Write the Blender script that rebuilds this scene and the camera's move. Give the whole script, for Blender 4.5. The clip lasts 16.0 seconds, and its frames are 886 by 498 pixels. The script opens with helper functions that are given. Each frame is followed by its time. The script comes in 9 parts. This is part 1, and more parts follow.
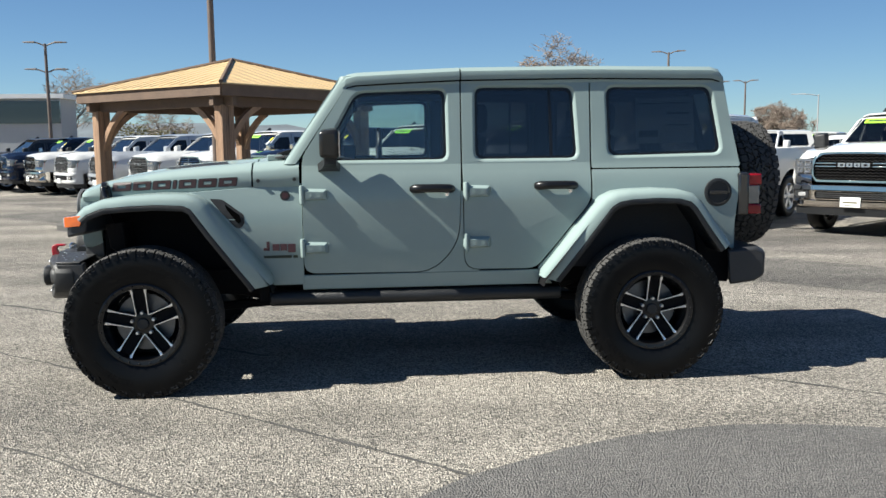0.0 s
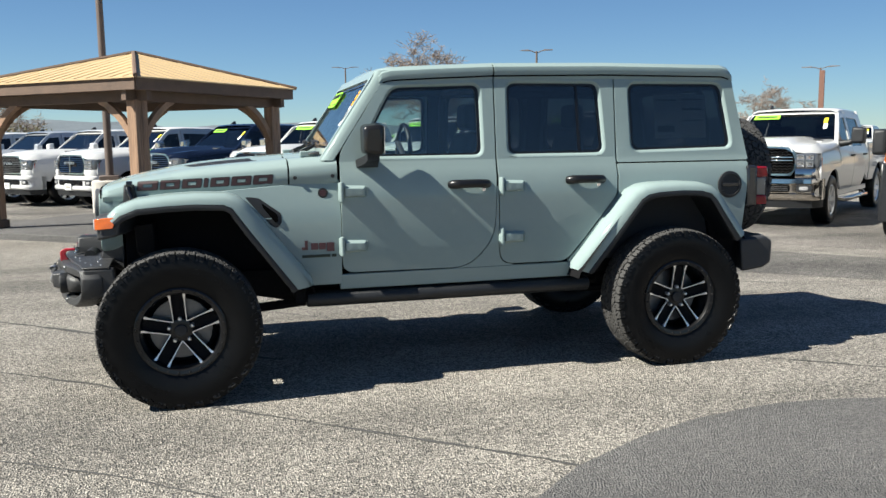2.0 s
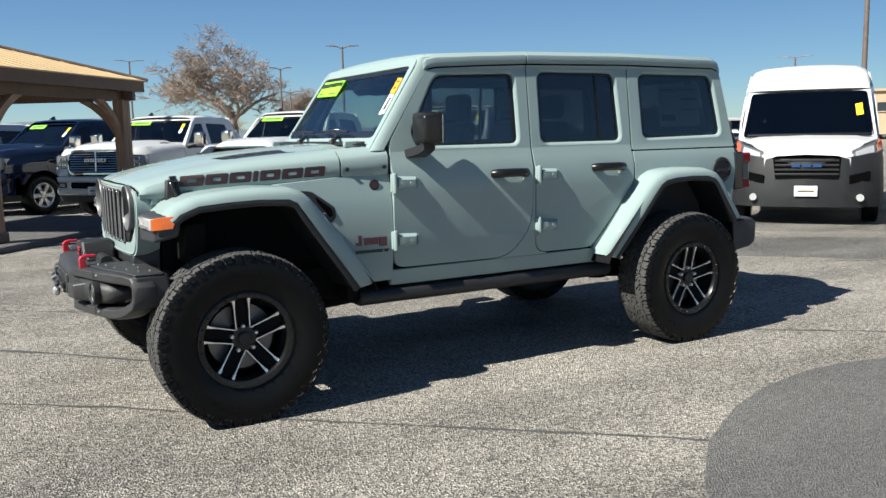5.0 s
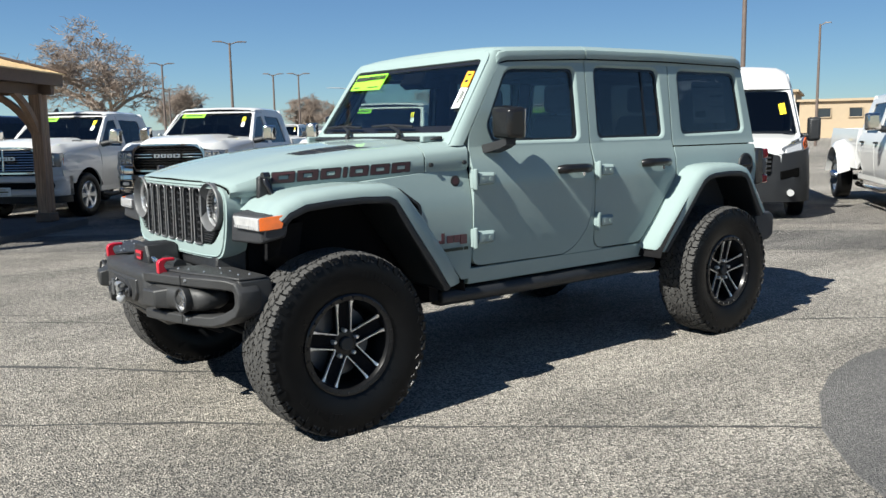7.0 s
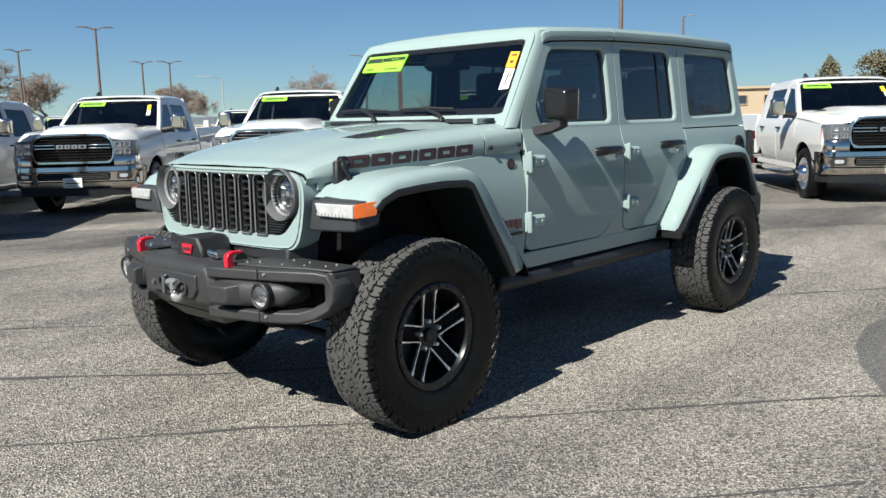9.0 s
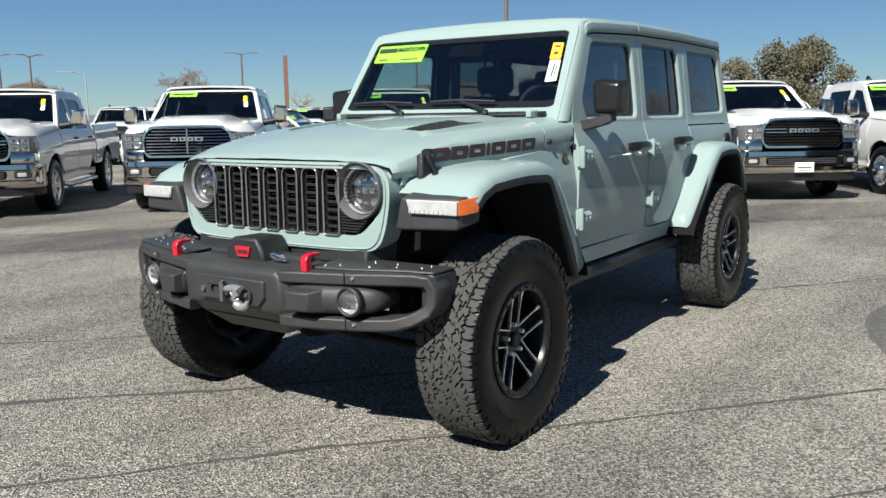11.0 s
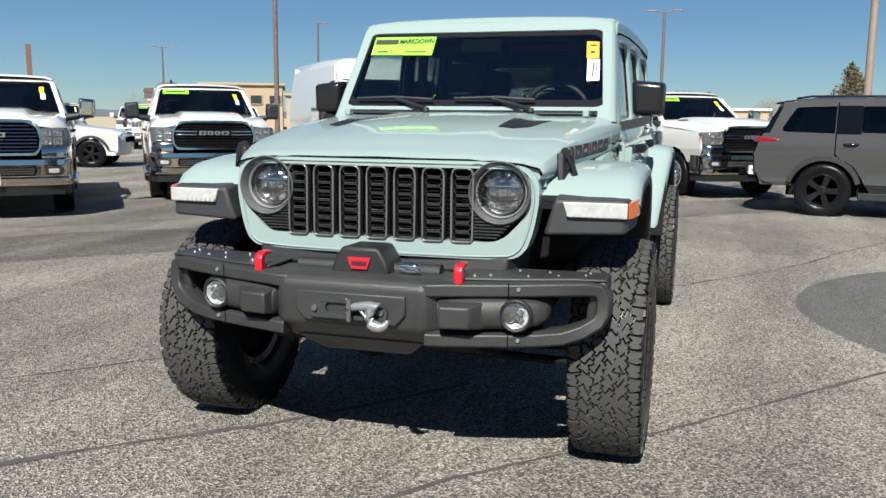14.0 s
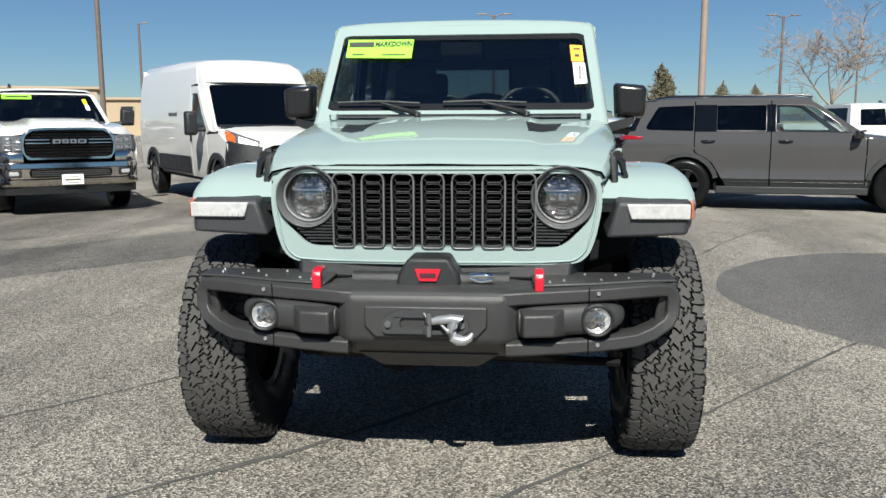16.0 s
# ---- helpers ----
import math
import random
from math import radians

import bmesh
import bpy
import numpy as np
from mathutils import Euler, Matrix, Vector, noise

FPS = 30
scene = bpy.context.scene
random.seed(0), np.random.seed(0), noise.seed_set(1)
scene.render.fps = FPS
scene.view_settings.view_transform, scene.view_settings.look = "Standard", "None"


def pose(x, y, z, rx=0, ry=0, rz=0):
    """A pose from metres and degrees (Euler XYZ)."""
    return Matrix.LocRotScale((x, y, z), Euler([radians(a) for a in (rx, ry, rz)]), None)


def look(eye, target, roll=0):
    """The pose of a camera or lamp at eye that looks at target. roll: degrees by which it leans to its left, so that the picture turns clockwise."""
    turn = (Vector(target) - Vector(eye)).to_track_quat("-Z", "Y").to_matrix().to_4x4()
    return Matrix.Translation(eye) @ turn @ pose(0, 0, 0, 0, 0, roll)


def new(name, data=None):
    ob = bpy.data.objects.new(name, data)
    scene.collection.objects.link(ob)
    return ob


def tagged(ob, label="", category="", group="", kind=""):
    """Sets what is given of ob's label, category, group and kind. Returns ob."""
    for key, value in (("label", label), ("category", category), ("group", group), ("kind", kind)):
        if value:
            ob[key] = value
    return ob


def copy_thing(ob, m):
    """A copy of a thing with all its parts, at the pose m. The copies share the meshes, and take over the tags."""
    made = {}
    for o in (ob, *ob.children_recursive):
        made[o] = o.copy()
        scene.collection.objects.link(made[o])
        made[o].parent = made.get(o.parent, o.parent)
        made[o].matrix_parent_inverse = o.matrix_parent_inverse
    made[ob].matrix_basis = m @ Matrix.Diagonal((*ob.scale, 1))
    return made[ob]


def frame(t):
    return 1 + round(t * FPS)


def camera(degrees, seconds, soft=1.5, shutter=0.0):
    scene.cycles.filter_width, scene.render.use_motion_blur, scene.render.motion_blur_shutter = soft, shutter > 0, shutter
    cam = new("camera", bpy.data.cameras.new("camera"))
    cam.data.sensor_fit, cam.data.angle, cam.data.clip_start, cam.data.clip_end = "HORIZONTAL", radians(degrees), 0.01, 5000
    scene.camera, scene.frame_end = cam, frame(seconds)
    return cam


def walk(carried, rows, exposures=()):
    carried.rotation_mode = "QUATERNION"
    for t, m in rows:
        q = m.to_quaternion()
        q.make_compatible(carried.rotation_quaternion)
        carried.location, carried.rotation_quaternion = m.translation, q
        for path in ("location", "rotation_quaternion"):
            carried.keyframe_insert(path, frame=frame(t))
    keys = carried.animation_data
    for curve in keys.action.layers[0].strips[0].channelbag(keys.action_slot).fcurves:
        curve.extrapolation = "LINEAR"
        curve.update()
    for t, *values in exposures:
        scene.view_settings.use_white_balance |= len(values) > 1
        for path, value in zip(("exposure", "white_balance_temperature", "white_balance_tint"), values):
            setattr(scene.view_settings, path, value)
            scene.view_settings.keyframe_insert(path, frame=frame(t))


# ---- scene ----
cam = camera(55.3, 16.0)
METRES, EYE, TILT, LEAN, TURN = 8.047, 1.425, 0.0, 0.0, -5.6
ROWS = [
    (0.0, 0.0, 0.0, 0.0, -0.07, -7.03, 0.58),
    (0.5, -0.0354, -0.004, 0.0001, -2.34, -7.08, 0.56),
    (1.0, -0.0647, -0.0004, -0.0012, -4.95, -7.34, 0.55),
    (1.5, -0.0956, 0.0096, -0.0002, -7.44, -7.11, 0.62),
    (2.0, -0.132, 0.0122, 0.0004, -9.65, -7.35, 0.76),
    (2.5, -0.1608, 0.0171, -0.0006, -12.15, -7.45, 0.9),
    (3.0, -0.1896, 0.0282, 0.0004, -14.59, -7.23, 1.11),
    (3.5, -0.2255, 0.036, 0.001, -16.7, -7.52, 1.28),
    (4.0, -0.2549, 0.0459, -0.0016, -19.15, -7.59, 1.33),
    (6.5, -0.3909, 0.1381, -0.0023, -30.44, -8.03, 0.92),
    (7.0, -0.4208, 0.1561, -0.0027, -32.42, -8.01, 1.01),
    (7.5, -0.4393, 0.1776, -0.0045, -34.96, -8.36, 1.11),
    (8.0, -0.4575, 0.2008, -0.0039, -37.15, -8.32, 1.28),
    (8.5, -0.4832, 0.2214, -0.0044, -39.22, -8.63, 1.36),
    (11.0, -0.5648, 0.3439, -0.0088, -50.06, -8.95, 0.77),
    (11.5, -0.5779, 0.3723, -0.008, -52.4, -9.15, 0.66),
    (12.0, -0.5962, 0.4023, -0.0087, -55.06, -9.12, 0.39),
    (12.5, -0.6017, 0.4346, -0.0106, -58.06, -9.03, 0.04),
    (13.0, -0.6085, 0.4651, -0.0099, -60.94, -8.8, -0.28),
    (13.5, -0.6252, 0.4948, -0.0099, -63.89, -8.73, -0.48),
    (14.0, -0.6316, 0.5217, -0.0119, -67.33, -8.8, -0.54),
    (14.5, -0.6371, 0.5505, -0.0102, -70.46, -8.5, -0.41),
    (15.0, -0.6514, 0.5809, -0.0101, -73.46, -8.61, -0.16),
    (15.5, -0.6538, 0.6045, -0.0113, -76.48, -8.82, 0.1),
    (16.0, -0.6515, 0.6251, -0.0107, -79.09, -8.64, 0.23),
]
walk(cam, [(t, pose(-0.251, -5.838, EYE, TILT, LEAN, TURN) @ pose(METRES * x, METRES * y, METRES * z, 90 + pitch, roll, yaw)) for t, x, y, z, yaw, pitch, roll in ROWS], [(0.0, 1.16, 6590, 10), (4.0, 1.09, 6550, 10), (8.0, 1.00, 6430, 10), (11.0, 0.87, 6460, 10), (16.0, 0.85, 6470, 10)])

# ---- world and sun ----
SUN_UP, SUN_TURN = 44.0, 264.5
world = bpy.data.worlds.new("sky")
scene.world = world
world.use_nodes = True
wn = world.node_tree
sky = wn.nodes.new("ShaderNodeTexSky")
sky.sky_type, sky.sun_disc = "NISHITA", False
sky.sun_elevation, sky.sun_rotation = radians(SUN_UP), radians(SUN_TURN)
sky.air_density, sky.dust_density, sky.ozone_density = 0.92, 0.0, 3.0
sky.altitude = 900
wn.nodes["Background"].inputs[1].default_value = 0.050
cool = wn.nodes.new("ShaderNodeMix")
cool.data_type, cool.blend_type = "RGBA", "MULTIPLY"
cool.inputs[0].default_value = 1.0
cool.inputs[7].default_value = (0.66, 0.845, 0.975, 1)
side_sky = wn.nodes.new("ShaderNodeTexSky")
side_sky.sky_type, side_sky.sun_disc = "NISHITA", False
side_sky.sun_elevation, side_sky.sun_rotation = sky.sun_elevation, sky.sun_rotation
side_sky.air_density, side_sky.dust_density, side_sky.ozone_density, side_sky.altitude = 0.92, 0.0, 3.0, 900
where, split, flat, level, across = (wn.nodes.new("ShaderNode" + k) for k in ("TexCoord", "SeparateXYZ", "VectorMath", "CombineXYZ", "CombineXYZ"))
flat.operation = "LENGTH"
wn.links.new(where.outputs["Generated"], split.inputs[0])
wn.links.new(split.outputs[0], level.inputs[0]), wn.links.new(split.outputs[1], level.inputs[1])
wn.links.new(level.outputs[0], flat.inputs[0])
wn.links.new(flat.outputs["Value"], across.inputs[1]), wn.links.new(split.outputs[2], across.inputs[2])
wn.links.new(across.outputs[0], side_sky.inputs[0])
even = wn.nodes.new("ShaderNodeMix")
even.data_type = "RGBA"
even.inputs[0].default_value = 0.85
wn.links.new(sky.outputs[0], even.inputs[6]), wn.links.new(side_sky.outputs[0], even.inputs[7])
wn.links.new(even.outputs[2], cool.inputs[6]), wn.links.new(cool.outputs[2], wn.nodes["Background"].inputs[0])
sun = new("sun", bpy.data.lights.new("sun", "SUN"))
sun.data.energy, sun.data.angle, sun.data.color = 5.0, radians(0.53), (0.975, 0.96, 0.875)
sun.matrix_world = look((-40, -4, 40), (-40 + 1.0, -4 + 0.10, 40 - math.tan(radians(SUN_UP))))

# ---- materials ----
def nodes_of(name):
    m = bpy.data.materials.new(name)
    m.use_nodes = True
    return m, m.node_tree.nodes, m.node_tree.links, m.node_tree.nodes["Principled BSDF"]


def mat(name, color, rough=0.5, metal=0.0, coat=0.0, vary=0.12, scale=6.0, bump=0.0, bscale=80.0, rvary=0.1, spec=0.5, random_tint=0.0, blur=0.03):
    """A surface with colour variation at two scales, uneven gloss and a fine relief."""
    m, n, l, b = nodes_of(name)
    tc = n.new("ShaderNodeTexCoord")
    big, fine = n.new("ShaderNodeTexNoise"), n.new("ShaderNodeTexNoise")
    big.inputs["Scale"].default_value, fine.inputs["Scale"].default_value = scale, scale * 14
    big.inputs["Detail"].default_value, fine.inputs["Detail"].default_value = 4, 3
    l.new(tc.outputs["Object"], big.inputs["Vector"]), l.new(tc.outputs["Object"], fine.inputs["Vector"])
    add = n.new("ShaderNodeMath")
    add.operation = "ADD"
    l.new(big.outputs["Fac"], add.inputs[0]), l.new(fine.outputs["Fac"], add.inputs[1])
    ramp = n.new("ShaderNodeMapRange")
    ramp.inputs[1].default_value, ramp.inputs[2].default_value = 0.6, 1.4
    ramp.inputs[3].default_value, ramp.inputs[4].default_value = 1 - vary, 1 + vary
    l.new(add.outputs[0], ramp.inputs[0])
    mul = n.new("ShaderNodeVectorMath")
    mul.operation = "SCALE"
    mul.inputs[0].default_value = color
    l.new(ramp.outputs[0], mul.inputs["Scale"])
    last = mul.outputs[0]
    if random_tint:
        info, rr, m2 = n.new("ShaderNodeObjectInfo"), n.new("ShaderNodeMapRange"), n.new("ShaderNodeVectorMath")
        rr.inputs[3].default_value, rr.inputs[4].default_value = 1 - random_tint, 1 + random_tint
        m2.operation = "SCALE"
        l.new(info.outputs["Random"], rr.inputs[0]), l.new(last, m2.inputs[0]), l.new(rr.outputs[0], m2.inputs["Scale"])
        last = m2.outputs[0]
    l.new(last, b.inputs["Base Color"])
    rg = n.new("ShaderNodeMapRange")
    rg.inputs[1].default_value, rg.inputs[2].default_value = 0.3, 0.7
    rg.inputs[3].default_value, rg.inputs[4].default_value = max(0.01, rough * (1 - rvary)), min(1, rough * (1 + rvary))
    l.new(big.outputs["Fac"], rg.inputs[0]), l.new(rg.outputs[0], b.inputs["Roughness"])
    b.inputs["Metallic"].default_value = metal
    b.inputs["Specular IOR Level"].default_value = spec
    b.inputs["Coat Weight"].default_value = coat
    b.inputs["Coat Roughness"].default_value = blur
    if bump:
        nz, bp = n.new("ShaderNodeTexNoise"), n.new("ShaderNodeBump")
        nz.inputs["Scale"].default_value, nz.inputs["Detail"].default_value = bscale, 4
        bp.inputs["Strength"].default_value, bp.inputs["Distance"].default_value = bump, 0.01
        l.new(tc.outputs["Object"], nz.inputs["Vector"])
        l.new(nz.outputs["Fac"], bp.inputs["Height"]), l.new(bp.outputs[0], b.inputs["Normal"])
    return m


def glass_mat(name, tint, gloss=1.0, least=0.08):
    """Tinted window glass: clear body, mirror gloss that grows at a slant."""
    m, n, l, b = nodes_of(name)
    n.remove(b)
    clear, shine, mix, lw = n.new("ShaderNodeBsdfTransparent"), n.new("ShaderNodeBsdfGlossy"), n.new("ShaderNodeMixShader"), n.new("ShaderNodeLayerWeight")
    clear.inputs[0].default_value = (*tint, 1)
    shine.inputs["Roughness"].default_value = 0.02
    shine.inputs[0].default_value = (gloss, gloss, gloss, 1)
    lw.inputs[0].default_value = 0.5
    pw, mr = n.new("ShaderNodeMath"), n.new("ShaderNodeMapRange")
    pw.operation = "POWER"
    pw.inputs[1].default_value = 5.0
    mr.inputs[3].default_value, mr.inputs[4].default_value = least, 0.9
    l.new(lw.outputs["Facing"], pw.inputs[0]), l.new(pw.outputs[0], mr.inputs[0]), l.new(mr.outputs[0], mix.inputs[0])
    l.new(clear.outputs[0], mix.inputs[1]), l.new(shine.outputs[0], mix.inputs[2])
    l.new(mix.outputs[0], n["Material Output"].inputs[0])
    return m


def grain_mat(name, light, dark, rough=0.7):
    """Weathered timber with dark streaks drawn out along its height and a few checks."""
    m, n, l, b = nodes_of(name)
    tc = n.new("ShaderNodeTexCoord")

    def streaks(across, along, detail):
        mp, t = n.new("ShaderNodeMapping"), n.new("ShaderNodeTexNoise")
        mp.inputs["Scale"].default_value = (across, across, along)
        t.inputs["Scale"].default_value, t.inputs["Detail"].default_value, t.inputs["Roughness"].default_value = 1.0, detail, 0.65
        t.inputs["Distortion"].default_value = 0.6
        l.new(tc.outputs["Object"], mp.inputs[0]), l.new(mp.outputs[0], t.inputs["Vector"])
        return t.outputs["Fac"]
    wide, fine = streaks(22, 0.9, 5), streaks(110, 3.0, 3)
    mixed, ramp, col = n.new("ShaderNodeMath"), n.new("ShaderNodeMapRange"), n.new("ShaderNodeMix")
    mixed.operation = "ADD"
    ramp.inputs[1].default_value, ramp.inputs[2].default_value = 0.75, 1.25
    col.data_type = "RGBA"
    col.inputs[6].default_value, col.inputs[7].default_value = (*dark, 1), (*light, 1)
    l.new(wide, mixed.inputs[0]), l.new(fine, mixed.inputs[1]), l.new(mixed.outputs[0], ramp.inputs[0])
    l.new(ramp.outputs[0], col.inputs[0]), l.new(col.outputs[2], b.inputs["Base Color"])
    b.inputs["Roughness"].default_value = rough
    bp = n.new("ShaderNodeBump")
    bp.inputs["Strength"].default_value, bp.inputs["Distance"].default_value = 0.5, 0.004
    l.new(mixed.outputs[0], bp.inputs["Height"]), l.new(bp.outputs[0], b.inputs["Normal"])
    return m


def asphalt_mat(name, dark, light, patchy, speck=1.0):
    """Worn asphalt with light aggregate, large worn and sealed areas and drawn-out tyre wear."""
    m, n, l, b = nodes_of(name)
    tc = n.new("ShaderNodeTexCoord")

    def noise_of(scale, detail=4, stretch=None, rough=0.6):
        t = n.new("ShaderNodeTexNoise")
        t.inputs["Scale"].default_value, t.inputs["Detail"].default_value, t.inputs["Roughness"].default_value = scale, detail, rough
        if stretch:
            mp = n.new("ShaderNodeMapping")
            mp.inputs["Scale"].default_value, mp.inputs["Rotation"].default_value = stretch[:3], (0, 0, radians(stretch[3]))
            l.new(tc.outputs["Object"], mp.inputs[0]), l.new(mp.outputs[0], t.inputs["Vector"])
        else:
            l.new(tc.outputs["Object"], t.inputs["Vector"])
        return t

    def ramp_of(src, lo, hi, a, c):
        r = n.new("ShaderNodeMapRange")
        r.inputs[1].default_value, r.inputs[2].default_value, r.inputs[3].default_value, r.inputs[4].default_value = lo, hi, a, c
        l.new(src, r.inputs[0])
        return r.outputs[0]

    def times(a, c):
        k = n.new("ShaderNodeMath")
        k.operation = "MULTIPLY"
        l.new(a, k.inputs[0]), l.new(c, k.inputs[1])
        return k.outputs[0]
    stone = n.new("ShaderNodeTexVoronoi")
    stone.inputs["Scale"].default_value = 105
    l.new(tc.outputs["Object"], stone.inputs["Vector"])
    sep = n.new("ShaderNodeSeparateColor")
    l.new(stone.outputs["Color"], sep.inputs[0])
    speckle = ramp_of(sep.outputs[0], 0.2, 1.0, 1 - 0.6 * speck, 1 + 1.05 * speck)
    grit = ramp_of(noise_of(170, 2).outputs["Fac"], 0.35, 0.65, 1 - 0.4 * speck, 1 + 0.4 * speck)
    worn = ramp_of(noise_of(0.35, 5).outputs["Fac"], 0.38, 0.66, 1 - patchy, 1 + patchy)
    streak = ramp_of(noise_of(0.9, 5, (0.10, 1.0, 1.0, 6)).outputs["Fac"], 0.40, 0.62, 1 - patchy * 1.35, 1 + patchy * 0.55)
    mid = ramp_of(noise_of(2.4, 6).outputs["Fac"], 0.3, 0.7, 0.92, 1.08)
    f = times(times(times(speckle, grit), times(worn, streak)), mid)
    col = n.new("ShaderNodeMix")
    col.data_type = "RGBA"
    col.inputs[6].default_value, col.inputs[7].default_value = (*dark, 1), (*light, 1)
    k = n.new("ShaderNodeMapRange")
    k.inputs[1].default_value, k.inputs[2].default_value = 0.25, 2.1
    l.new(f, k.inputs[0]), l.new(k.outputs[0], col.inputs[0]), l.new(col.outputs[2], b.inputs["Base Color"])
    b.inputs["Roughness"].default_value = 0.85
    b.inputs["Specular IOR Level"].default_value = 0.12
    bp = n.new("ShaderNodeBump")
    bp.inputs["Strength"].default_value, bp.inputs["Distance"].default_value = 1.0, 0.011
    l.new(stone.outputs["Distance"], bp.inputs["Height"]), l.new(bp.outputs[0], b.inputs["Normal"])
    return m


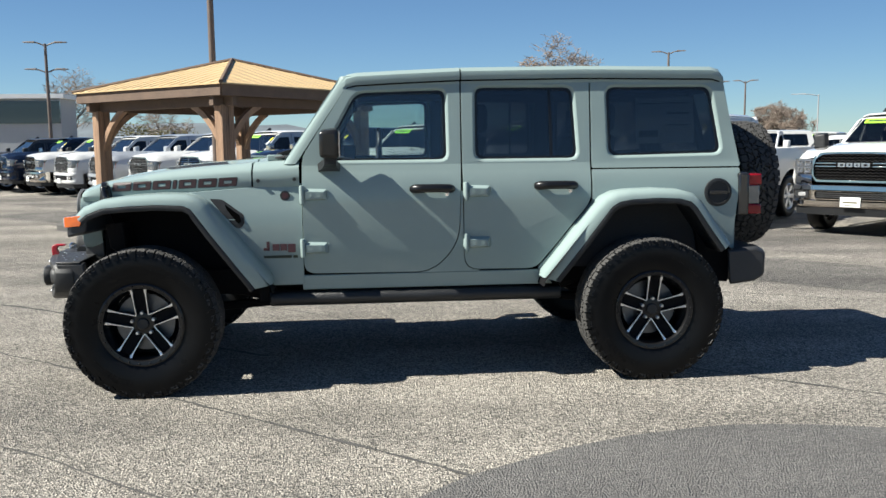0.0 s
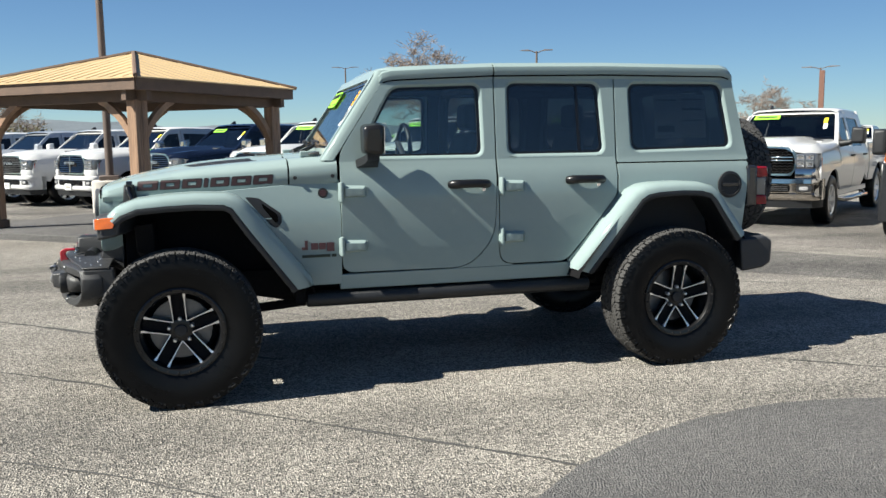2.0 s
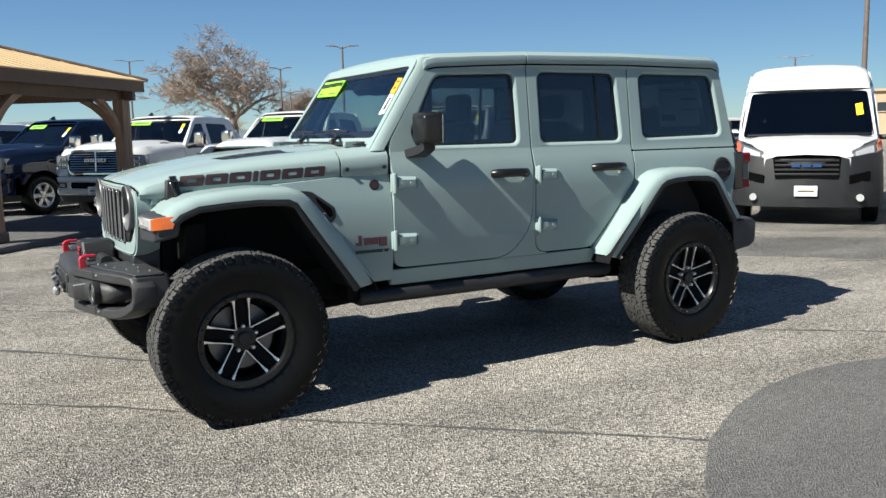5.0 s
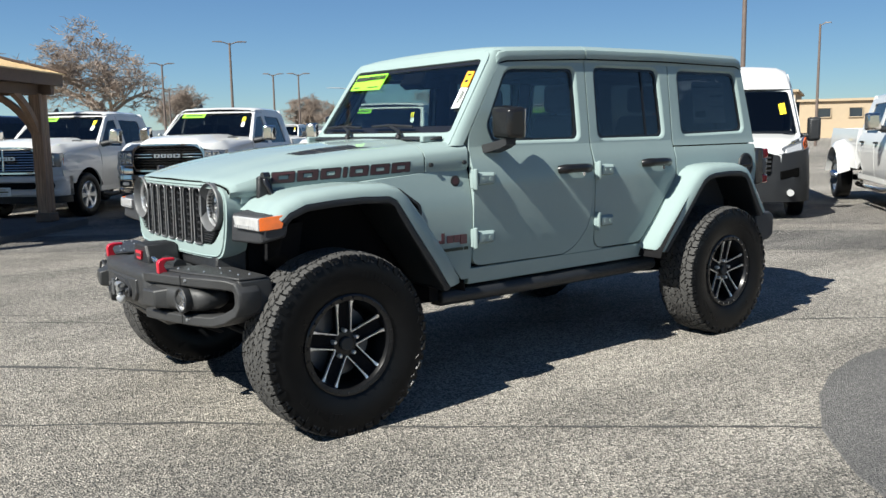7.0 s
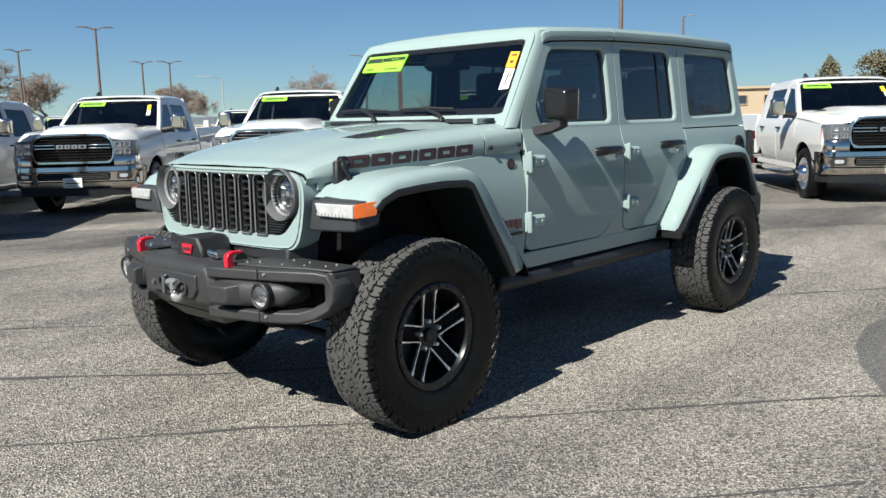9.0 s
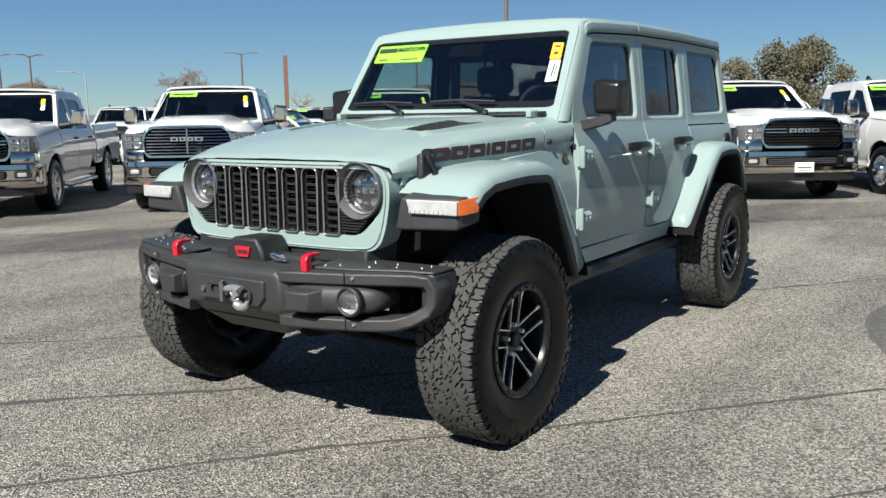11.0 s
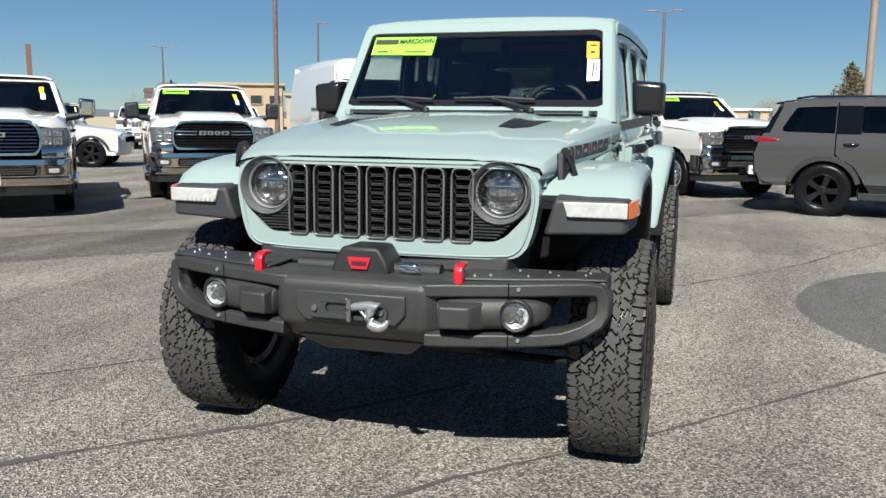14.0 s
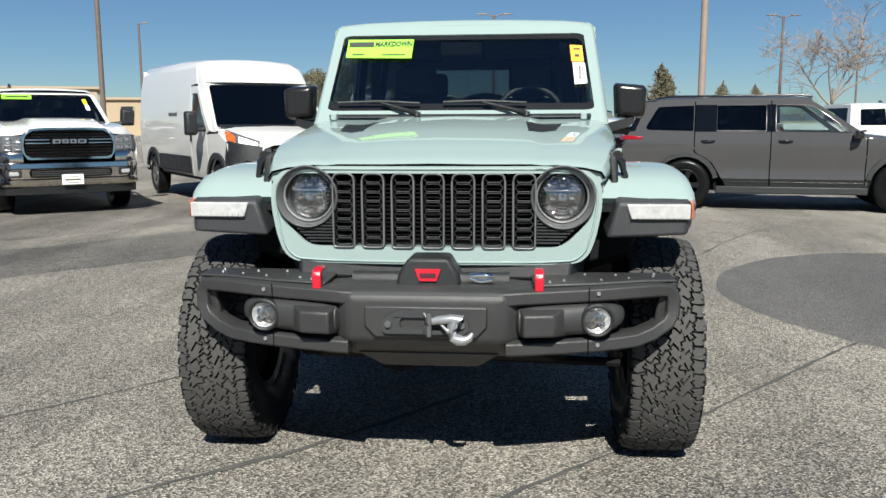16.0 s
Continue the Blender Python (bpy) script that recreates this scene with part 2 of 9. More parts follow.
M = {
    "asphalt": asphalt_mat("asphalt", (0.046, 0.046, 0.045), (0.568, 0.519, 0.450), 0.17, 0.80),
    "patch": asphalt_mat("patch_asphalt", (0.060, 0.060, 0.061), (0.262, 0.250, 0.238), 0.12, 0.5),
    "lane": asphalt_mat("lane_asphalt", (0.040, 0.040, 0.040), (0.370, 0.344, 0.310), 0.22, 0.9),
    "far_lane": asphalt_mat("far_lane_asphalt", (0.041, 0.041, 0.042), (0.447, 0.408, 0.361), 0.22, 0.85),
    "dust": mat("pale_dust", (0.34, 0.315, 0.275), 0.9, vary=0.3, scale=30),
    "seam": mat("seam_tar", (0.07, 0.068, 0.065), 0.8, vary=0.35, scale=9),
    "paint": mat("pale_green_grey_paint", (0.251, 0.321, 0.313), 0.3, coat=0.7, vary=0.015, scale=2, spec=0.0, blur=0.022, bump=0.035, bscale=5),
    "black_paint": mat("gloss_black", (0.012, 0.012, 0.013), 0.18, coat=0.5, vary=0.05),
    "plastic": mat("black_plastic", (0.0122, 0.0132, 0.0148), 0.5, bump=0.25, bscale=400, vary=0.2),
    "grey_plastic": mat("dark_grey_plastic", (0.03, 0.031, 0.034), 0.5, bump=0.25, bscale=400, vary=0.15),
    "steel_black": mat("powder_coated_steel", (0.030, 0.0302, 0.0308), 0.46, bump=0.2, bscale=500, vary=0.15),
    "under": mat("underbody_black", (0.007, 0.007, 0.008), 0.8, vary=0.4, spec=0.12),
    # near-black for dark joints, and for shade in gaps, hollows and cabin
    "gap": mat("gap_and_shade_black", (0.004, 0.004, 0.004), 0.9, spec=0.0),
    "rubber": mat("tyre_rubber", (0.0065, 0.0068, 0.0075), 0.30, bump=0.08, bscale=160, vary=0.25, scale=12, spec=0.15),
    "tread": mat("tread_rubber", (0.046, 0.0445, 0.043), 0.8, bump=0.3, bscale=200, vary=0.3, scale=14),
    "mirror_shell": mat("satin_black_shell", (0.011, 0.0105, 0.0105), 0.24, vary=0.15, scale=20, bump=0.04, bscale=300, spec=0.5),
    "rim": mat("gloss_black_alloy", (0.008, 0.008, 0.009), 0.3, coat=0.25, spec=0.3),
    "machined": mat("machined_alloy", (0.88, 0.88, 0.88), 0.34, metal=0.85, vary=0.06),
    "chrome": mat("chrome", (0.82, 0.83, 0.85), 0.07, metal=1.0, vary=0.03),
    "plated": mat("plated_trim", (0.62, 0.575, 0.52), 0.10, metal=1.0, vary=0.05),
    "satin": mat("satin_grey_metal", (0.16, 0.163, 0.168), 0.33, metal=0.6),
    "zinc": mat("zinc_plated_steel", (0.42, 0.43, 0.44), 0.34, metal=0.7, vary=0.08),
    "satin_bright": mat("bright_satin_trim", (0.50, 0.50, 0.50), 0.28, metal=0.9, vary=0.05),
    "lamp_bowl": mat("lamp_bowl", (0.12, 0.125, 0.135), 0.18, metal=0.9, coat=0.5, vary=0.4, scale=40),
    "fog_bowl": mat("fog_lamp_bowl", (0.58, 0.58, 0.58), 0.2, metal=0.5, coat=0.5, vary=0.6, scale=70),
    "reflector": mat("lamp_reflector", (0.46, 0.465, 0.475), 0.12, metal=0.85, coat=1.0, vary=0.5, scale=40),
    "bezel_grey": mat("satin_bezel", (0.095, 0.097, 0.10), 0.42, vary=0.08, scale=20),
    "slot_grey": mat("satin_grey_trim", (0.19, 0.192, 0.196), 0.3, metal=0.5, vary=0.1),
    "ring_silver": mat("silver_ring", (0.66, 0.665, 0.67), 0.28, metal=0.7, vary=0.05),
    "red": mat("red_enamel", (0.46, 0.007, 0.024), 0.35, coat=0.5),
    "red_lens": mat("red_lens", (0.24, 0.004, 0.010), 0.2, coat=0.35, spec=0.3),
    "amber": mat("amber_lens", (0.58, 0.11, 0.012), 0.15, coat=1.0, vary=0.25, scale=30),
    "clear_lens": mat("clear_lens", (0.42, 0.42, 0.42), 0.12, coat=1.0, vary=0.25, scale=40),
    "lamp_dark": mat("lamp_inside", (0.15, 0.157, 0.165), 0.2, metal=0.5, coat=1.0),
    "decal": mat("dark_decal", (0.02, 0.017, 0.018), 0.5),
    "decal_red": mat("red_decal_edge", (0.055, 0.011, 0.019), 0.35, coat=0.5),
    "decal_brown": mat("red_brown_decal", (0.040, 0.016, 0.018), 0.45),
    "lime": mat("lime_sign", (0.26, 0.66, 0.04), 0.6, vary=0.03),
    "orange": mat("orange_tag", (0.95, 0.36, 0.02), 0.6, vary=0.03),
    "yellow": mat("yellow_tag", (0.9, 0.72, 0.03), 0.6, vary=0.03),
    "paper": mat("paper", (0.78, 0.80, 0.78), 0.7, vary=0.05),
    "ink": mat("ink", (0.02, 0.03, 0.02), 0.6),
    "seat": mat("black_cloth", (0.038, 0.038, 0.04), 0.85, bump=0.3, bscale=250, spec=0.15),
    "glass": glass_mat("windscreen_glass", (0.80, 0.86, 0.84), 0.9),
    "privacy": glass_mat("dark_privacy_glass", (0.36, 0.385, 0.40), 1.0, 0.065),
    "tint": glass_mat("privacy_glass", (0.26, 0.28, 0.30), 1.0, 0.045),
    "lens_glass": glass_mat("clear_lamp_glass", (0.96, 0.96, 0.96), 1.0),
    "side_glass": glass_mat("side_glass", (0.78, 0.84, 0.83), 1.0, 0.065),
    "white": mat("white_paint", (0.540, 0.540, 0.535), 0.3, coat=1.0, vary=0.015, scale=2, spec=0.0),
    "silver": mat("silver_paint", (0.40, 0.42, 0.45), 0.35, metal=0.4, coat=1.0, vary=0.02, scale=2, spec=0.0),
    "navy": mat("navy_paint", (0.0060, 0.0110, 0.0275), 0.25, coat=1.0, vary=0.02, scale=2, spec=0.0),
    "slate": mat("slate_grey_paint", (0.056, 0.0553, 0.0575), 0.4, coat=1.0, vary=0.04, scale=3, spec=0.0, blur=0.02),
    "post_wood": grain_mat("grained_post_timber", (0.405, 0.250, 0.155), (0.150, 0.092, 0.058)),
    "wood": mat("stained_timber", (0.30, 0.185, 0.115), 0.7, vary=0.45, scale=7, bump=0.5, bscale=40, random_tint=0.15),
    # dark trim timber, deepened for the shade on beams under the roof
    "wood_dark": mat("dark_trim_shaded_timber", (0.14, 0.092, 0.065), 0.75, vary=0.3, scale=5, bump=0.4, bscale=40, random_tint=0.1),
    "roof_tan": mat("tan_metal_roof", (0.52, 0.375, 0.20), 0.55, vary=0.07, scale=3, random_tint=0.04),
    "concrete": mat("concrete", (0.46, 0.43, 0.39), 0.85, vary=0.18, scale=4, bump=0.3, bscale=90),
    "pole_brown": mat("brown_pole_paint", (0.125, 0.095, 0.08), 0.5, vary=0.15),
    "pole_tan": mat("tan_pole_paint", (0.25, 0.195, 0.16), 0.5, vary=0.15),
    "pole_grey": mat("galvanised_pole", (0.33, 0.33, 0.33), 0.5, vary=0.1),
    "pole_rust": mat("rusty_post", (0.17, 0.085, 0.06), 0.7, vary=0.2),
    "bark": mat("grey_bark", (0.23, 0.195, 0.165), 0.9, vary=0.3, scale=4),
    "twig": mat("bare_twigs", (0.25, 0.20, 0.165), 0.9, vary=0.3, scale=2),
    "leaf": mat("dark_foliage", (0.150, 0.135, 0.082), 0.8, vary=0.5, scale=2, random_tint=0.15),
    "leaf_olive": mat("olive_foliage", (0.16, 0.14, 0.05), 0.8, vary=0.5, scale=2, random_tint=0.15),
    "tan_wall": mat("tan_stucco", (0.37, 0.29, 0.20), 0.85, vary=0.08, scale=2, bump=0.2),
    "white_wall": mat("white_panel", (0.72, 0.73, 0.74), 0.6, vary=0.05, scale=2),
    "grey_wall": mat("grey_panel", (0.36, 0.37, 0.39), 0.6, vary=0.06, scale=1),
    "orange_wall": mat("orange_panel", (0.70, 0.19, 0.06), 0.6, vary=0.06),
    "brick_wall": mat("dark_brown_wall", (0.11, 0.078, 0.065), 0.8, vary=0.25, scale=10),
    "green_roof": mat("green_metal_roof", (0.20, 0.28, 0.22), 0.6, vary=0.1),
    "dark_window": mat("dark_window", (0.02, 0.024, 0.03), 0.1, coat=1.0),
    # blue-grey distance haze is mixed into this base colour
    "hill": mat("haze_tinted_hills", (0.105, 0.125, 0.14), 0.95, vary=0.35, scale=0.02),
    "dry_ground": mat("dry_verge", (0.40, 0.33, 0.23), 0.95, vary=0.2, scale=0.5),
}


# ---- building helpers ----
def part(name, bm, material, parent=None, label="", bevel=0.0, seg=2, smooth=35, m=None, recalc=True):
    """Links a bmesh as one mesh object under a thing or a part."""
    if recalc:
        bmesh.ops.recalc_face_normals(bm, faces=bm.faces[:])
    me = bpy.data.meshes.new(name)
    bm.to_mesh(me)
    bm.free()
    me.materials.append(M[material])
    for p in me.polygons:
        p.use_smooth = smooth > 0
    if smooth:
        me.set_sharp_from_angle(angle=radians(smooth))
    ob = new(name, me)
    if m is not None:
        ob.matrix_basis = m
    if parent is not None:
        ob.parent = parent
    if label:
        ob["label"] = label
    if bevel:
        mod = ob.modifiers.new("edge", "BEVEL")
        mod.width, mod.segments, mod.limit_method, mod.angle_limit = bevel, seg, "ANGLE", radians(30)
        mod.harden_normals = False
    return ob


def thing(name, label, category, m=None, group="", kind=""):
    ob = new(name)
    ob.empty_display_size = 0.1
    if m is not None:
        ob.matrix_basis = m
    return tagged(ob, label, category, group, kind)


def B():
    return bmesh.new()


def box(bm, x0, x1, y0, y1, z0, z1, m=None):
    v = [bm.verts.new((x, y, z)) for x in (x0, x1) for y in (y0, y1) for z in (z0, z1)]
    for f in ((0, 1, 3, 2), (4, 6, 7, 5), (0, 4, 5, 1), (2, 3, 7, 6), (0, 2, 6, 4), (1, 5, 7, 3)):
        bm.faces.new([v[i] for i in f])
    if m is not None:
        bmesh.ops.transform(bm, matrix=m, verts=v)
    return bm


def hull(bm, a, b):
    """A solid between two loops of the same number of points, closed at both ends."""
    va, vb = [bm.verts.new(p) for p in a], [bm.verts.new(p) for p in b]
    k = len(va)
    for i in range(k):
        bm.faces.new((va[i], va[(i + 1) % k], vb[(i + 1) % k], vb[i]))
    bm.faces.new(va[::-1]), bm.faces.new(vb)
    return bm


def loft(bm, loops, closed=False, caps=True):
    """A skin over several sections; closed: each section is a ring."""
    rows = [[bm.verts.new(p) for p in lp] for lp in loops]
    k = len(rows[0])
    for a, b in zip(rows, rows[1:]):
        for i in range(k if closed else k - 1):
            j = (i + 1) % k
            bm.faces.new((a[i], a[j], b[j], b[i]))
    if closed and caps:
        bm.faces.new(rows[0][::-1]), bm.faces.new(rows[-1])
    return rows


def basis(d):
    d = Vector(d).normalized()
    up = Vector((0, 0, 1)) if abs(d.z) < 0.95 else Vector((1, 0, 0))
    s = d.cross(up).normalized()
    return s, s.cross(d)


def tube(bm, pts, r, k=8, closed_path=False):
    """A round bar along points; r is one radius or one for each point."""
    pts = [Vector(p) for p in pts]
    rs = r if isinstance(r, (list, tuple)) else [r] * len(pts)
    loops = []
    for i, p in enumerate(pts):
        d = (pts[min(i + 1, len(pts) - 1)] - pts[max(i - 1, 0)])
        s, u = basis(d)
        loops.append([p + rs[i] * (math.cos(6.2832 * j / k) * s + math.sin(6.2832 * j / k) * u) for j in range(k)])
    loft(bm, loops, True)
    return bm


def ring_points(r, k, a0=0.0):
    return [(r * math.cos(a0 + 2 * math.pi * i / k), r * math.sin(a0 + 2 * math.pi * i / k)) for i in range(k)]


def spin(bm, profile, k=48, axis="y", closed=False):
    """A turned body: profile of (radius, along) about an axis."""
    loops = []
    for r, h in profile:
        if axis == "y":
            loops.append([(x, h, z) for x, z in ring_points(r, k)])
        elif axis == "x":
            loops.append([(h, x, z) for x, z in ring_points(r, k)])
        else:
            loops.append([(x, z, h) for x, z in ring_points(r, k)])
    rows = loft(bm, loops, True, False)
    if closed:
        for i in range(k):
            j = (i + 1) % k
            bm.faces.new((rows[-1][i], rows[-1][j], rows[0][j], rows[0][i]))
    else:
        bm.faces.new(rows[0]), bm.faces.new(rows[-1][::-1])
    return bm


def round_poly(pts, r, k=4):
    """Rounds the corners of a 2D polygon; r is one radius or one for each corner."""
    out, n = [], len(pts)
    rs = r if isinstance(r, (list, tuple)) else [r] * n
    for i in range(n):
        p, a, b = Vector(pts[i]), Vector(pts[i - 1]), Vector(pts[(i + 1) % n])
        da, db = (a - p), (b - p)
        q = min(rs[i], da.length * 0.49, db.length * 0.49)
        if q < 1e-5:
            out.append(tuple(p))
            continue
        s, e = p + da.normalized() * q, p + db.normalized() * q
        for j in range(k + 1):
            t = j / k
            out.append(tuple((1 - t) ** 2 * s + 2 * t * (1 - t) * p + t * t * e))
    return out


def slab(bm, outer, holes, put, thick, cuts=(), across=()):
    """A sheet with openings: 2D loops, laid into space by put(u, v, depth), with thickness and cuts at heights v and widths u."""
    from mathutils.geometry import tessellate_polygon
    loops = [[Vector((p[0], p[1], 0)) for p in lp] for lp in (outer, *holes)]
    flat = [p for lp in loops for p in lp]
    vs = [bm.verts.new(p) for p in flat]
    faces = []
    for t in tessellate_polygon(loops):
        try:
            faces.append(bm.faces.new([vs[i] for i in t]))
        except ValueError:
            pass
    for c in cuts:
        geom = [g for g in (*bm.verts, *bm.edges, *bm.faces)]
        bmesh.ops.bisect_plane(bm, geom=geom, plane_co=(0, c, 0), plane_no=(0, 1, 0))
    for c in across:
        geom = [g for g in (*bm.verts, *bm.edges, *bm.faces)]
        bmesh.ops.bisect_plane(bm, geom=geom, plane_co=(c, 0, 0), plane_no=(1, 0, 0))
    bmesh.ops.recalc_face_normals(bm, faces=bm.faces[:])
    faces = bm.faces[:]
    base = bm.verts[:]
    pos = [(v.co.x, v.co.y) for v in base]
    ext = bmesh.ops.extrude_face_region(bm, geom=faces, use_keep_orig=True)
    new_v = [g for g in ext["geom"] if isinstance(g, bmesh.types.BMVert)]
    for v in new_v:
        v.co = Vector(put(v.co.x, v.co.y, thick))
    for v, (a, b) in zip(base, pos):
        v.co = Vector(put(a, b, 0.0))
    return bm


def bars(parent, name, material, spots, put, thick=0.003):
    """Writing that cannot be read, or may not be: plain bars (u0, u1, v0, v1) on a surface."""
    bm = B()
    for u0, u1, v0, v1 in spots:
        hull(bm, [put(u0, v0, 0), put(u1, v0, 0), put(u1, v1, 0), put(u0, v1, 0)], [put(u0, v0, thick), put(u1, v0, thick), put(u1, v1, thick), put(u0, v1, thick)])
    return part(name, bm, material, parent, smooth=0)


def ground_at(x, y):
    """The lot is level round the middle and falls away gently for drainage."""
    return -0.009 * min(16.0, max(0.0, math.hypot(x, y) - 4.0))

# ---- ground ----
def build_ground():
    bm = B()
    rs = [0, 1.5, 3, 4, 5, 6.5, 8, 10, 12, 14, 16, 18, 20, 26, 36, 55, 90, 160, 300, 700, 1500, 3000]
    loops = [[(r * math.cos(a), r * math.sin(a), ground_at(r, 0)) for a in [2 * math.pi * i / 96 for i in range(96)]] for r in rs[1:]]
    rows = loft(bm, loops, True, False)
    c = bm.verts.new((0, 0, 0))
    for i in range(96):
        bm.faces.new((c, rows[0][i], rows[0][(i + 1) % 96]))
    g = part("ground", bm, "asphalt", smooth=60)
    tagged(g, "worn grey asphalt parking lot with light aggregate", "ground", kind="structure")
    # newer patch of smoother asphalt
    bm = B()
    rng = random.Random(5)
    pts = []
    for i in range(72):
        a = 2 * math.pi * i / 72
        u, v = 2.22 * math.cos(a), 2.03 * math.sin(a)
        k = 1 + 0.010 * math.sin(5 * a) + rng.uniform(-0.004, 0.004)
        ca, sa = math.cos(radians(-5)), math.sin(radians(-5))
        pts.append((1.62 + k * (u * ca - v * sa), -3.92 + k * (u * sa + v * ca)))
    rings = []
    for f in (1.004, 1.0, 0.9, 0.75, 0.6, 0.45, 0.3, 0.15, 0.02):
        ring = [(1.62 + (x - 1.62) * f, -3.92 + (y + 3.92) * f) for x, y in pts]
        rings.append([(x, y, ground_at(x, y) + (-0.006 if f > 1.001 else 0.005)) for x, y in ring])
    loft(bm, rings, True, False)
    bm.faces.new(list(bm.verts)[-72:])
    tagged(part("asphalt_patch", bm, "patch", smooth=0), "rounded patch of darker, smoother asphalt", "patch", kind="structure")
    # lanes of darker asphalt beside the car and past it
    d, nrm = Vector((0.727, -0.687)), Vector((0.687, 0.727))
    for o, back, ahead, half, seed, mt, label in ((Vector((1.75, 5.75)), 14, 16, 0.95, 1.5, "lane", "strip of darker resurfaced asphalt"),
                                                   (Vector((4.1, 8.25)), 22, 26, 1.75, 6.5, "far_lane", "broad strip of darker grey asphalt in front of the parked row")):
        bm = B()
        rows = []
        for i in range(91):
            c = o + d * (-back + (back + ahead) * i / 90)
            wob = 0.16 * noise.noise((i * 0.23, seed, 0)) + 0.05 * noise.noise((i * 0.9, seed + 3, 0))
            row = []
            for k in range(7):
                f = -1 + k / 3
                q = c + nrm * (f * (half + 0.10 * noise.noise((i * 0.3, seed + 6.5, f))) + wob)
                row.append((q.x, q.y, ground_at(q.x, q.y) + 0.003))
            rows.append(row)
        loft(bm, rows)
        tagged(part("asphalt_lane", bm, mt, smooth=60), label, "lane", kind="structure")

    def line(name, label, category, material, way, width, wander, fine, seed):
        """A thin uneven strip along a bent line on the ground."""
        leg = [math.dist(a, b) for a, b in zip(way, way[1:])]
        n = int(sum(leg) / 0.06)
        up, dn = [], []
        for i in range(n + 1):
            d, k = sum(leg) * i / n, 0
            while k < len(leg) - 1 and d > leg[k]:
                d, k = d - leg[k], k + 1
            (x0, y0), (x1, y1) = way[k], way[k + 1]
            nx, ny = -(y1 - y0) / leg[k], (x1 - x0) / leg[k]
            run = i * 0.06
            o = wander * noise.noise((run * 0.9, seed, 0)) + fine * noise.noise((run * 7, seed, 3))
            w = width * (0.35 + 1.3 * abs(noise.noise((run * 3.0, 7, seed))))
            x, y = x0 + (x1 - x0) * d / leg[k] + nx * o, y0 + (y1 - y0) * d / leg[k] + ny * o
            up.append((x + nx * w, y + ny * w, ground_at(x, y) + 0.003))
            dn.append((x - nx * w, y - ny * w, ground_at(x, y) + 0.003))
        bm = B()
        loft(bm, [up, dn])
        tagged(part(name, bm, material, smooth=0), label, category, kind="structure")
    for i, way in enumerate((((-4.2, 2.5), (-2.76, 0.91), (-2.01, 0.0), (-1.69, -0.35), (-0.96, -1.15), (-0.47, -1.66), (0.15, -2.24)), ((-3.35, 1.75), (-2.6, 0.75)))):
        line("asphalt_crack", "fine dusty crack in the asphalt", "crack", "dust", way, 0.0038, 0.05, 0.022, 3.1 + i)
    for i, (way, wd) in enumerate(((((-6.2, 3.3), (-2.88, 0.36), (-2.0, -0.38), (-1.14, -1.18), (-0.02, -2.12), (0.86, -2.98), (4.0, -5.9)), 0.014),
                                   (((-6.2, 6.3), (-2.94, 3.4), (-1.84, 2.45), (-1.23, 1.81), (2.04, -0.98), (3.17, -1.86), (5.55, -3.11), (7.03, -4.4)), 0.013),
                                   (((-3.57, 2.21), (-2.85, 1.70), (-2.49, 1.37), (-1.76, 0.62), (-0.9, -0.1)), 0.022),
                                   (((-3.4, -0.75), (-2.51, -1.38), (-1.63, -1.98), (-0.9, -2.6)), 0.010),
                                   (((-9.0, 12.6), (-7.0, 7.6), (-1.8, 2.75)), 0.008), (((-6.5, 12.0), (12.0, -5.2)), 0.011), (((1.0, 7.9), (13.0, -3.0)), 0.009), (((2.6, 2.2), (12.5, -3.4)), 0.011), (((-12.0, 6.2), (9.0, 4.4)), 0.014))):
        line("paving_seam", "thin dark tarred seam between asphalt lanes", "seam", "seam", way, wd, 0.045, 0.012, 11.7 + i)


build_ground()

# ---- the off-road car ----
JW = [(0.45, 0.735), (0.62, 0.762), (0.80, 0.787), (1.08, 0.795), (1.20, 0.787), (1.265, 0.765), (1.31, 0.752), (1.55, 0.726), (1.84, 0.692)]


def lerp_table(tab, v):
    if v <= tab[0][0]:
        return tab[0][1]
    for (a, p), (b, q) in zip(tab, tab[1:]):
        if v <= b:
            return p + (q - p) * (v - a) / (b - a)
    return tab[-1][1]


def side_put(tab, s, out=0.0):
    return lambda u, v, d: (u, s * (lerp_table(tab, v) + out - d), v)


HUB, TYRE = 0.425, 0.435
SLIM = Matrix.Diagonal((1, 0.87, 1, 1))


def inset(poly, gap):
    """The outline moved inwards by a gap."""
    area = sum(a[0] * b[1] - b[0] * a[1] for a, b in zip(poly, poly[1:] + poly[:1]))
    sg, k, out = (1 if area > 0 else -1), len(poly), []
    for i in range(k):
        a, b, c = poly[i - 1], poly[i], poly[(i + 1) % k]
        n = []
        for p, q in ((a, b), (b, c)):
            ln = math.hypot(q[0] - p[0], q[1] - p[1]) or 1e-9
            n.append((-(q[1] - p[1]) / ln * sg, (q[0] - p[0]) / ln * sg))
        f = gap / max(0.5, 1 + n[0][0] * n[1][0] + n[0][1] * n[1][1])
        out.append((b[0] + (n[0][0] + n[1][0]) * f, b[1] + (n[0][1] + n[1][1]) * f))
    return out


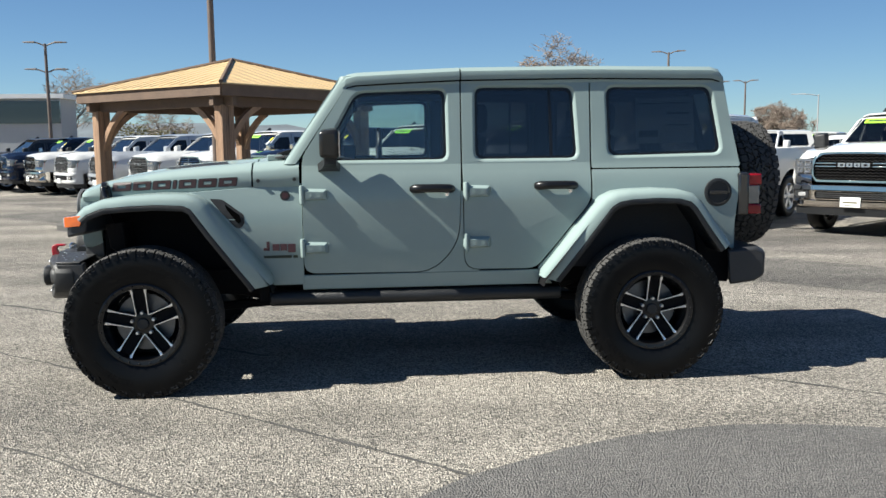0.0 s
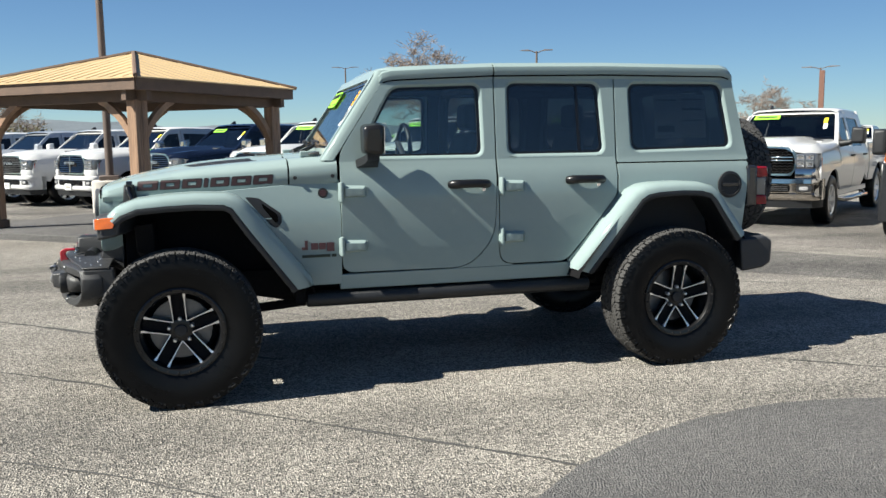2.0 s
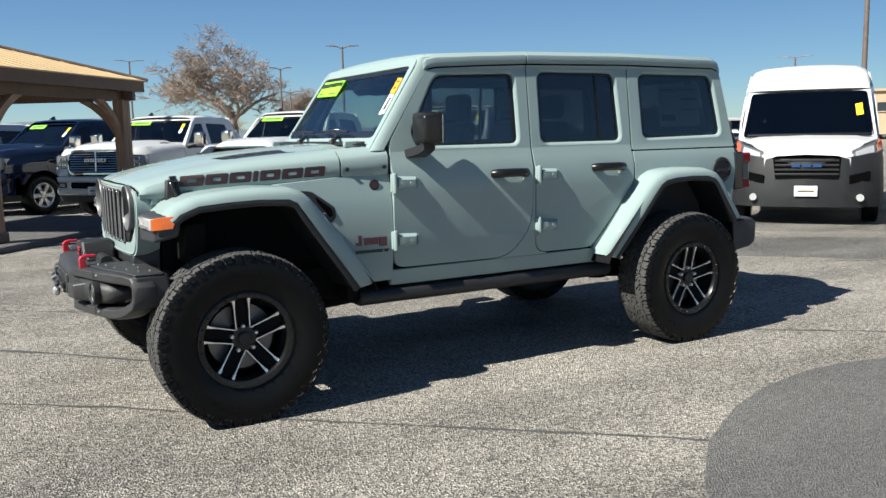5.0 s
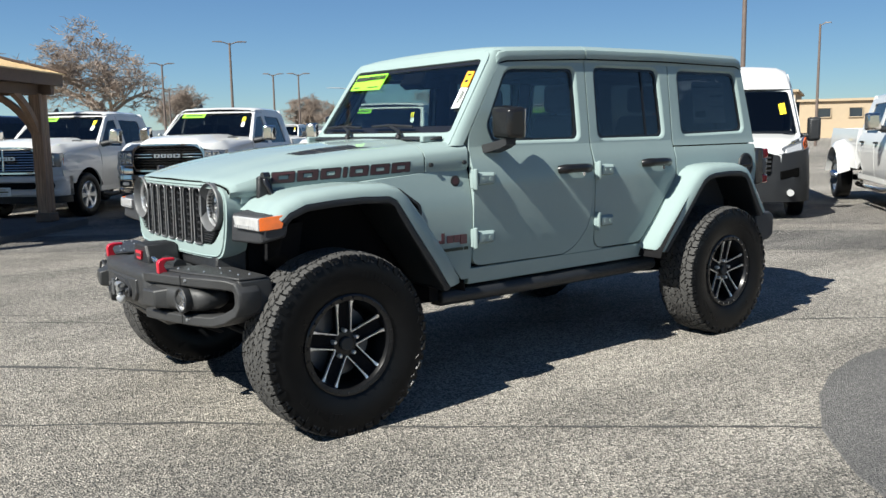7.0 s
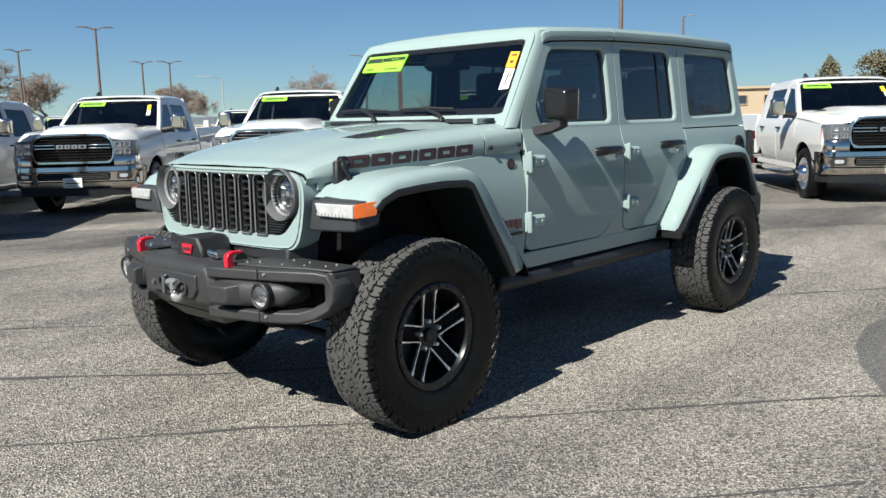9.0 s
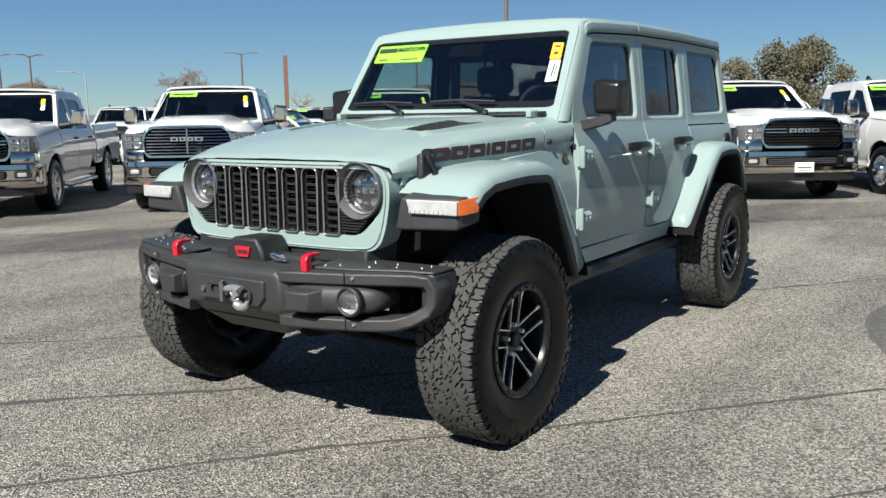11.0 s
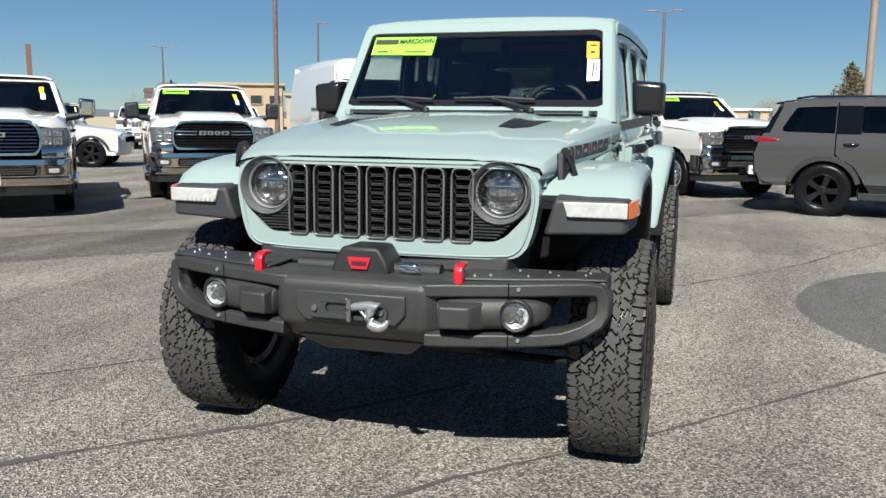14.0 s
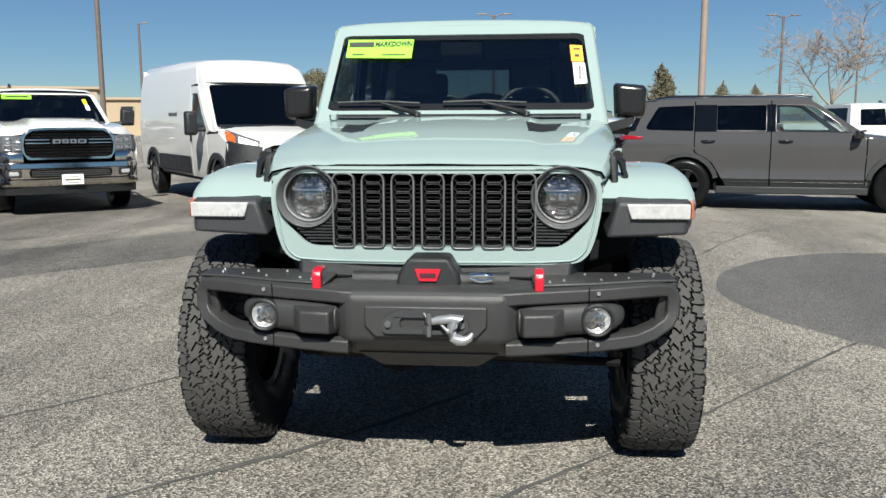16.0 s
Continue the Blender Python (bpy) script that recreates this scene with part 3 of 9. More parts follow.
def tread_blocks(bm, lugs, R, half, pitches, rng):
    """Interlocking tread blocks, parted by narrow winding grooves, shoulder blocks and lugs down the sidewall."""
    step, cols, span = 2 * math.pi * R / pitches, 4, 0.206
    cw, ring_n = span / cols, 2 * pitches

    def block(poly, r0, r1, gap):
        def at(s, y, r):
            rr = r - (0.012 * max(0, (abs(y) / half - 0.6) / 0.4) ** 2)
            return (rr * math.cos(s / R), y, rr * math.sin(s / R))
        top = r1 + rng.uniform(-0.0012, 0.0012)
        hull(bm, [at(x, y, r0) for x, y in inset(poly, gap * 0.55)], [at(x, y, top) for x, y in inset(poly, gap)])

    def corner(i, j):
        r_ = random.Random((i % ring_n) * 977 + j * 31 + 5)
        return (i * step / 2 + r_.uniform(-0.30, 0.30) * step / 2, -span / 2 + j * cw + r_.uniform(-0.24, 0.24) * cw)

    def edge(a, c, b, d):
        """The winding border between two corners, the same from both sides."""
        pa, pb = corner(a, c), corner(b, d)
        lo_, hi_ = sorted(((a % ring_n, c), (b % ring_n, d)))
        r_ = random.Random(lo_[0] * 7919 + lo_[1] * 131 + hi_[0] * 17 + hi_[1])
        k = r_.choice((-1, 1)) * r_.uniform(0.16, 0.30)
        flip = (a % ring_n, c) != lo_
        if flip:
            pa, pb = pb, pa
        dx, dy = pb[0] - pa[0], pb[1] - pa[1]
        mid = [(pa[0] + dx * 0.3 - dy * k, pa[1] + dy * 0.3 + dx * k), (pa[0] + dx * 0.7 + dy * k, pa[1] + dy * 0.7 - dx * k)]
        return [corner(a, c)] + (mid[::-1] if flip else mid)
    for j in range(cols):
        for i in range(pitches):
            i0 = 2 * i + j % 2
            ring = [(i0, j), (i0 + 1, j), (i0 + 2, j), (i0 + 2, j + 1), (i0 + 1, j + 1), (i0, j + 1)]
            poly = []
            for (a, c), (b, d) in zip(ring, ring[1:] + ring[:1]):
                poly += edge(a, c, b, d)
            block(poly, R - 0.022, R, 0.0043)
    for i in range(pitches):
        for sg, j, off in ((-1, 0, 1), (1, cols, cols % 2 + 1)):
            i0 = 2 * i + off
            e = half * (1.0 if i % 2 else 0.965) * sg
            s0, s2, m = i0 * step / 2, (i0 + 2) * step / 2, 0.131 * sg
            poly = edge(i0, j, i0 + 1, j) + edge(i0 + 1, j, i0 + 2, j) + [corner(i0 + 2, j), (s2 + 0.003, m), (s2 - 0.004, e), (s0 + 0.66 * step, e), (s0 + 0.60 * step, m + 0.008 * sg), (s0 + 0.54 * step, e), (s0 - 0.004 + 0.006, e), (s0 + 0.003, m)]
            block(poly, R - 0.030, R - 0.001, 0.0046)
            # lugs that run down the sidewall, every other one longer
            a0, a1, a2 = (s0 + 0.10 * step) / R, (s0 + (0.92 if i % 2 else 0.62) * step) / R, (s0 + 0.36 * step) / R
            r0, r1 = R - (0.062, 0.036, 0.050, 0.040)[i % 4], R - 0.012
            q = lambda r_: [(r_, 0.150 * sg), (r_ + 0.004, 0.1592 * sg), (r1, 0.1535 * sg), (r1, 0.138 * sg)]
            for b0, b1, dr in ((a0, a2, 0.0), (a2, a1, 0.008)):
                hull(lugs, [(r * math.cos(b0), y, r * math.sin(b0)) for r, y in q(r0 + dr)], [(r * math.cos(b1), y, r * math.sin(b1)) for r, y in q(r0 + dr + 0.003)])


def offroad_wheel(parent, m):
    rng = random.Random(3)
    R, h = TYRE, 0.155
    bm = B()
    prof = [(0.222, -0.118), (0.238, -0.131), (0.262, -0.140), (0.300, -0.153), (0.345, -0.158), (0.385, -0.155), (0.412, -0.146), (0.419, -0.125), (0.418, 0.0), (0.419, 0.125), (0.412, 0.146), (0.385, 0.155), (0.345, 0.158), (0.300, 0.153), (0.262, 0.140), (0.238, 0.131), (0.222, 0.118)]
    spin(bm, prof, 72, closed=True)
    w = part("wheel", bm, "rubber", parent, "wide black all-terrain tyre on black alloy rim", m=m, smooth=50)
    bm = B()
    lugs = B()
    tread_blocks(bm, lugs, R, h, 52, rng)
    tagged(part("tread", bm, "tread", w, "chunky worn-looking rubber tread blocks", smooth=0), kind="stuff")
    tagged(part("shoulder_lug_ring", lugs, "rubber", w, "ring of black shoulder lugs", smooth=0), kind="stuff")
    # raised sidewall lettering as plain bars
    for c in (0.6, 3.7):
        for i in range(10):
            a0 = c + i * 0.075
            q = [(0.322, -0.1555), (0.322, -0.1585), (0.352, -0.1592), (0.352, -0.156)]
            bm = B()
            hull(bm, [(r * math.cos(a0), y, r * math.sin(a0)) for r, y in q], [(r * math.cos(a0 + 0.05), y, r * math.sin(a0 + 0.05)) for r, y in q])
            part("sidewall_bar", bm, "rubber", w, smooth=0)
    bm = B()
    spin(bm, [(0.238, -0.128), (0.240, -0.136), (0.232, -0.140), (0.212, -0.136), (0.206, -0.12), (0.198, -0.06), (0.190, 0.02), (0.196, 0.11), (0.225, 0.12)], 60, closed=True)
    part("rim", bm, "rim", w, "gloss black alloy rim with bolted outer ring")
    for i in range(24):
        a = 2 * math.pi * i / 24 + 0.1
        bm = B()
        spin(bm, [(0.006, -0.138), (0.006, -0.143), (0.004, -0.146)], 8)
        part("ring_bolt", bm, "rim", w, m=pose(0.225 * math.cos(a), 0, 0.225 * math.sin(a)))
    # brake and dark back
    bm = B()
    spin(bm, [(0.165, -0.01), (0.165, 0.012), (0.06, 0.012), (0.06, -0.01)], 40, closed=True)
    part("brake_disc", bm, "satin", w)
    bm = B()
    spin(bm, [(0.19, 0.03), (0.19, 0.05)], 40)
    part("brake_shield", bm, "under", w)
    # hub face
    bm = B()
    spin(bm, [(0.074, -0.02), (0.070, -0.062), (0.060, -0.076), (0.04, -0.080)], 40)
    hub = part("hub_face", bm, "rim", w)
    bm = B()
    spin(bm, [(0.034, -0.084), (0.034, -0.096), (0.029, -0.102)], 32)
    part("centre_cap", bm, "plastic", w, bevel=0.002)
    for i in range(5):
        a = math.pi / 2 + 2 * math.pi * i / 5
        bm = B()
        spin(bm, [(0.0105, -0.052), (0.0105, -0.094), (0.007, -0.099)], 8)
        part("lug_nut", bm, "machined", w, m=pose(0.0635 * math.cos(a), 0, 0.0635 * math.sin(a)))
    for i in range(5):
        c = math.pi / 2 + 2 * math.pi * i / 5
        ax, up = Vector((math.cos(c), 0, math.sin(c))), Vector((-math.sin(c), 0, math.cos(c)))
        # one broad black spoke with a machined edge on both sides
        rows = []
        for r, hw, y in ((0.045, 0.030, -0.080), (0.10, 0.034, -0.090), (0.15, 0.037, -0.100), (0.206, 0.044, -0.112)):
            q = lambda o, dy: tuple(ax * r + up * o + Vector((0, y + dy, 0)))
            rows.append([q(-hw, 0.006), q(-hw * 0.62, 0.022), q(hw * 0.62, 0.022), q(hw, 0.006), q(hw * 0.9, 0.055), q(-hw * 0.9, 0.055)])
        bm = B()
        loft(bm, rows, True)
        part("spoke", bm, "under", w, "black twin-edged spoke")
        for sg in (1, -1):
            face = []
            for r, o, wd, y in ((0.0495, 0.0350, 0.0055, -0.084), (0.058, 0.0342, 0.0050, -0.085), (0.10, 0.0345, 0.0048, -0.091), (0.150, 0.0362, 0.0055, -0.101), (0.172, 0.0378, 0.0078, -0.1055), (0.188, 0.0405, 0.0125, -0.109), (0.201, 0.0440, 0.0150, -0.113)):
                q = lambda k, dy: tuple(ax * r + up * (sg * (o - k * wd + 0.003)) + Vector((0, y + dy, 0)))
                face.append([q(0, -0.002), q(1, -0.002), q(1, 0.012), q(0, 0.012)])
            bm = B()
            loft(bm, face, True)
            part("spoke_face", bm, "machined", w, "machined bright spoke edge", smooth=0)
    return w


def dup(ob, parent, m):
    """A second copy of a part with its pieces, under the same thing."""
    c = copy_thing(ob, m)
    c.parent = parent
    return c


def text_part(name, body, size, material, parent, m, extrude=0.001):
    cu = bpy.data.curves.new(name, "FONT")
    cu.body, cu.size, cu.extrude, cu.align_x, cu.align_y = body, size, extrude, "CENTER", "CENTER"
    cu.offset, cu.shear = 0.0012, 0.22
    tmp = bpy.data.objects.new(name, cu)
    scene.collection.objects.link(tmp)
    me = bpy.data.meshes.new_from_object(tmp.evaluated_get(bpy.context.evaluated_depsgraph_get()))
    bpy.data.objects.remove(tmp)
    me.materials.clear()
    me.materials.append(M[material])
    ob = new(name, me)
    ob.matrix_basis, ob.parent = m, parent
    return ob


WS = lambda z: -0.345 - 0.68 * (1.845 - z)          # windscreen plane: x at a height


def flare(parent, s, path, label, inner=0.70):
    """A wheel-arch flare: painted cap with a black lip, swept along a path of (x, z, inward nx, nz, reach, depth)."""
    cap, lip = [], []
    for x, z, nx, nz, reach, dp in path:
        q = lambda d, y: (x + nx * d, s * y, z + nz * d)
        cap.append([q(0, inner), q(0.0, reach - 0.10), q(0.004, reach - 0.05), q(0.016, reach - 0.018), q(0.036, reach - 0.003), q(dp, reach), q(dp, reach - 0.03), q(0.04, reach - 0.06), q(0.03, inner)])
        lip.append([q(dp + 0.001, reach - 0.002), q(dp + 0.012, reach + 0.004), q(dp + 0.032, reach - 0.002), q(dp + 0.034, reach - 0.05), q(dp + 0.026, 0.62), q(dp + 0.001, 0.62)])
    bm = B()
    loft(bm, cap, True)
    f = part("fender_flare", bm, "paint", parent, label, smooth=50)
    bm = B()
    loft(bm, lip, True)
    part("flare_lip", bm, "plastic", f, "black plastic lip", smooth=50)
    return f


def path_of(pts, depths, reach):
    out = []
    for i, (x, z) in enumerate(pts):
        a, b = pts[max(i - 1, 0)], pts[min(i + 1, len(pts) - 1)]
        dx, dz = b[0] - a[0], b[1] - a[1]
        ln = math.hypot(dx, dz)
        nx, nz = dz / ln, -dx / ln
        out.append((x, z, nx, nz, reach[i] if isinstance(reach, list) else reach, depths[i]))
    return out


def densify(poly, most=0.09):
    """The same outline with extra points along its long edges."""
    out = []
    for a, b in zip(poly, poly[1:] + poly[:1]):
        n = max(1, int(math.hypot(b[0] - a[0], b[1] - a[1]) / most))
        out += [(a[0] + (b[0] - a[0]) * i / n, a[1] + (b[1] - a[1]) * i / n) for i in range(n)]
    return out


def build_offroader():
    car = thing("off_road_car", "pale grey-green four-door off-road car with black flare lips and wide tyres", "car")
    P = lambda *a, **k: part(*a[:3], car, *a[3:], **k)
    # --- body sides ---
    cuts = [z for z, _ in JW[1:-1]]
    for s in (-1, 1):
        put = side_put(JW, s)
        door = round_poly([(-0.588, 0.667), (0.178, 0.662), (0.342, 0.835), (0.360, 1.30), (0.362, 1.814), (-0.288, 1.814), (-0.578, 1.372), (-0.588, 1.30)], [0.07, 0.10, 0.13, 0.02, 0.02, 0.03, 0.03, 0.02], 6)
        win = round_poly([(-0.40, 1.338), (-0.436, 1.42), (-0.262, 1.735), (0.272, 1.752), (0.276, 1.338)], [0.02, 0.03, 0.06, 0.045, 0.045])
        bm = B()
        slab(bm, door, [inset(win, -0.017)], put, 0.032, cuts)
        d = P("door", bm, "paint", bevel=0.004)
        rdoor = round_poly([(0.370, 1.814), (0.370, 1.3), (0.379, 0.67), (0.818, 0.668), (1.154, 1.075), (1.156, 1.3), (1.158, 1.814)], [0.02, 0.02, 0.09, 0.05, 0.05, 0.02, 0.02])
        rwin = round_poly([(0.452, 1.338), (0.456, 1.765), (1.052, 1.765), (1.078, 1.338)], 0.05)
        bm = B()
        slab(bm, rdoor, [inset(rwin, -0.017)], put, 0.032, cuts)
        rd = P("door", bm, "paint", bevel=0.004)
        quarter = round_poly([(1.165, 1.266), (1.165, 1.075), (0.832, 0.668), (0.88, 0.60), (1.0, 0.62), (1.27, 1.03), (1.36, 1.09), (1.66, 1.09), (1.76, 1.03), (1.93, 0.78), (2.055, 0.76), (2.105, 1.266)], 0.012, 2)
        bm = B()
        slab(bm, quarter, [], put, 0.03, cuts)
        P("quarter_panel", bm, "paint", bevel=0.004)
        top_side = round_poly([(1.167, 1.275), (1.167, 1.822), (2.000, 1.822), (2.112, 1.275)], [0.01, 0.01, 0.05, 0.02])
        qwin = round_poly([(1.278, 1.348), (1.268, 1.765), (1.925, 1.765), (1.992, 1.36)], 0.055)
        bm = B()
        slab(bm, top_side, [inset(qwin, -0.017)], put, 0.03, cuts)
        P("hardtop_side", bm, "paint", bevel=0.004)
        cowl = round_poly([(-1.30, 1.158), (-0.592, 1.208), (-0.592, 0.60), (-0.78, 0.60), (-0.80, 0.68), (-1.10, 1.06), (-1.20, 1.12), (-1.30, 1.13)], 0.008, 2)
        bm = B()
        slab(bm, cowl, [], side_put([(0.45, 0.735), (0.62, 0.760), (0.80, 0.783), (1.0, 0.782), (1.08, 0.770), (1.21, 0.742)], s), 0.03, [0.62, 0.8, 1.0, 1.08])
        P("cowl_panel", bm, "paint", bevel=0.004)
        sill = [(-0.602, 0.565), (-0.602, 0.655), (0.85, 0.658), (0.93, 0.565)]
        bm = B()
        slab(bm, sill, [], side_put(JW, s, -0.006), 0.04, [0.6])
        P("sill", bm, "paint", bevel=0.006)
        bm = B()
        fore = sorted((q for q in door if q[0] > 0.10 and q[1] < 1.0), key=lambda q: q[0] + q[1])
        aft = sorted((q for q in rdoor if q[0] < 0.60 and q[1] < 1.0), key=lambda q: q[0] - q[1])
        slab(bm, [(fore[0][0], 0.6575)] + [(x + 0.0048, max(z - 0.0042, 0.658)) for x, z in fore] + [(0.3575, 1.15), (0.3660, 1.15)] + [(x - 0.0048, max(z - 0.0042, 0.658)) for x, z in aft] + [(aft[-1][0], 0.6575)], [], lambda u, v, d: put(u, v, d + 0.003), 0.03, cuts)
        P("pillar_panel", bm, "paint", smooth=0)
        # near-black strips behind the shut lines stand for the shade in them
        bm = B()
        for strip in ([(0.30, 0.66), (0.42, 0.66), (0.42, 1.81), (0.30, 1.81)], [(-0.5935, 0.64), (-0.555, 0.64), (-0.555, 1.32), (-0.5935, 1.32)], [(-0.6, 0.62), (1.0, 0.62), (1.0, 0.70), (-0.6, 0.70)], [(1.11, 0.98), (1.22, 0.98), (1.22, 1.81), (1.11, 1.81)], [(0.80, 0.62), (0.90, 0.62), (1.2, 1.02), (1.1, 1.06)], [(1.15, 1.235), (2.09, 1.235), (2.085, 1.31), (1.15, 1.31)], [(-0.60, 1.33), (-0.56, 1.33), (-0.26, 1.80), (-0.31, 1.80)]):
            b2 = B()
            slab(b2, strip, [], side_put(JW, s, -0.034), 0.02, [z for z in cuts])
            me = bpy.data.meshes.new("tmp")
            b2.to_mesh(me)
            b2.free()
            bm.from_mesh(me)
            bpy.data.meshes.remove(me)
        P("door_jamb", bm, "gap", smooth=0)
        # glass and seals
        for w_, dd, nm, gm, under in ((win, d, "window", "side_glass", 0.024), (rwin, rd, "window", "privacy", 0.024), (qwin, None, "quarter_window", "privacy", 0.022)):
            bm = B()
            k = 1.02
            cx, cz = sum(p[0] for p in w_) / len(w_), sum(p[1] for p in w_) / len(w_)
            slab(bm, [(cx + (x - cx) * k, cz + (z - cz) * k) for x, z in w_], [], side_put(JW, s, -under), 0.004, [1.55])
            gl = part(nm, bm, gm, dd if dd else car, "tinted window glass", smooth=60)
            gl.visible_shadow = gm == "privacy"
            bm = B()
            edge = inset(w_, -0.017)
            loft(bm, [[put(x, z, dp) for x, z in lp] for lp, dp in ((edge, 0.0005), ([((a + 2 * c) / 3, (b + 2 * e) / 3) for (a, b), (c, e) in zip(w_, edge)], 0.003), (w_, 0.015), (w_, 0.024))], True, False)
            part("window_reveal", bm, "paint", dd if dd else car, smooth=50)
            bm = B()
            inner = [(cx + (x - cx) * 0.953, cz + (z - cz) * 0.935) for x, z in w_]
            slab(bm, w_, [inner], side_put(JW, s, -0.017), 0.012, [1.55])
            part("window_seal", bm, "rim", dd if dd else car, "black rubber seal", smooth=0)
        bm = B()
        slab(bm, [(0.915, 1.34), (0.93, 1.34), (0.92, 1.765), (0.905, 1.765)], [], side_put(JW, s, -0.018), 0.012, [1.55])
        part("window_divider", bm, "rim", rd, smooth=0)
        # handles and hinges
        for x0, z0, dd in ((0.066, 1.163, d), (0.820, 1.172, rd)):
            bm = B()
            y = lerp_table(JW, z0)
            pts = [(x0, s * (y - 0.004), z0), (x0 + 0.02, s * (y + 0.03), z0 + 0.004), (x0 + 0.06, s * (y + 0.036), z0 + 0.006), (x0 + 0.17, s * (y + 0.036), z0 + 0.006), (x0 + 0.215, s * (y + 0.03), z0 + 0.002), (x0 + 0.235, s * (y - 0.004), z0)]
            tube(bm, pts, [0.024, 0.028, 0.026, 0.026, 0.028, 0.024], 10)
            part("door_handle", bm, "rim", dd, "black plastic door handle", smooth=60)
            # flat black disc stands for the shaded hollow behind the handle
            bm = B()
            spin(bm, [(0.034, 0), (0.030, 0.006)], 24)
            bmesh.ops.scale(bm, vec=(2.2, 1, 0.8), verts=bm.verts)
            part("handle_recess", bm, "gap", dd, m=pose(x0 + 0.125, s * (y - 0.003), z0 - 0.006))
            bm = B()
            spin(bm, [(0.012, 0), (0.012, 0.01)], 16)
            part("lock_cylinder", bm, "chrome", dd, m=pose(x0 + 0.205, s * (y - 0.004) - (0.01 if s < 0 else 0), z0 - 0.032))
        for x0, z0 in ((-0.590, 1.138), (-0.592, 0.822), (0.384, 1.145), (0.384, 0.836)):
            y = lerp_table(JW, z0)
            bm = B()
            q = lambda x, z, o: (x, s * (y + o), z)
            hull(bm, [q(x0 - 0.016, z0 - 0.050, -0.004), q(x0 + 0.020, z0 - 0.046, -0.004), q(x0 + 0.020, z0 + 0.050, -0.004), q(x0 - 0.016, z0 + 0.054, -0.004)], [q(x0 - 0.014, z0 - 0.046, 0.016), q(x0 + 0.018, z0 - 0.044, 0.018), q(x0 + 0.018, z0 + 0.048, 0.018), q(x0 - 0.014, z0 + 0.050, 0.016)])
            hull(bm, [q(x0 + 0.014, z0 - 0.036, -0.004), q(x0 + 0.150, z0 - 0.034, -0.004), q(x0 + 0.150, z0 + 0.036, -0.004), q(x0 + 0.014, z0 + 0.040, -0.004)], [q(x0 + 0.020, z0 - 0.024, 0.032), q(x0 + 0.130, z0 - 0.020, 0.026), q(x0 + 0.130, z0 + 0.018, 0.026), q(x0 + 0.020, z0 + 0.024, 0.032)])
            hull(bm, [q(x0 + 0.150, z0 - 0.030, -0.004), q(x0 + 0.160, z0 - 0.022, -0.004), q(x0 + 0.160, z0 + 0.026, -0.004), q(x0 + 0.150, z0 + 0.034, -0.004)], [q(x0 + 0.150, z0 - 0.028, 0.006), q(x0 + 0.157, z0 - 0.020, 0.004), q(x0 + 0.157, z0 + 0.024, 0.004), q(x0 + 0.150, z0 + 0.030, 0.006)])
            tube(bm, [q(x0 + 0.002, z0 - 0.054, 0.020), q(x0 + 0.002, z0 + 0.058, 0.020)], 0.014, 12)
            hg = part("door_hinge", bm, "paint", car, "painted exposed door hinge", bevel=0.004, seg=2)
            for bx in (0.050, 0.102):
                bm = B()
                spin(bm, [(0.013, -0.004), (0.011, 0.003), (0.005, 0.003)], 6)
                part("hinge_bolt", bm, "paint", hg, m=pose(x0 + bx, s * (y + 0.029), z0))
        # badges, vent, filler
        y = lerp_table(JW, 1.135) - 0.03
        bm = B()
        spin(bm, [(0.029, 0.0), (0.029, 0.006), (0.024, 0.008)], 28)
        b1 = P("round_badge", bm, "decal", "round dark red metal badge", m=pose(-0.69, s * 0.757 - (0.008 if s < 0 else 0), 1.135))
        bm = B()
        spin(bm, [(0.018, -0.002), (0.018, 0.010)], 20)
        part("badge_centre", bm, "decal_red", b1)
        cput = side_put([(0.62, 0.760), (0.80, 0.783), (1.0, 0.782)], s, 0.001)
        bars(car, "brand_mark", "decal_red", [(-0.805, -0.788, 0.812, 0.866), (-0.770, -0.730, 0.812, 0.850), (-0.724, -0.686, 0.812, 0.850), (-0.680, -0.636, 0.800, 0.850), (-0.823, -0.788, 0.812, 0.828)], lambda u, v, dd: cput(u, v, -dd), 0.006)
        bars(car, "model_mark", "ink", [(-0.823, -0.660, 0.766, 0.782), (-0.651, -0.625, 0.766, 0.782)], lambda u, v, dd: cput(u, v, -dd), 0.004)
        bm = B()
        vput = side_put([(0.62, 0.760), (0.80, 0.783), (1.0, 0.782), (1.08, 0.770), (1.21, 0.742)], s, 0.002)
        slab(bm, round_poly([(-1.13, 1.125), (-1.055, 1.118), (-0.932, 1.028), (-0.928, 0.975), (-0.955, 0.945), (-0.985, 0.955), (-1.06, 1.04)], 0.015), [], vput, 0.01)
        v = P("side_vent", bm, "plastic", "black honeycomb side vent", bevel=0.003)
        bm = B()
        slab(bm, round_poly([(-1.04, 1.09), (-0.955, 1.025), (-0.948, 0.985), (-0.965, 0.975), (-1.03, 1.06)], 0.008), [], lambda u, v_, dd: vput(u, v_, dd - 0.006), 0.004)
        part("vent_mesh", bm, "gap", v)
        if s < 0:
            bm = B()
            spin(bm, [(0.088, 0.0), (0.086, -0.010), (0.070, -0.014), (0.066, -0.008)], 40)
            fd = P("fuel_cap", bm, "plastic", "round black fuel filler cap", m=pose(1.957, -0.790, 1.116))
            bm = B()
            box(bm, -0.058, 0.058, -0.017, -0.008, -0.012, 0.012)
            part("cap_grip", bm, "black_paint", fd, bevel=0.004)
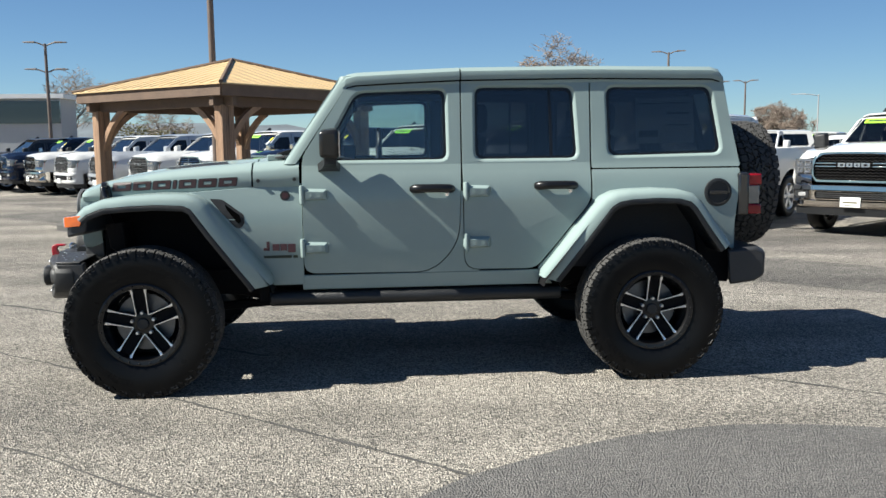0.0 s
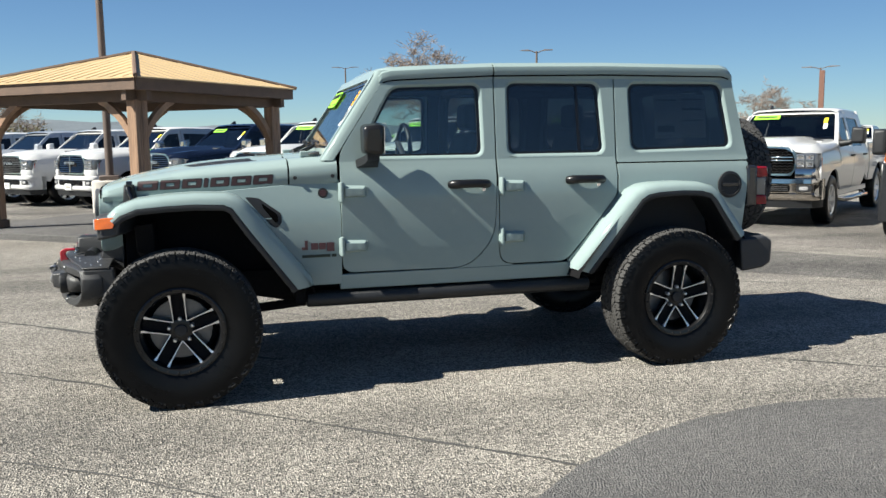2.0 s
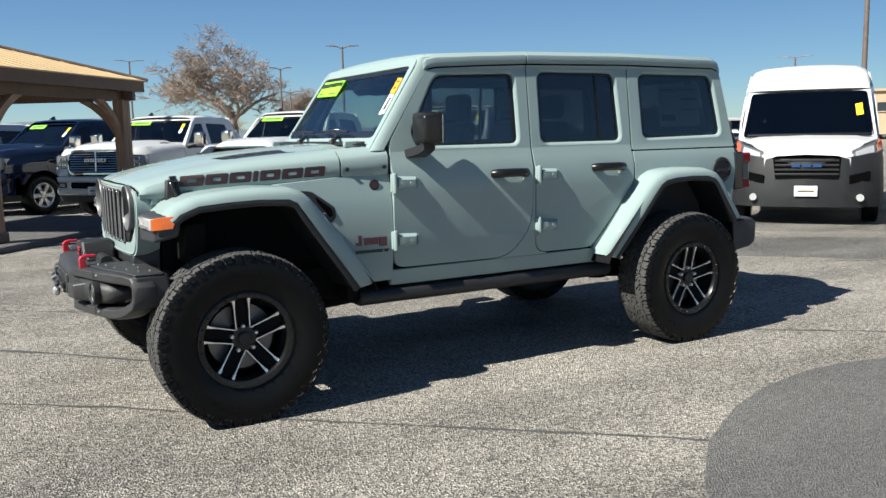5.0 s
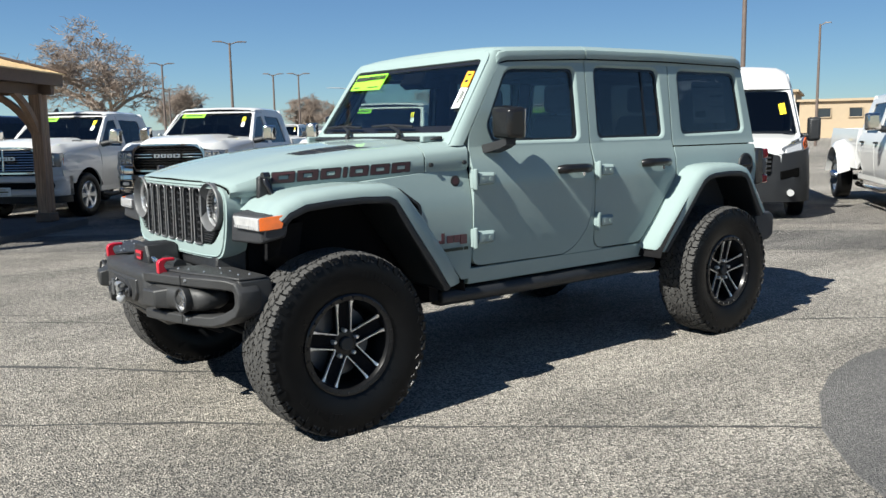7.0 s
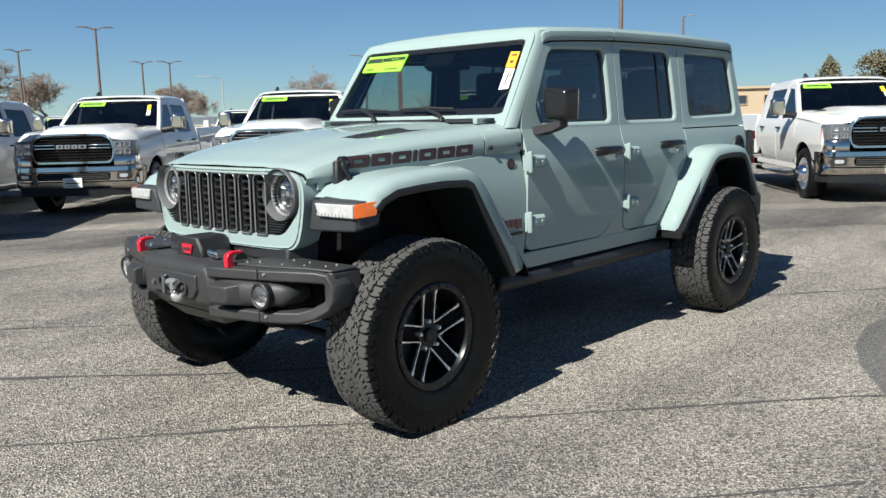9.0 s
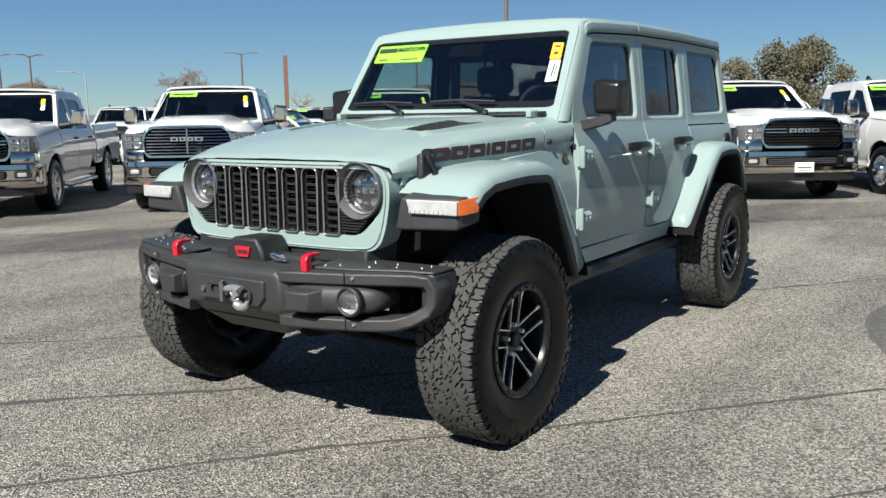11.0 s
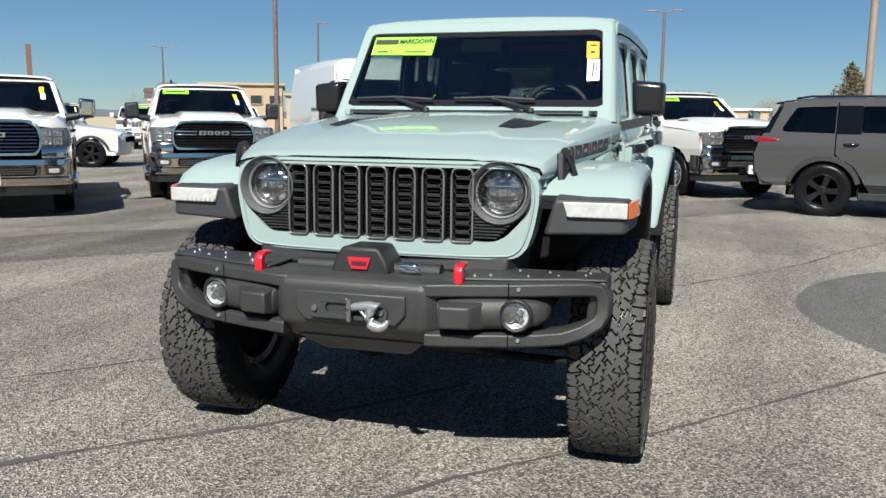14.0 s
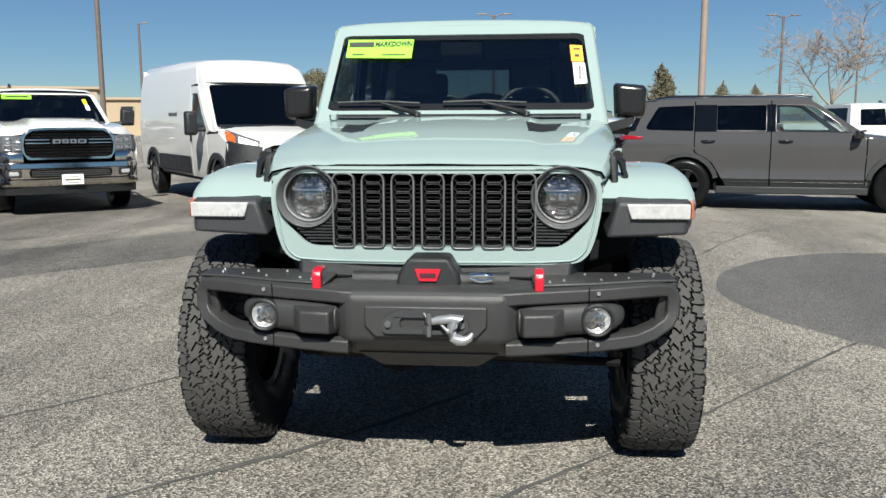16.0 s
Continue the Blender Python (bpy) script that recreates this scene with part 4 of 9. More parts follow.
        # flares
        fr = [(-1.845, 1.055), (-1.80, 1.10), (-1.70, 1.138), (-1.55, 1.155), (-1.40, 1.163), (-1.24, 1.160), (-1.17, 1.140), (-1.115, 1.095), (-1.04, 1.005), (-0.88, 0.80), (-0.775, 0.665), (-0.768, 0.625)]
        f = flare(car, s, path_of(fr, [0.045, 0.05, 0.05, 0.055, 0.058, 0.062, 0.07, 0.082, 0.092, 0.10, 0.105, 0.105], [0.958] * 8 + [0.956, 0.945, 0.928, 0.922]), "pale grey-green front wheel-arch flare", 0.60)
        rr = [(0.835, 0.625), (0.845, 0.66), (0.99, 0.845), (1.14, 1.04), (1.20, 1.105), (1.27, 1.138), (1.36, 1.150), (1.52, 1.154), (1.66, 1.148), (1.75, 1.125), (1.81, 1.075), (1.90, 0.95), (1.995, 0.82)]
        flare(car, s, path_of(rr, [0.085, 0.085, 0.082, 0.076, 0.068, 0.062, 0.058, 0.056, 0.056, 0.058, 0.06, 0.062, 0.062], [0.893, 0.900, 0.922, 0.944, 0.953] + [0.955] * 8), "pale grey-green rear wheel-arch flare")
        # front lamp unit in the flare
        bm = B()
        hull(bm, [(-1.905, s * 0.625, 0.912), (-1.898, s * 0.915, 0.925), (-1.79, s * 0.952, 0.952), (-1.70, s * 0.62, 0.955)], [(-1.915, s * 0.665, 1.046), (-1.890, s * 0.915, 1.046), (-1.765, s * 0.950, 1.062), (-1.74, s * 0.66, 1.08)])
        lu = P("lamp_housing", bm, "grey_plastic", "dark grey plastic lamp housing", bevel=0.014, seg=3)
        bm = B()
        hull(bm, [(-1.918, s * 0.712, 0.984), (-1.909, s * 0.922, 0.984), (-1.884, s * 0.922, 0.984), (-1.895, s * 0.712, 0.984)], [(-1.922, s * 0.695, 1.040), (-1.910, s * 0.922, 1.040), (-1.879, s * 0.922, 1.040), (-1.89, s * 0.695, 1.040)])
        part("running_lamp", bm, "clear_lens", lu, "clear ribbed running lamp", bevel=0.005)
        for i in range(9):
            bm = B()
            yy = 0.712 + 0.021 * i
            box(bm, -1.9235 + 0.0012 * i, -1.915 + 0.0008 * i, min(s * yy, s * (yy + 0.006)), max(s * yy, s * (yy + 0.006)), 0.990, 1.002)
            part("lens_rib", bm, "clear_lens", lu, smooth=0)
        bm = B()
        hull(bm, [(-1.905, s * 0.925, 0.984), (-1.897, s * 0.931, 0.985), (-1.868, s * 0.944, 0.987), (-1.812, s * 0.958, 0.992), (-1.81, s * 0.93, 0.992), (-1.88, s * 0.925, 0.985)], [(-1.905, s * 0.925, 1.041), (-1.895, s * 0.931, 1.043), (-1.86, s * 0.944, 1.047), (-1.785, s * 0.957, 1.052), (-1.79, s * 0.93, 1.05), (-1.875, s * 0.925, 1.043)])
        part("turn_lamp", bm, "amber", lu, "amber side marker lens", bevel=0.005)
        # wheel-house liners
        for cx, pts in ((-1.5, fr), (1.5, rr)):
            bm = B()
            loft(bm, [[(x, s * yy, z - 0.05) for x, z in pts] for yy in (0.93, 0.62, 0.30)])
            P("wheel_liner", bm, "under", "black wheel-house liner")
        bm = B()
        box(bm, -1.79, -0.78, min(s * 0.50, s * 0.56), max(s * 0.50, s * 0.56), 0.52, 1.13)
        box(bm, -0.86, -0.80, min(s * 0.5, s * 0.74), max(s * 0.5, s * 0.74), 0.50, 1.0)
        P("inner_fender", bm, "under", smooth=0)
        bm = B()
        box(bm, 0.95, 2.05, min(s * 0.50, s * 0.56), max(s * 0.50, s * 0.56), 0.56, 1.10)
        P("inner_fender", bm, "under", smooth=0)
        bm = B()
        hull(bm, [(1.9, s * 0.73, 0.55), (2.05, s * 0.76, 0.55), (2.05, s * 0.3, 0.55), (1.9, s * 0.3, 0.55)], [(1.82, s * 0.73, 1.0), (2.05, s * 0.76, 1.0), (2.05, s * 0.3, 1.0), (1.82, s * 0.3, 1.0)])
        P("rear_liner", bm, "under")
        # mirror
        bm = B()
        q = [(0.800, 1.345), (0.962, 1.345), (0.968, 1.52), (0.79, 1.535)]
        hull(bm, [(-0.365, s * a, z) for a, z in q], [(-0.475, s * (0.88 + (a - 0.88) * 0.86), 1.435 + (z - 1.435) * 0.86) for a, z in q])
        mi = P("door_mirror", bm, "mirror_shell", "large black door mirror", bevel=0.022, seg=3)
        bm = B()
        hull(bm, [(-0.362, s * a, z) for a, z in [(0.812, 1.358), (0.95, 1.358), (0.955, 1.508), (0.805, 1.52)]], [(-0.358, s * a, z) for a, z in [(0.812, 1.358), (0.95, 1.358), (0.955, 1.508), (0.805, 1.52)]])
        part("mirror_glass", bm, "chrome", mi, smooth=0)
        bm = B()
        hull(bm, [(-0.50, s * 0.735, 1.268), (-0.36, s * 0.735, 1.268), (-0.36, s * 0.735, 1.315), (-0.50, s * 0.735, 1.315)], [(-0.46, s * 0.86, 1.30), (-0.38, s * 0.86, 1.30), (-0.38, s * 0.86, 1.345), (-0.46, s * 0.86, 1.345)])
        hull(bm, [(-0.46, s * 0.86, 1.30), (-0.38, s * 0.86, 1.30), (-0.38, s * 0.86, 1.345), (-0.46, s * 0.86, 1.345)], [(-0.45, s * 0.90, 1.32), (-0.38, s * 0.90, 1.32), (-0.38, s * 0.90, 1.36), (-0.45, s * 0.90, 1.36)])
        part("mirror_arm", bm, "plastic", mi, smooth=40)
        # side rail under the sill
        bm = B()
        sec = [(0.66, 0.468), (0.745, 0.470), (0.775, 0.488), (0.782, 0.520), (0.765, 0.548), (0.70, 0.562)]
        hull(bm, [(-0.80, s * a, z) for a, z in sec], [(0.98, s * a, z) for a, z in sec])
        P("rock_rail", bm, "plastic", "black side rail", bevel=0.012, seg=3)
        # tail lamp
        bm = B()
        hull(bm, [(2.085, s * 0.70, 0.970), (2.15, s * 0.70, 0.970), (2.15, s * 0.822, 0.970), (2.085, s * 0.800, 0.970)], [(2.085, s * 0.70, 1.236), (2.15, s * 0.70, 1.236), (2.15, s * 0.820, 1.236), (2.085, s * 0.798, 1.236)])
        tl = P("tail_lamp", bm, "black_paint", "square tail lamp in black housing", bevel=0.016, seg=3)
        bm = B()
        box(bm, 2.14, 2.225, min(s * 0.705, s * 0.800), max(s * 0.705, s * 0.800), 1.040, 1.158)
        part("lamp_body", bm, "lamp_dark", tl, "smoked grey lamp body", bevel=0.008)
        for z0, z1, x0 in ((1.158, 1.228, 2.138), (0.978, 1.040, 2.132)):
            bm = B()
            hull(bm, [(x0, s * 0.71, z0), (2.240, s * 0.71, z0), (2.240, s * 0.802, z0), (x0, s * 0.806, z0)], [(x0 - 0.004, s * 0.71, z1), (2.236, s * 0.71, z1), (2.236, s * 0.802, z1), (x0 - 0.004, s * 0.806, z1)])
            part("lamp_lens", bm, "red_lens", tl, "red tail lens", bevel=0.01)
    # --- roof ---
    def roof_sec(x, dz=0.0, k=1.0):
        half = [(0.706, 1.822), (0.714, 1.842), (0.708, 1.872), (0.674, 1.896), (0.53, 1.908), (0.25, 1.916)]
        full = [(-a, z) for a, z in half] + [(0, 1.918)] + [(a, z) for a, z in half[::-1]]
        return [(x, a * k, z + dz) for a, z in full]
    for nm, secs in (("roof_panel", [(-0.335, -0.074, 0.985), (-0.315, -0.052, 0.99), (-0.26, -0.040, 0.995), (0.0, -0.026, 1.0), (0.362, -0.010, 1.0)]), ("hardtop", [(0.372, -0.010, 1.0), (1.1, 0.0, 1.0), (1.93, -0.006, 1.0), (1.985, -0.02, 0.99), (2.015, -0.05, 0.975)])):
        bm = B()
        loft(bm, [roof_sec(*c) for c in secs])
        ext = bmesh.ops.extrude_face_region(bm, geom=bm.faces[:], use_keep_orig=True)
        for g in ext["geom"]:
            if isinstance(g, bmesh.types.BMVert):
                g.co.z -= 0.03
                g.co.y *= 0.985
        P(nm, bm, "paint", "pale painted hard roof", smooth=40)
    bm = B()
    box(bm, -0.3, 2.0, -0.655, 0.655, 1.80, 1.85)
    P("headliner", bm, "seat")
    # thin black line under the roof edge
    for s in (-1, 1):
        bm = B()
        tube(bm, [(-0.315, s * 0.699, 1.764), (-0.26, s * 0.702, 1.777), (0.0, s * 0.706, 1.791), (0.367, s * 0.706, 1.807), (1.1, s * 0.706, 1.817), (1.93, s * 0.706, 1.811), (1.985, s * 0.698, 1.797)], 0.0042, 8)
        P("roof_gutter", bm, "gap")
    # --- windscreen frame ---
    wput = lambda u, v, d: (WS(v) + 0.826 * d, u, v - 0.56 * d)
    out = round_poly([(-0.722, 1.325), (0.722, 1.325), (0.678, 1.840), (-0.678, 1.840)], [0.01, 0.01, 0.06, 0.06])
    hole = round_poly([(-0.700, 1.390), (0.700, 1.390), (0.650, 1.790), (-0.650, 1.790)], [0.07, 0.07, 0.06, 0.06], 6)
    bm = B()
    slab(bm, out, [hole], wput, 0.05)
    wf = P("windscreen_frame", bm, "paint", bevel=0.003)
    for s in (-1, 1):
        bm = B()
        secs = []
        for z in (1.320, 1.40, 1.50, 1.60, 1.70, 1.78, 1.818, 1.836):
            yo, x = lerp_table(JW, z), WS(z)
            secs.append([(x - 0.0006, s * (yo - 0.065), z), (x - 0.0006, s * (yo - 0.040), z), (x + 0.010, s * (yo - 0.018), z), (x + 0.028, s * (yo - 0.006), z), (x + 0.055, s * (yo - 0.001), z), (x + 0.079, s * yo, z), (x + 0.079, s * (yo - 0.03), z), (x + 0.05, s * (yo - 0.06), z)])
        loft(bm, secs, True)
        part("windscreen_pillar", bm, "paint", wf, smooth=60)
    bm = B()
    slab(bm, [(x * 1.01, 1.6 + (z - 1.6) * 1.01) for x, z in hole], [], lambda u, v, d: wput(u, v, d + 0.014), 0.005)
    ws = part("windscreen", bm, "glass", wf, "windscreen glass", smooth=0)
    ws.visible_shadow = False
    bm = B()
    slab(bm, hole, [round_poly([(-0.676, 1.430), (0.676, 1.430), (0.628, 1.768), (-0.628, 1.768)], 0.05, 5)], lambda u, v, d: wput(u, v, d + 0.010), 0.003)
    part("windscreen_border", bm, "black_paint", wf, "black glass border", smooth=0)
    # mirror and mount in near-black, toned for the cabin's shade
    bm = B()
    hull(bm, [wput(-0.10, 1.70, 0.03), wput(0.12, 1.70, 0.03), wput(0.12, 1.775, 0.03), wput(-0.10, 1.775, 0.03)], [wput(-0.10, 1.70, 0.09), wput(0.12, 1.70, 0.09), wput(0.12, 1.775, 0.05), wput(-0.10, 1.775, 0.05)])
    part("mirror_mount", bm, "gap", wf, bevel=0.01)
    bm = B()
    box(bm, -0.28, -0.255, -0.12, 0.12, 1.655, 1.72)
    part("rear_view_mirror", bm, "gap", wf, bevel=0.012)
    # signs on the glass
    bm = B()
    hull(bm, [wput(a, b, 0.006) for a, b in ((0.265, 1.664), (0.615, 1.670), (0.610, 1.768), (0.258, 1.766))], [wput(a, b, 0.0) for a, b in ((0.265, 1.664), (0.615, 1.670), (0.610, 1.768), (0.258, 1.766))])
    sg = P("price_sign", bm, "lime", "lime green paper banner on the windscreen", smooth=0)
    sl = math.degrees(math.atan2(0.68, 1.0))
    base = Matrix.Translation(wput(0.366, 1.739, -0.003)) @ pose(0, 0, 0, 90 - sl, 0, -90) @ Matrix.Diagonal((0.74, 1, 1, 1))
    text_part("sign_text", "MARKDOWN", 0.044, "ink", sg, base)
    for spot in ((0.470, 0.602, 1.726, 1.752), (0.30, 0.42, 1.680, 1.685), (0.52, 0.58, 1.682, 1.688)):
        bars(sg, "sign_bar", "ink", [spot], lambda u, v, d: wput(u, v, -0.001 - d), 0.002)
    bm = B()
    q = ((-0.568, 1.640), (-0.632, 1.635), (-0.624, 1.722), (-0.561, 1.726))
    hull(bm, [wput(a, b, 0.006) for a, b in q], [wput(a, b, 0.0) for a, b in q])
    ot = P("stock_tag", bm, "orange", "orange stock tag on the windscreen", smooth=0)
    for q in ((-0.612, -0.580, 1.700, 1.707), (-0.608, -0.586, 1.662, 1.674)):
        bars(ot, "tag_bar", "ink", [q], lambda u, v, d: wput(u, v, -0.001 - d), 0.002)
    bm = B()
    q = ((-0.583, 1.520), (-0.646, 1.524), (-0.636, 1.630), (-0.574, 1.634))
    hull(bm, [wput(a, b, 0.006) for a, b in q], [wput(a, b, 0.0) for a, b in q])
    wt = P("paper_tag", bm, "paper", "white paper tag on the windscreen", smooth=0)
    for q in ((-0.614, -0.606, 1.542, 1.615), (-0.628, -0.622, 1.545, 1.61)):
        bars(wt, "tag_bar", "ink", [q], lambda u, v, d: wput(u, v, -0.001 - d), 0.002)
    # --- hood ---
    HS = [(-0.885, 1.195, 0.750, 1.290, 0.685, 1.328, 1.352), (-1.0, 1.188, 0.742, 1.284, 0.675, 1.318, 1.344), (-1.2, 1.175, 0.724, 1.270, 0.656, 1.303, 1.330), (-1.4, 1.162, 0.704, 1.256, 0.634, 1.283, 1.310), (-1.58, 1.150, 0.684, 1.238, 0.610, 1.258, 1.280), (-1.72, 1.142, 0.664, 1.218, 0.592, 1.234, 1.252), (-1.83, 1.139, 0.645, 1.192, 0.572, 1.208, 1.222), (-1.895, 1.138, 0.628, 1.172, 0.556, 1.190, 1.202), (-1.928, 1.137, 0.618, 1.156, 0.545, 1.174, 1.186)]

    def hood_sec(x, zb, ws_, zs, ysh, zsh, zc, fade=1.0):
        dome = 0.018 * fade
        half = [(ws_, zb), (ws_ - 0.002, zs - 0.02), (ws_ - 0.014, zs), (ysh, zsh - 0.004), (ysh - 0.10, zsh + 0.006), (0.40, zsh + 0.4 * (zc - zsh) - dome * 0.3), (0.35, zsh + 0.75 * (zc - zsh)), (0.18, zc - 0.003)]
        full = [(-a, z) for a, z in half] + [(0, zc)] + [(a, z) for a, z in half[::-1]]
        return [(x, a, z) for a, z in full]
    bm = B()
    bow = lambda x, y: 0.035 * (y / 0.6) ** 2 * min(1.0, max(0.0, (-1.4 - x) / 0.43))
    def hood_row(f):
        """The bonnet's section at row f, eased between the rows of the table."""
        i = min(int(f), len(HS) - 2)
        t = f - i
        p0, p1, p2, p3 = HS[max(0, i - 1)], HS[i], HS[i + 1], HS[min(len(HS) - 1, i + 2)]
        ease = [0.5 * (2 * b + (c - a) * t + (2 * a - 5 * b + 4 * c - d) * t * t + (3 * b - a - 3 * c + d) * t ** 3) for a, b, c, d in zip(p0, p1, p2, p3)]
        return [(x + bow(x, y), y, z) for x, y, z in hood_sec(*ease, fade=1.0 - f / 9)]

    def hood_z(x, y):
        rows = [hood_row(i / 4) for i in range(33)]
        for r0, r1 in zip(rows, rows[1:]):
            if r1[8][0] <= x <= r0[8][0]:
                t = (r0[8][0] - x) / (r0[8][0] - r1[8][0])
                z0, z1 = (lerp_table(sorted((q[1], q[2]) for q in r), y) for r in (r0, r1))
                return z0 + (z1 - z0) * t
    loft(bm, [hood_row(i / 4) for i in range(33)])
    ext = bmesh.ops.extrude_face_region(bm, geom=bm.faces[:], use_keep_orig=True)
    for g in ext["geom"]:
        if isinstance(g, bmesh.types.BMVert):
            g.co.z -= 0.025
            g.co.y *= 0.975
    # black bar along the bonnet's front lip stands for the shadow line
    gap_line = B()
    hf = hood_sec(*HS[-1], fade=0.1)
    tube(gap_line, [(-1.937 + bow(-1.93, a), a, z - 0.004) for _, a, z in hf], 0.0042, 6)
    hood = P("hood", bm, "paint", "pale painted bonnet with a raised centre", smooth=40)
    part("hood_gap", gap_line, "gap", hood, "black bar for the shade in the shut line", smooth=60)
    bm = B()
    H0 = (-0.875,) + HS[0][1:]
    loft(bm, [hood_sec(*H0), hood_sec(-0.74, 1.203, 0.758, 1.300, 0.695, 1.338, 1.362), hood_sec(-0.605, 1.211, 0.766, 1.314, 0.705, 1.345, 1.366)])
    ext = bmesh.ops.extrude_face_region(bm, geom=bm.faces[:], use_keep_orig=True)
    for g in ext["geom"]:
        if isinstance(g, bmesh.types.BMVert):
            g.co.z -= 0.02
            g.co.y *= 0.98
    P("cowl_top", bm, "paint", smooth=40)
    # black shell standing in for the shade under the bonnet
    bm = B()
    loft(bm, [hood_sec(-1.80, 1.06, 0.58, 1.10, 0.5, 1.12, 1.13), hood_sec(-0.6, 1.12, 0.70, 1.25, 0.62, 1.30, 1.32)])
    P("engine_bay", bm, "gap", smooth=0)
    # hood scoops
    for s in (-1, 1):
        bm = B()
        rows = []
        for i in range(9):
            f = i / 8
            x0, x1, y0, y1 = -1.46 + 0.38 * f, -1.36 + 0.32 * f, 0.345 - 0.01 * f, 0.460 + 0.04 * f
            row = [(x0 + (x1 - x0) * k / 6, y0 + (y1 - y0) * k / 6) for k in range(7)]
            rows.append([(x, s * y, hood_z(x, y) - 0.02) for x, y in row[:1]] + [(x, s * y, hood_z(x, y) + 0.0015) for x, y in row] + [(x, s * y, hood_z(x, y) - 0.02) for x, y in row[-1:]])
        loft(bm, rows)
        vn = P("hood_vent", bm, "plastic", "black louvred hood vent", smooth=40)
        for i in range(4):
            f = (i + 0.7) / 4.6
            x0, x1, y0, y1 = -1.46 + 0.38 * f, -1.36 + 0.32 * f, 0.355 - 0.01 * f, 0.450 + 0.04 * f
            bm = B()
            tube(bm, [(x0 + (x1 - x0) * k / 4, s * (y0 + (y1 - y0) * k / 4), hood_z(x0 + (x1 - x0) * k / 4, y0 + (y1 - y0) * k / 4) + 0.0005) for k in range(5)], 0.003, 6)
            part("louvre", bm, "plastic", vn, smooth=60)
        # latch
        bm = B()
        hull(bm, [(-1.785, s * 0.652, 1.09), (-1.70, s * 0.662, 1.09), (-1.715, s * 0.660, 1.205), (-1.775, s * 0.642, 1.205)], [(-1.782, s * 0.678, 1.09), (-1.703, s * 0.688, 1.09), (-1.718, s * 0.682, 1.21), (-1.772, s * 0.670, 1.21)])
        la = P("hood_latch", bm, "plastic", "black rubber hood latch", bevel=0.008)
        bm = B()
        tube(bm, [(-1.745, s * 0.672, 1.205), (-1.748, s * 0.692, 1.185), (-1.735, s * 0.706, 1.13), (-1.725, s * 0.708, 1.095)], [0.012, 0.016, 0.014, 0.018], 8)
        part("latch_strap", bm, "black_paint", la, smooth=60)
        bm = B()
        spin(bm, [(0.020, -0.016), (0.020, 0.016)], 14, axis="x")
        part("latch_knob", bm, "black_paint", la, m=pose(-1.742, s * 0.676, 1.206, 0, 0, 0))
        for bx, bz in ((-0.845, 1.225), (-0.632, 1.232)):
            bm = B()
            spin(bm, [(0.011, -0.008), (0.011, 0.008)], 12)
            P("body_bolt", bm, "plastic", m=pose(bx, s * (0.757 if bx < -0.7 else 0.769), bz))
        # windscreen hinge and tether
        bm = B()
        box(bm, -0.80, -0.71, min(s * 0.60, s * 0.63), max(s * 0.60, s * 0.63), 1.34, 1.375)
        P("windscreen_hinge", bm, "paint", bevel=0.006)
        # decal of seven hollow blocks on the hood side
        def hput(u, v, d, s=s):
            ws_, zs = (lerp_table([(h[0], h[k]) for h in HS[::-1]], u) for k in (2, 3))
            return (u, s * (lerp_table([(zs - 0.022, ws_ - 0.0018), (zs, ws_ - 0.014), (zs + 0.01, ws_ - 0.03)], v) + 0.0008 + d), v)
        x = -1.708
        for wd in (0.113, 0.108, 0.108, 0.026, 0.105, 0.110, 0.110):
            z0, z1 = 1.168, 1.222
            lay = lambda u, v, d: hput(u + 0.008 * (v - z0) / (z1 - z0), v + 0.0355 * (u + 1.708), d)
            block = None
            for nm, mt, g_, off in (("decal_block", "decal", 0.0, 0.0012), ("block_fill", "decal_brown", 0.0042, 0.0022)):
                ring = densify(round_poly([(x + g_, z0 + g_), (x + wd - g_, z0 + g_), (x + wd - g_, z1 - g_), (x + g_, z1 - g_)], 0.007, 2), 0.03)
                hole = [densify([(x + 0.033 - g_, z0 + 0.0185 - g_), (x + wd - 0.033 + g_, z0 + 0.0185 - g_), (x + wd - 0.033 + g_, z1 - 0.0185 + g_), (x + 0.033 - g_, z1 - 0.0185 + g_)], 0.03)] if wd > 0.05 else []
                bm = B()
                slab(bm, ring, hole, lambda u, v, d: lay(u, v, off - d), 0.003)
                block = part(nm, bm, mt, block or car, "dark block shape of the bonnet decal" if block is None else "red-brown face", smooth=0)
            x += wd + 0.0095
    # --- front panel with seven slots ---
    gput = lambda u, v, d: (-1.945 + 0.035 * (u / 0.6) ** 2 + 0.03 * max(0, v - 1.05) + d, u, v)
    half = [(0.43, 1.176), (0.570, 1.158), (0.607, 1.11), (0.610, 1.03), (0.590, 0.92), (0.566, 0.855), (0.528, 0.824), (0.40, 0.818)]
    gout = round_poly([(-u, v) for u, v in half] + half[::-1], [0.05, 0.05, 0.05, 0.06, 0.08, 0.06, 0.06, 0.05] * 1 + [0.05, 0.06, 0.06, 0.08, 0.06, 0.05, 0.05, 0.05])
    slots = [(-0.330 + 0.110 * i) for i in range(7)]
    # one opening behind all slots and lamps
    gh_ = round_poly([(-0.590, 1.065), (-0.560, 0.975), (-0.47, 0.882), (0.47, 0.882), (0.560, 0.975), (0.590, 1.065), (0.53, 1.150), (-0.53, 1.150)], [0.06, 0.06, 0.05, 0.05, 0.06, 0.06, 0.07, 0.07], 6)
    bm = B()
    slab(bm, densify(gout), [densify(gh_)], gput, 0.11, [0.9, 0.98, 1.06, 1.12], [-0.5775 + 0.055 * i for i in range(22)])
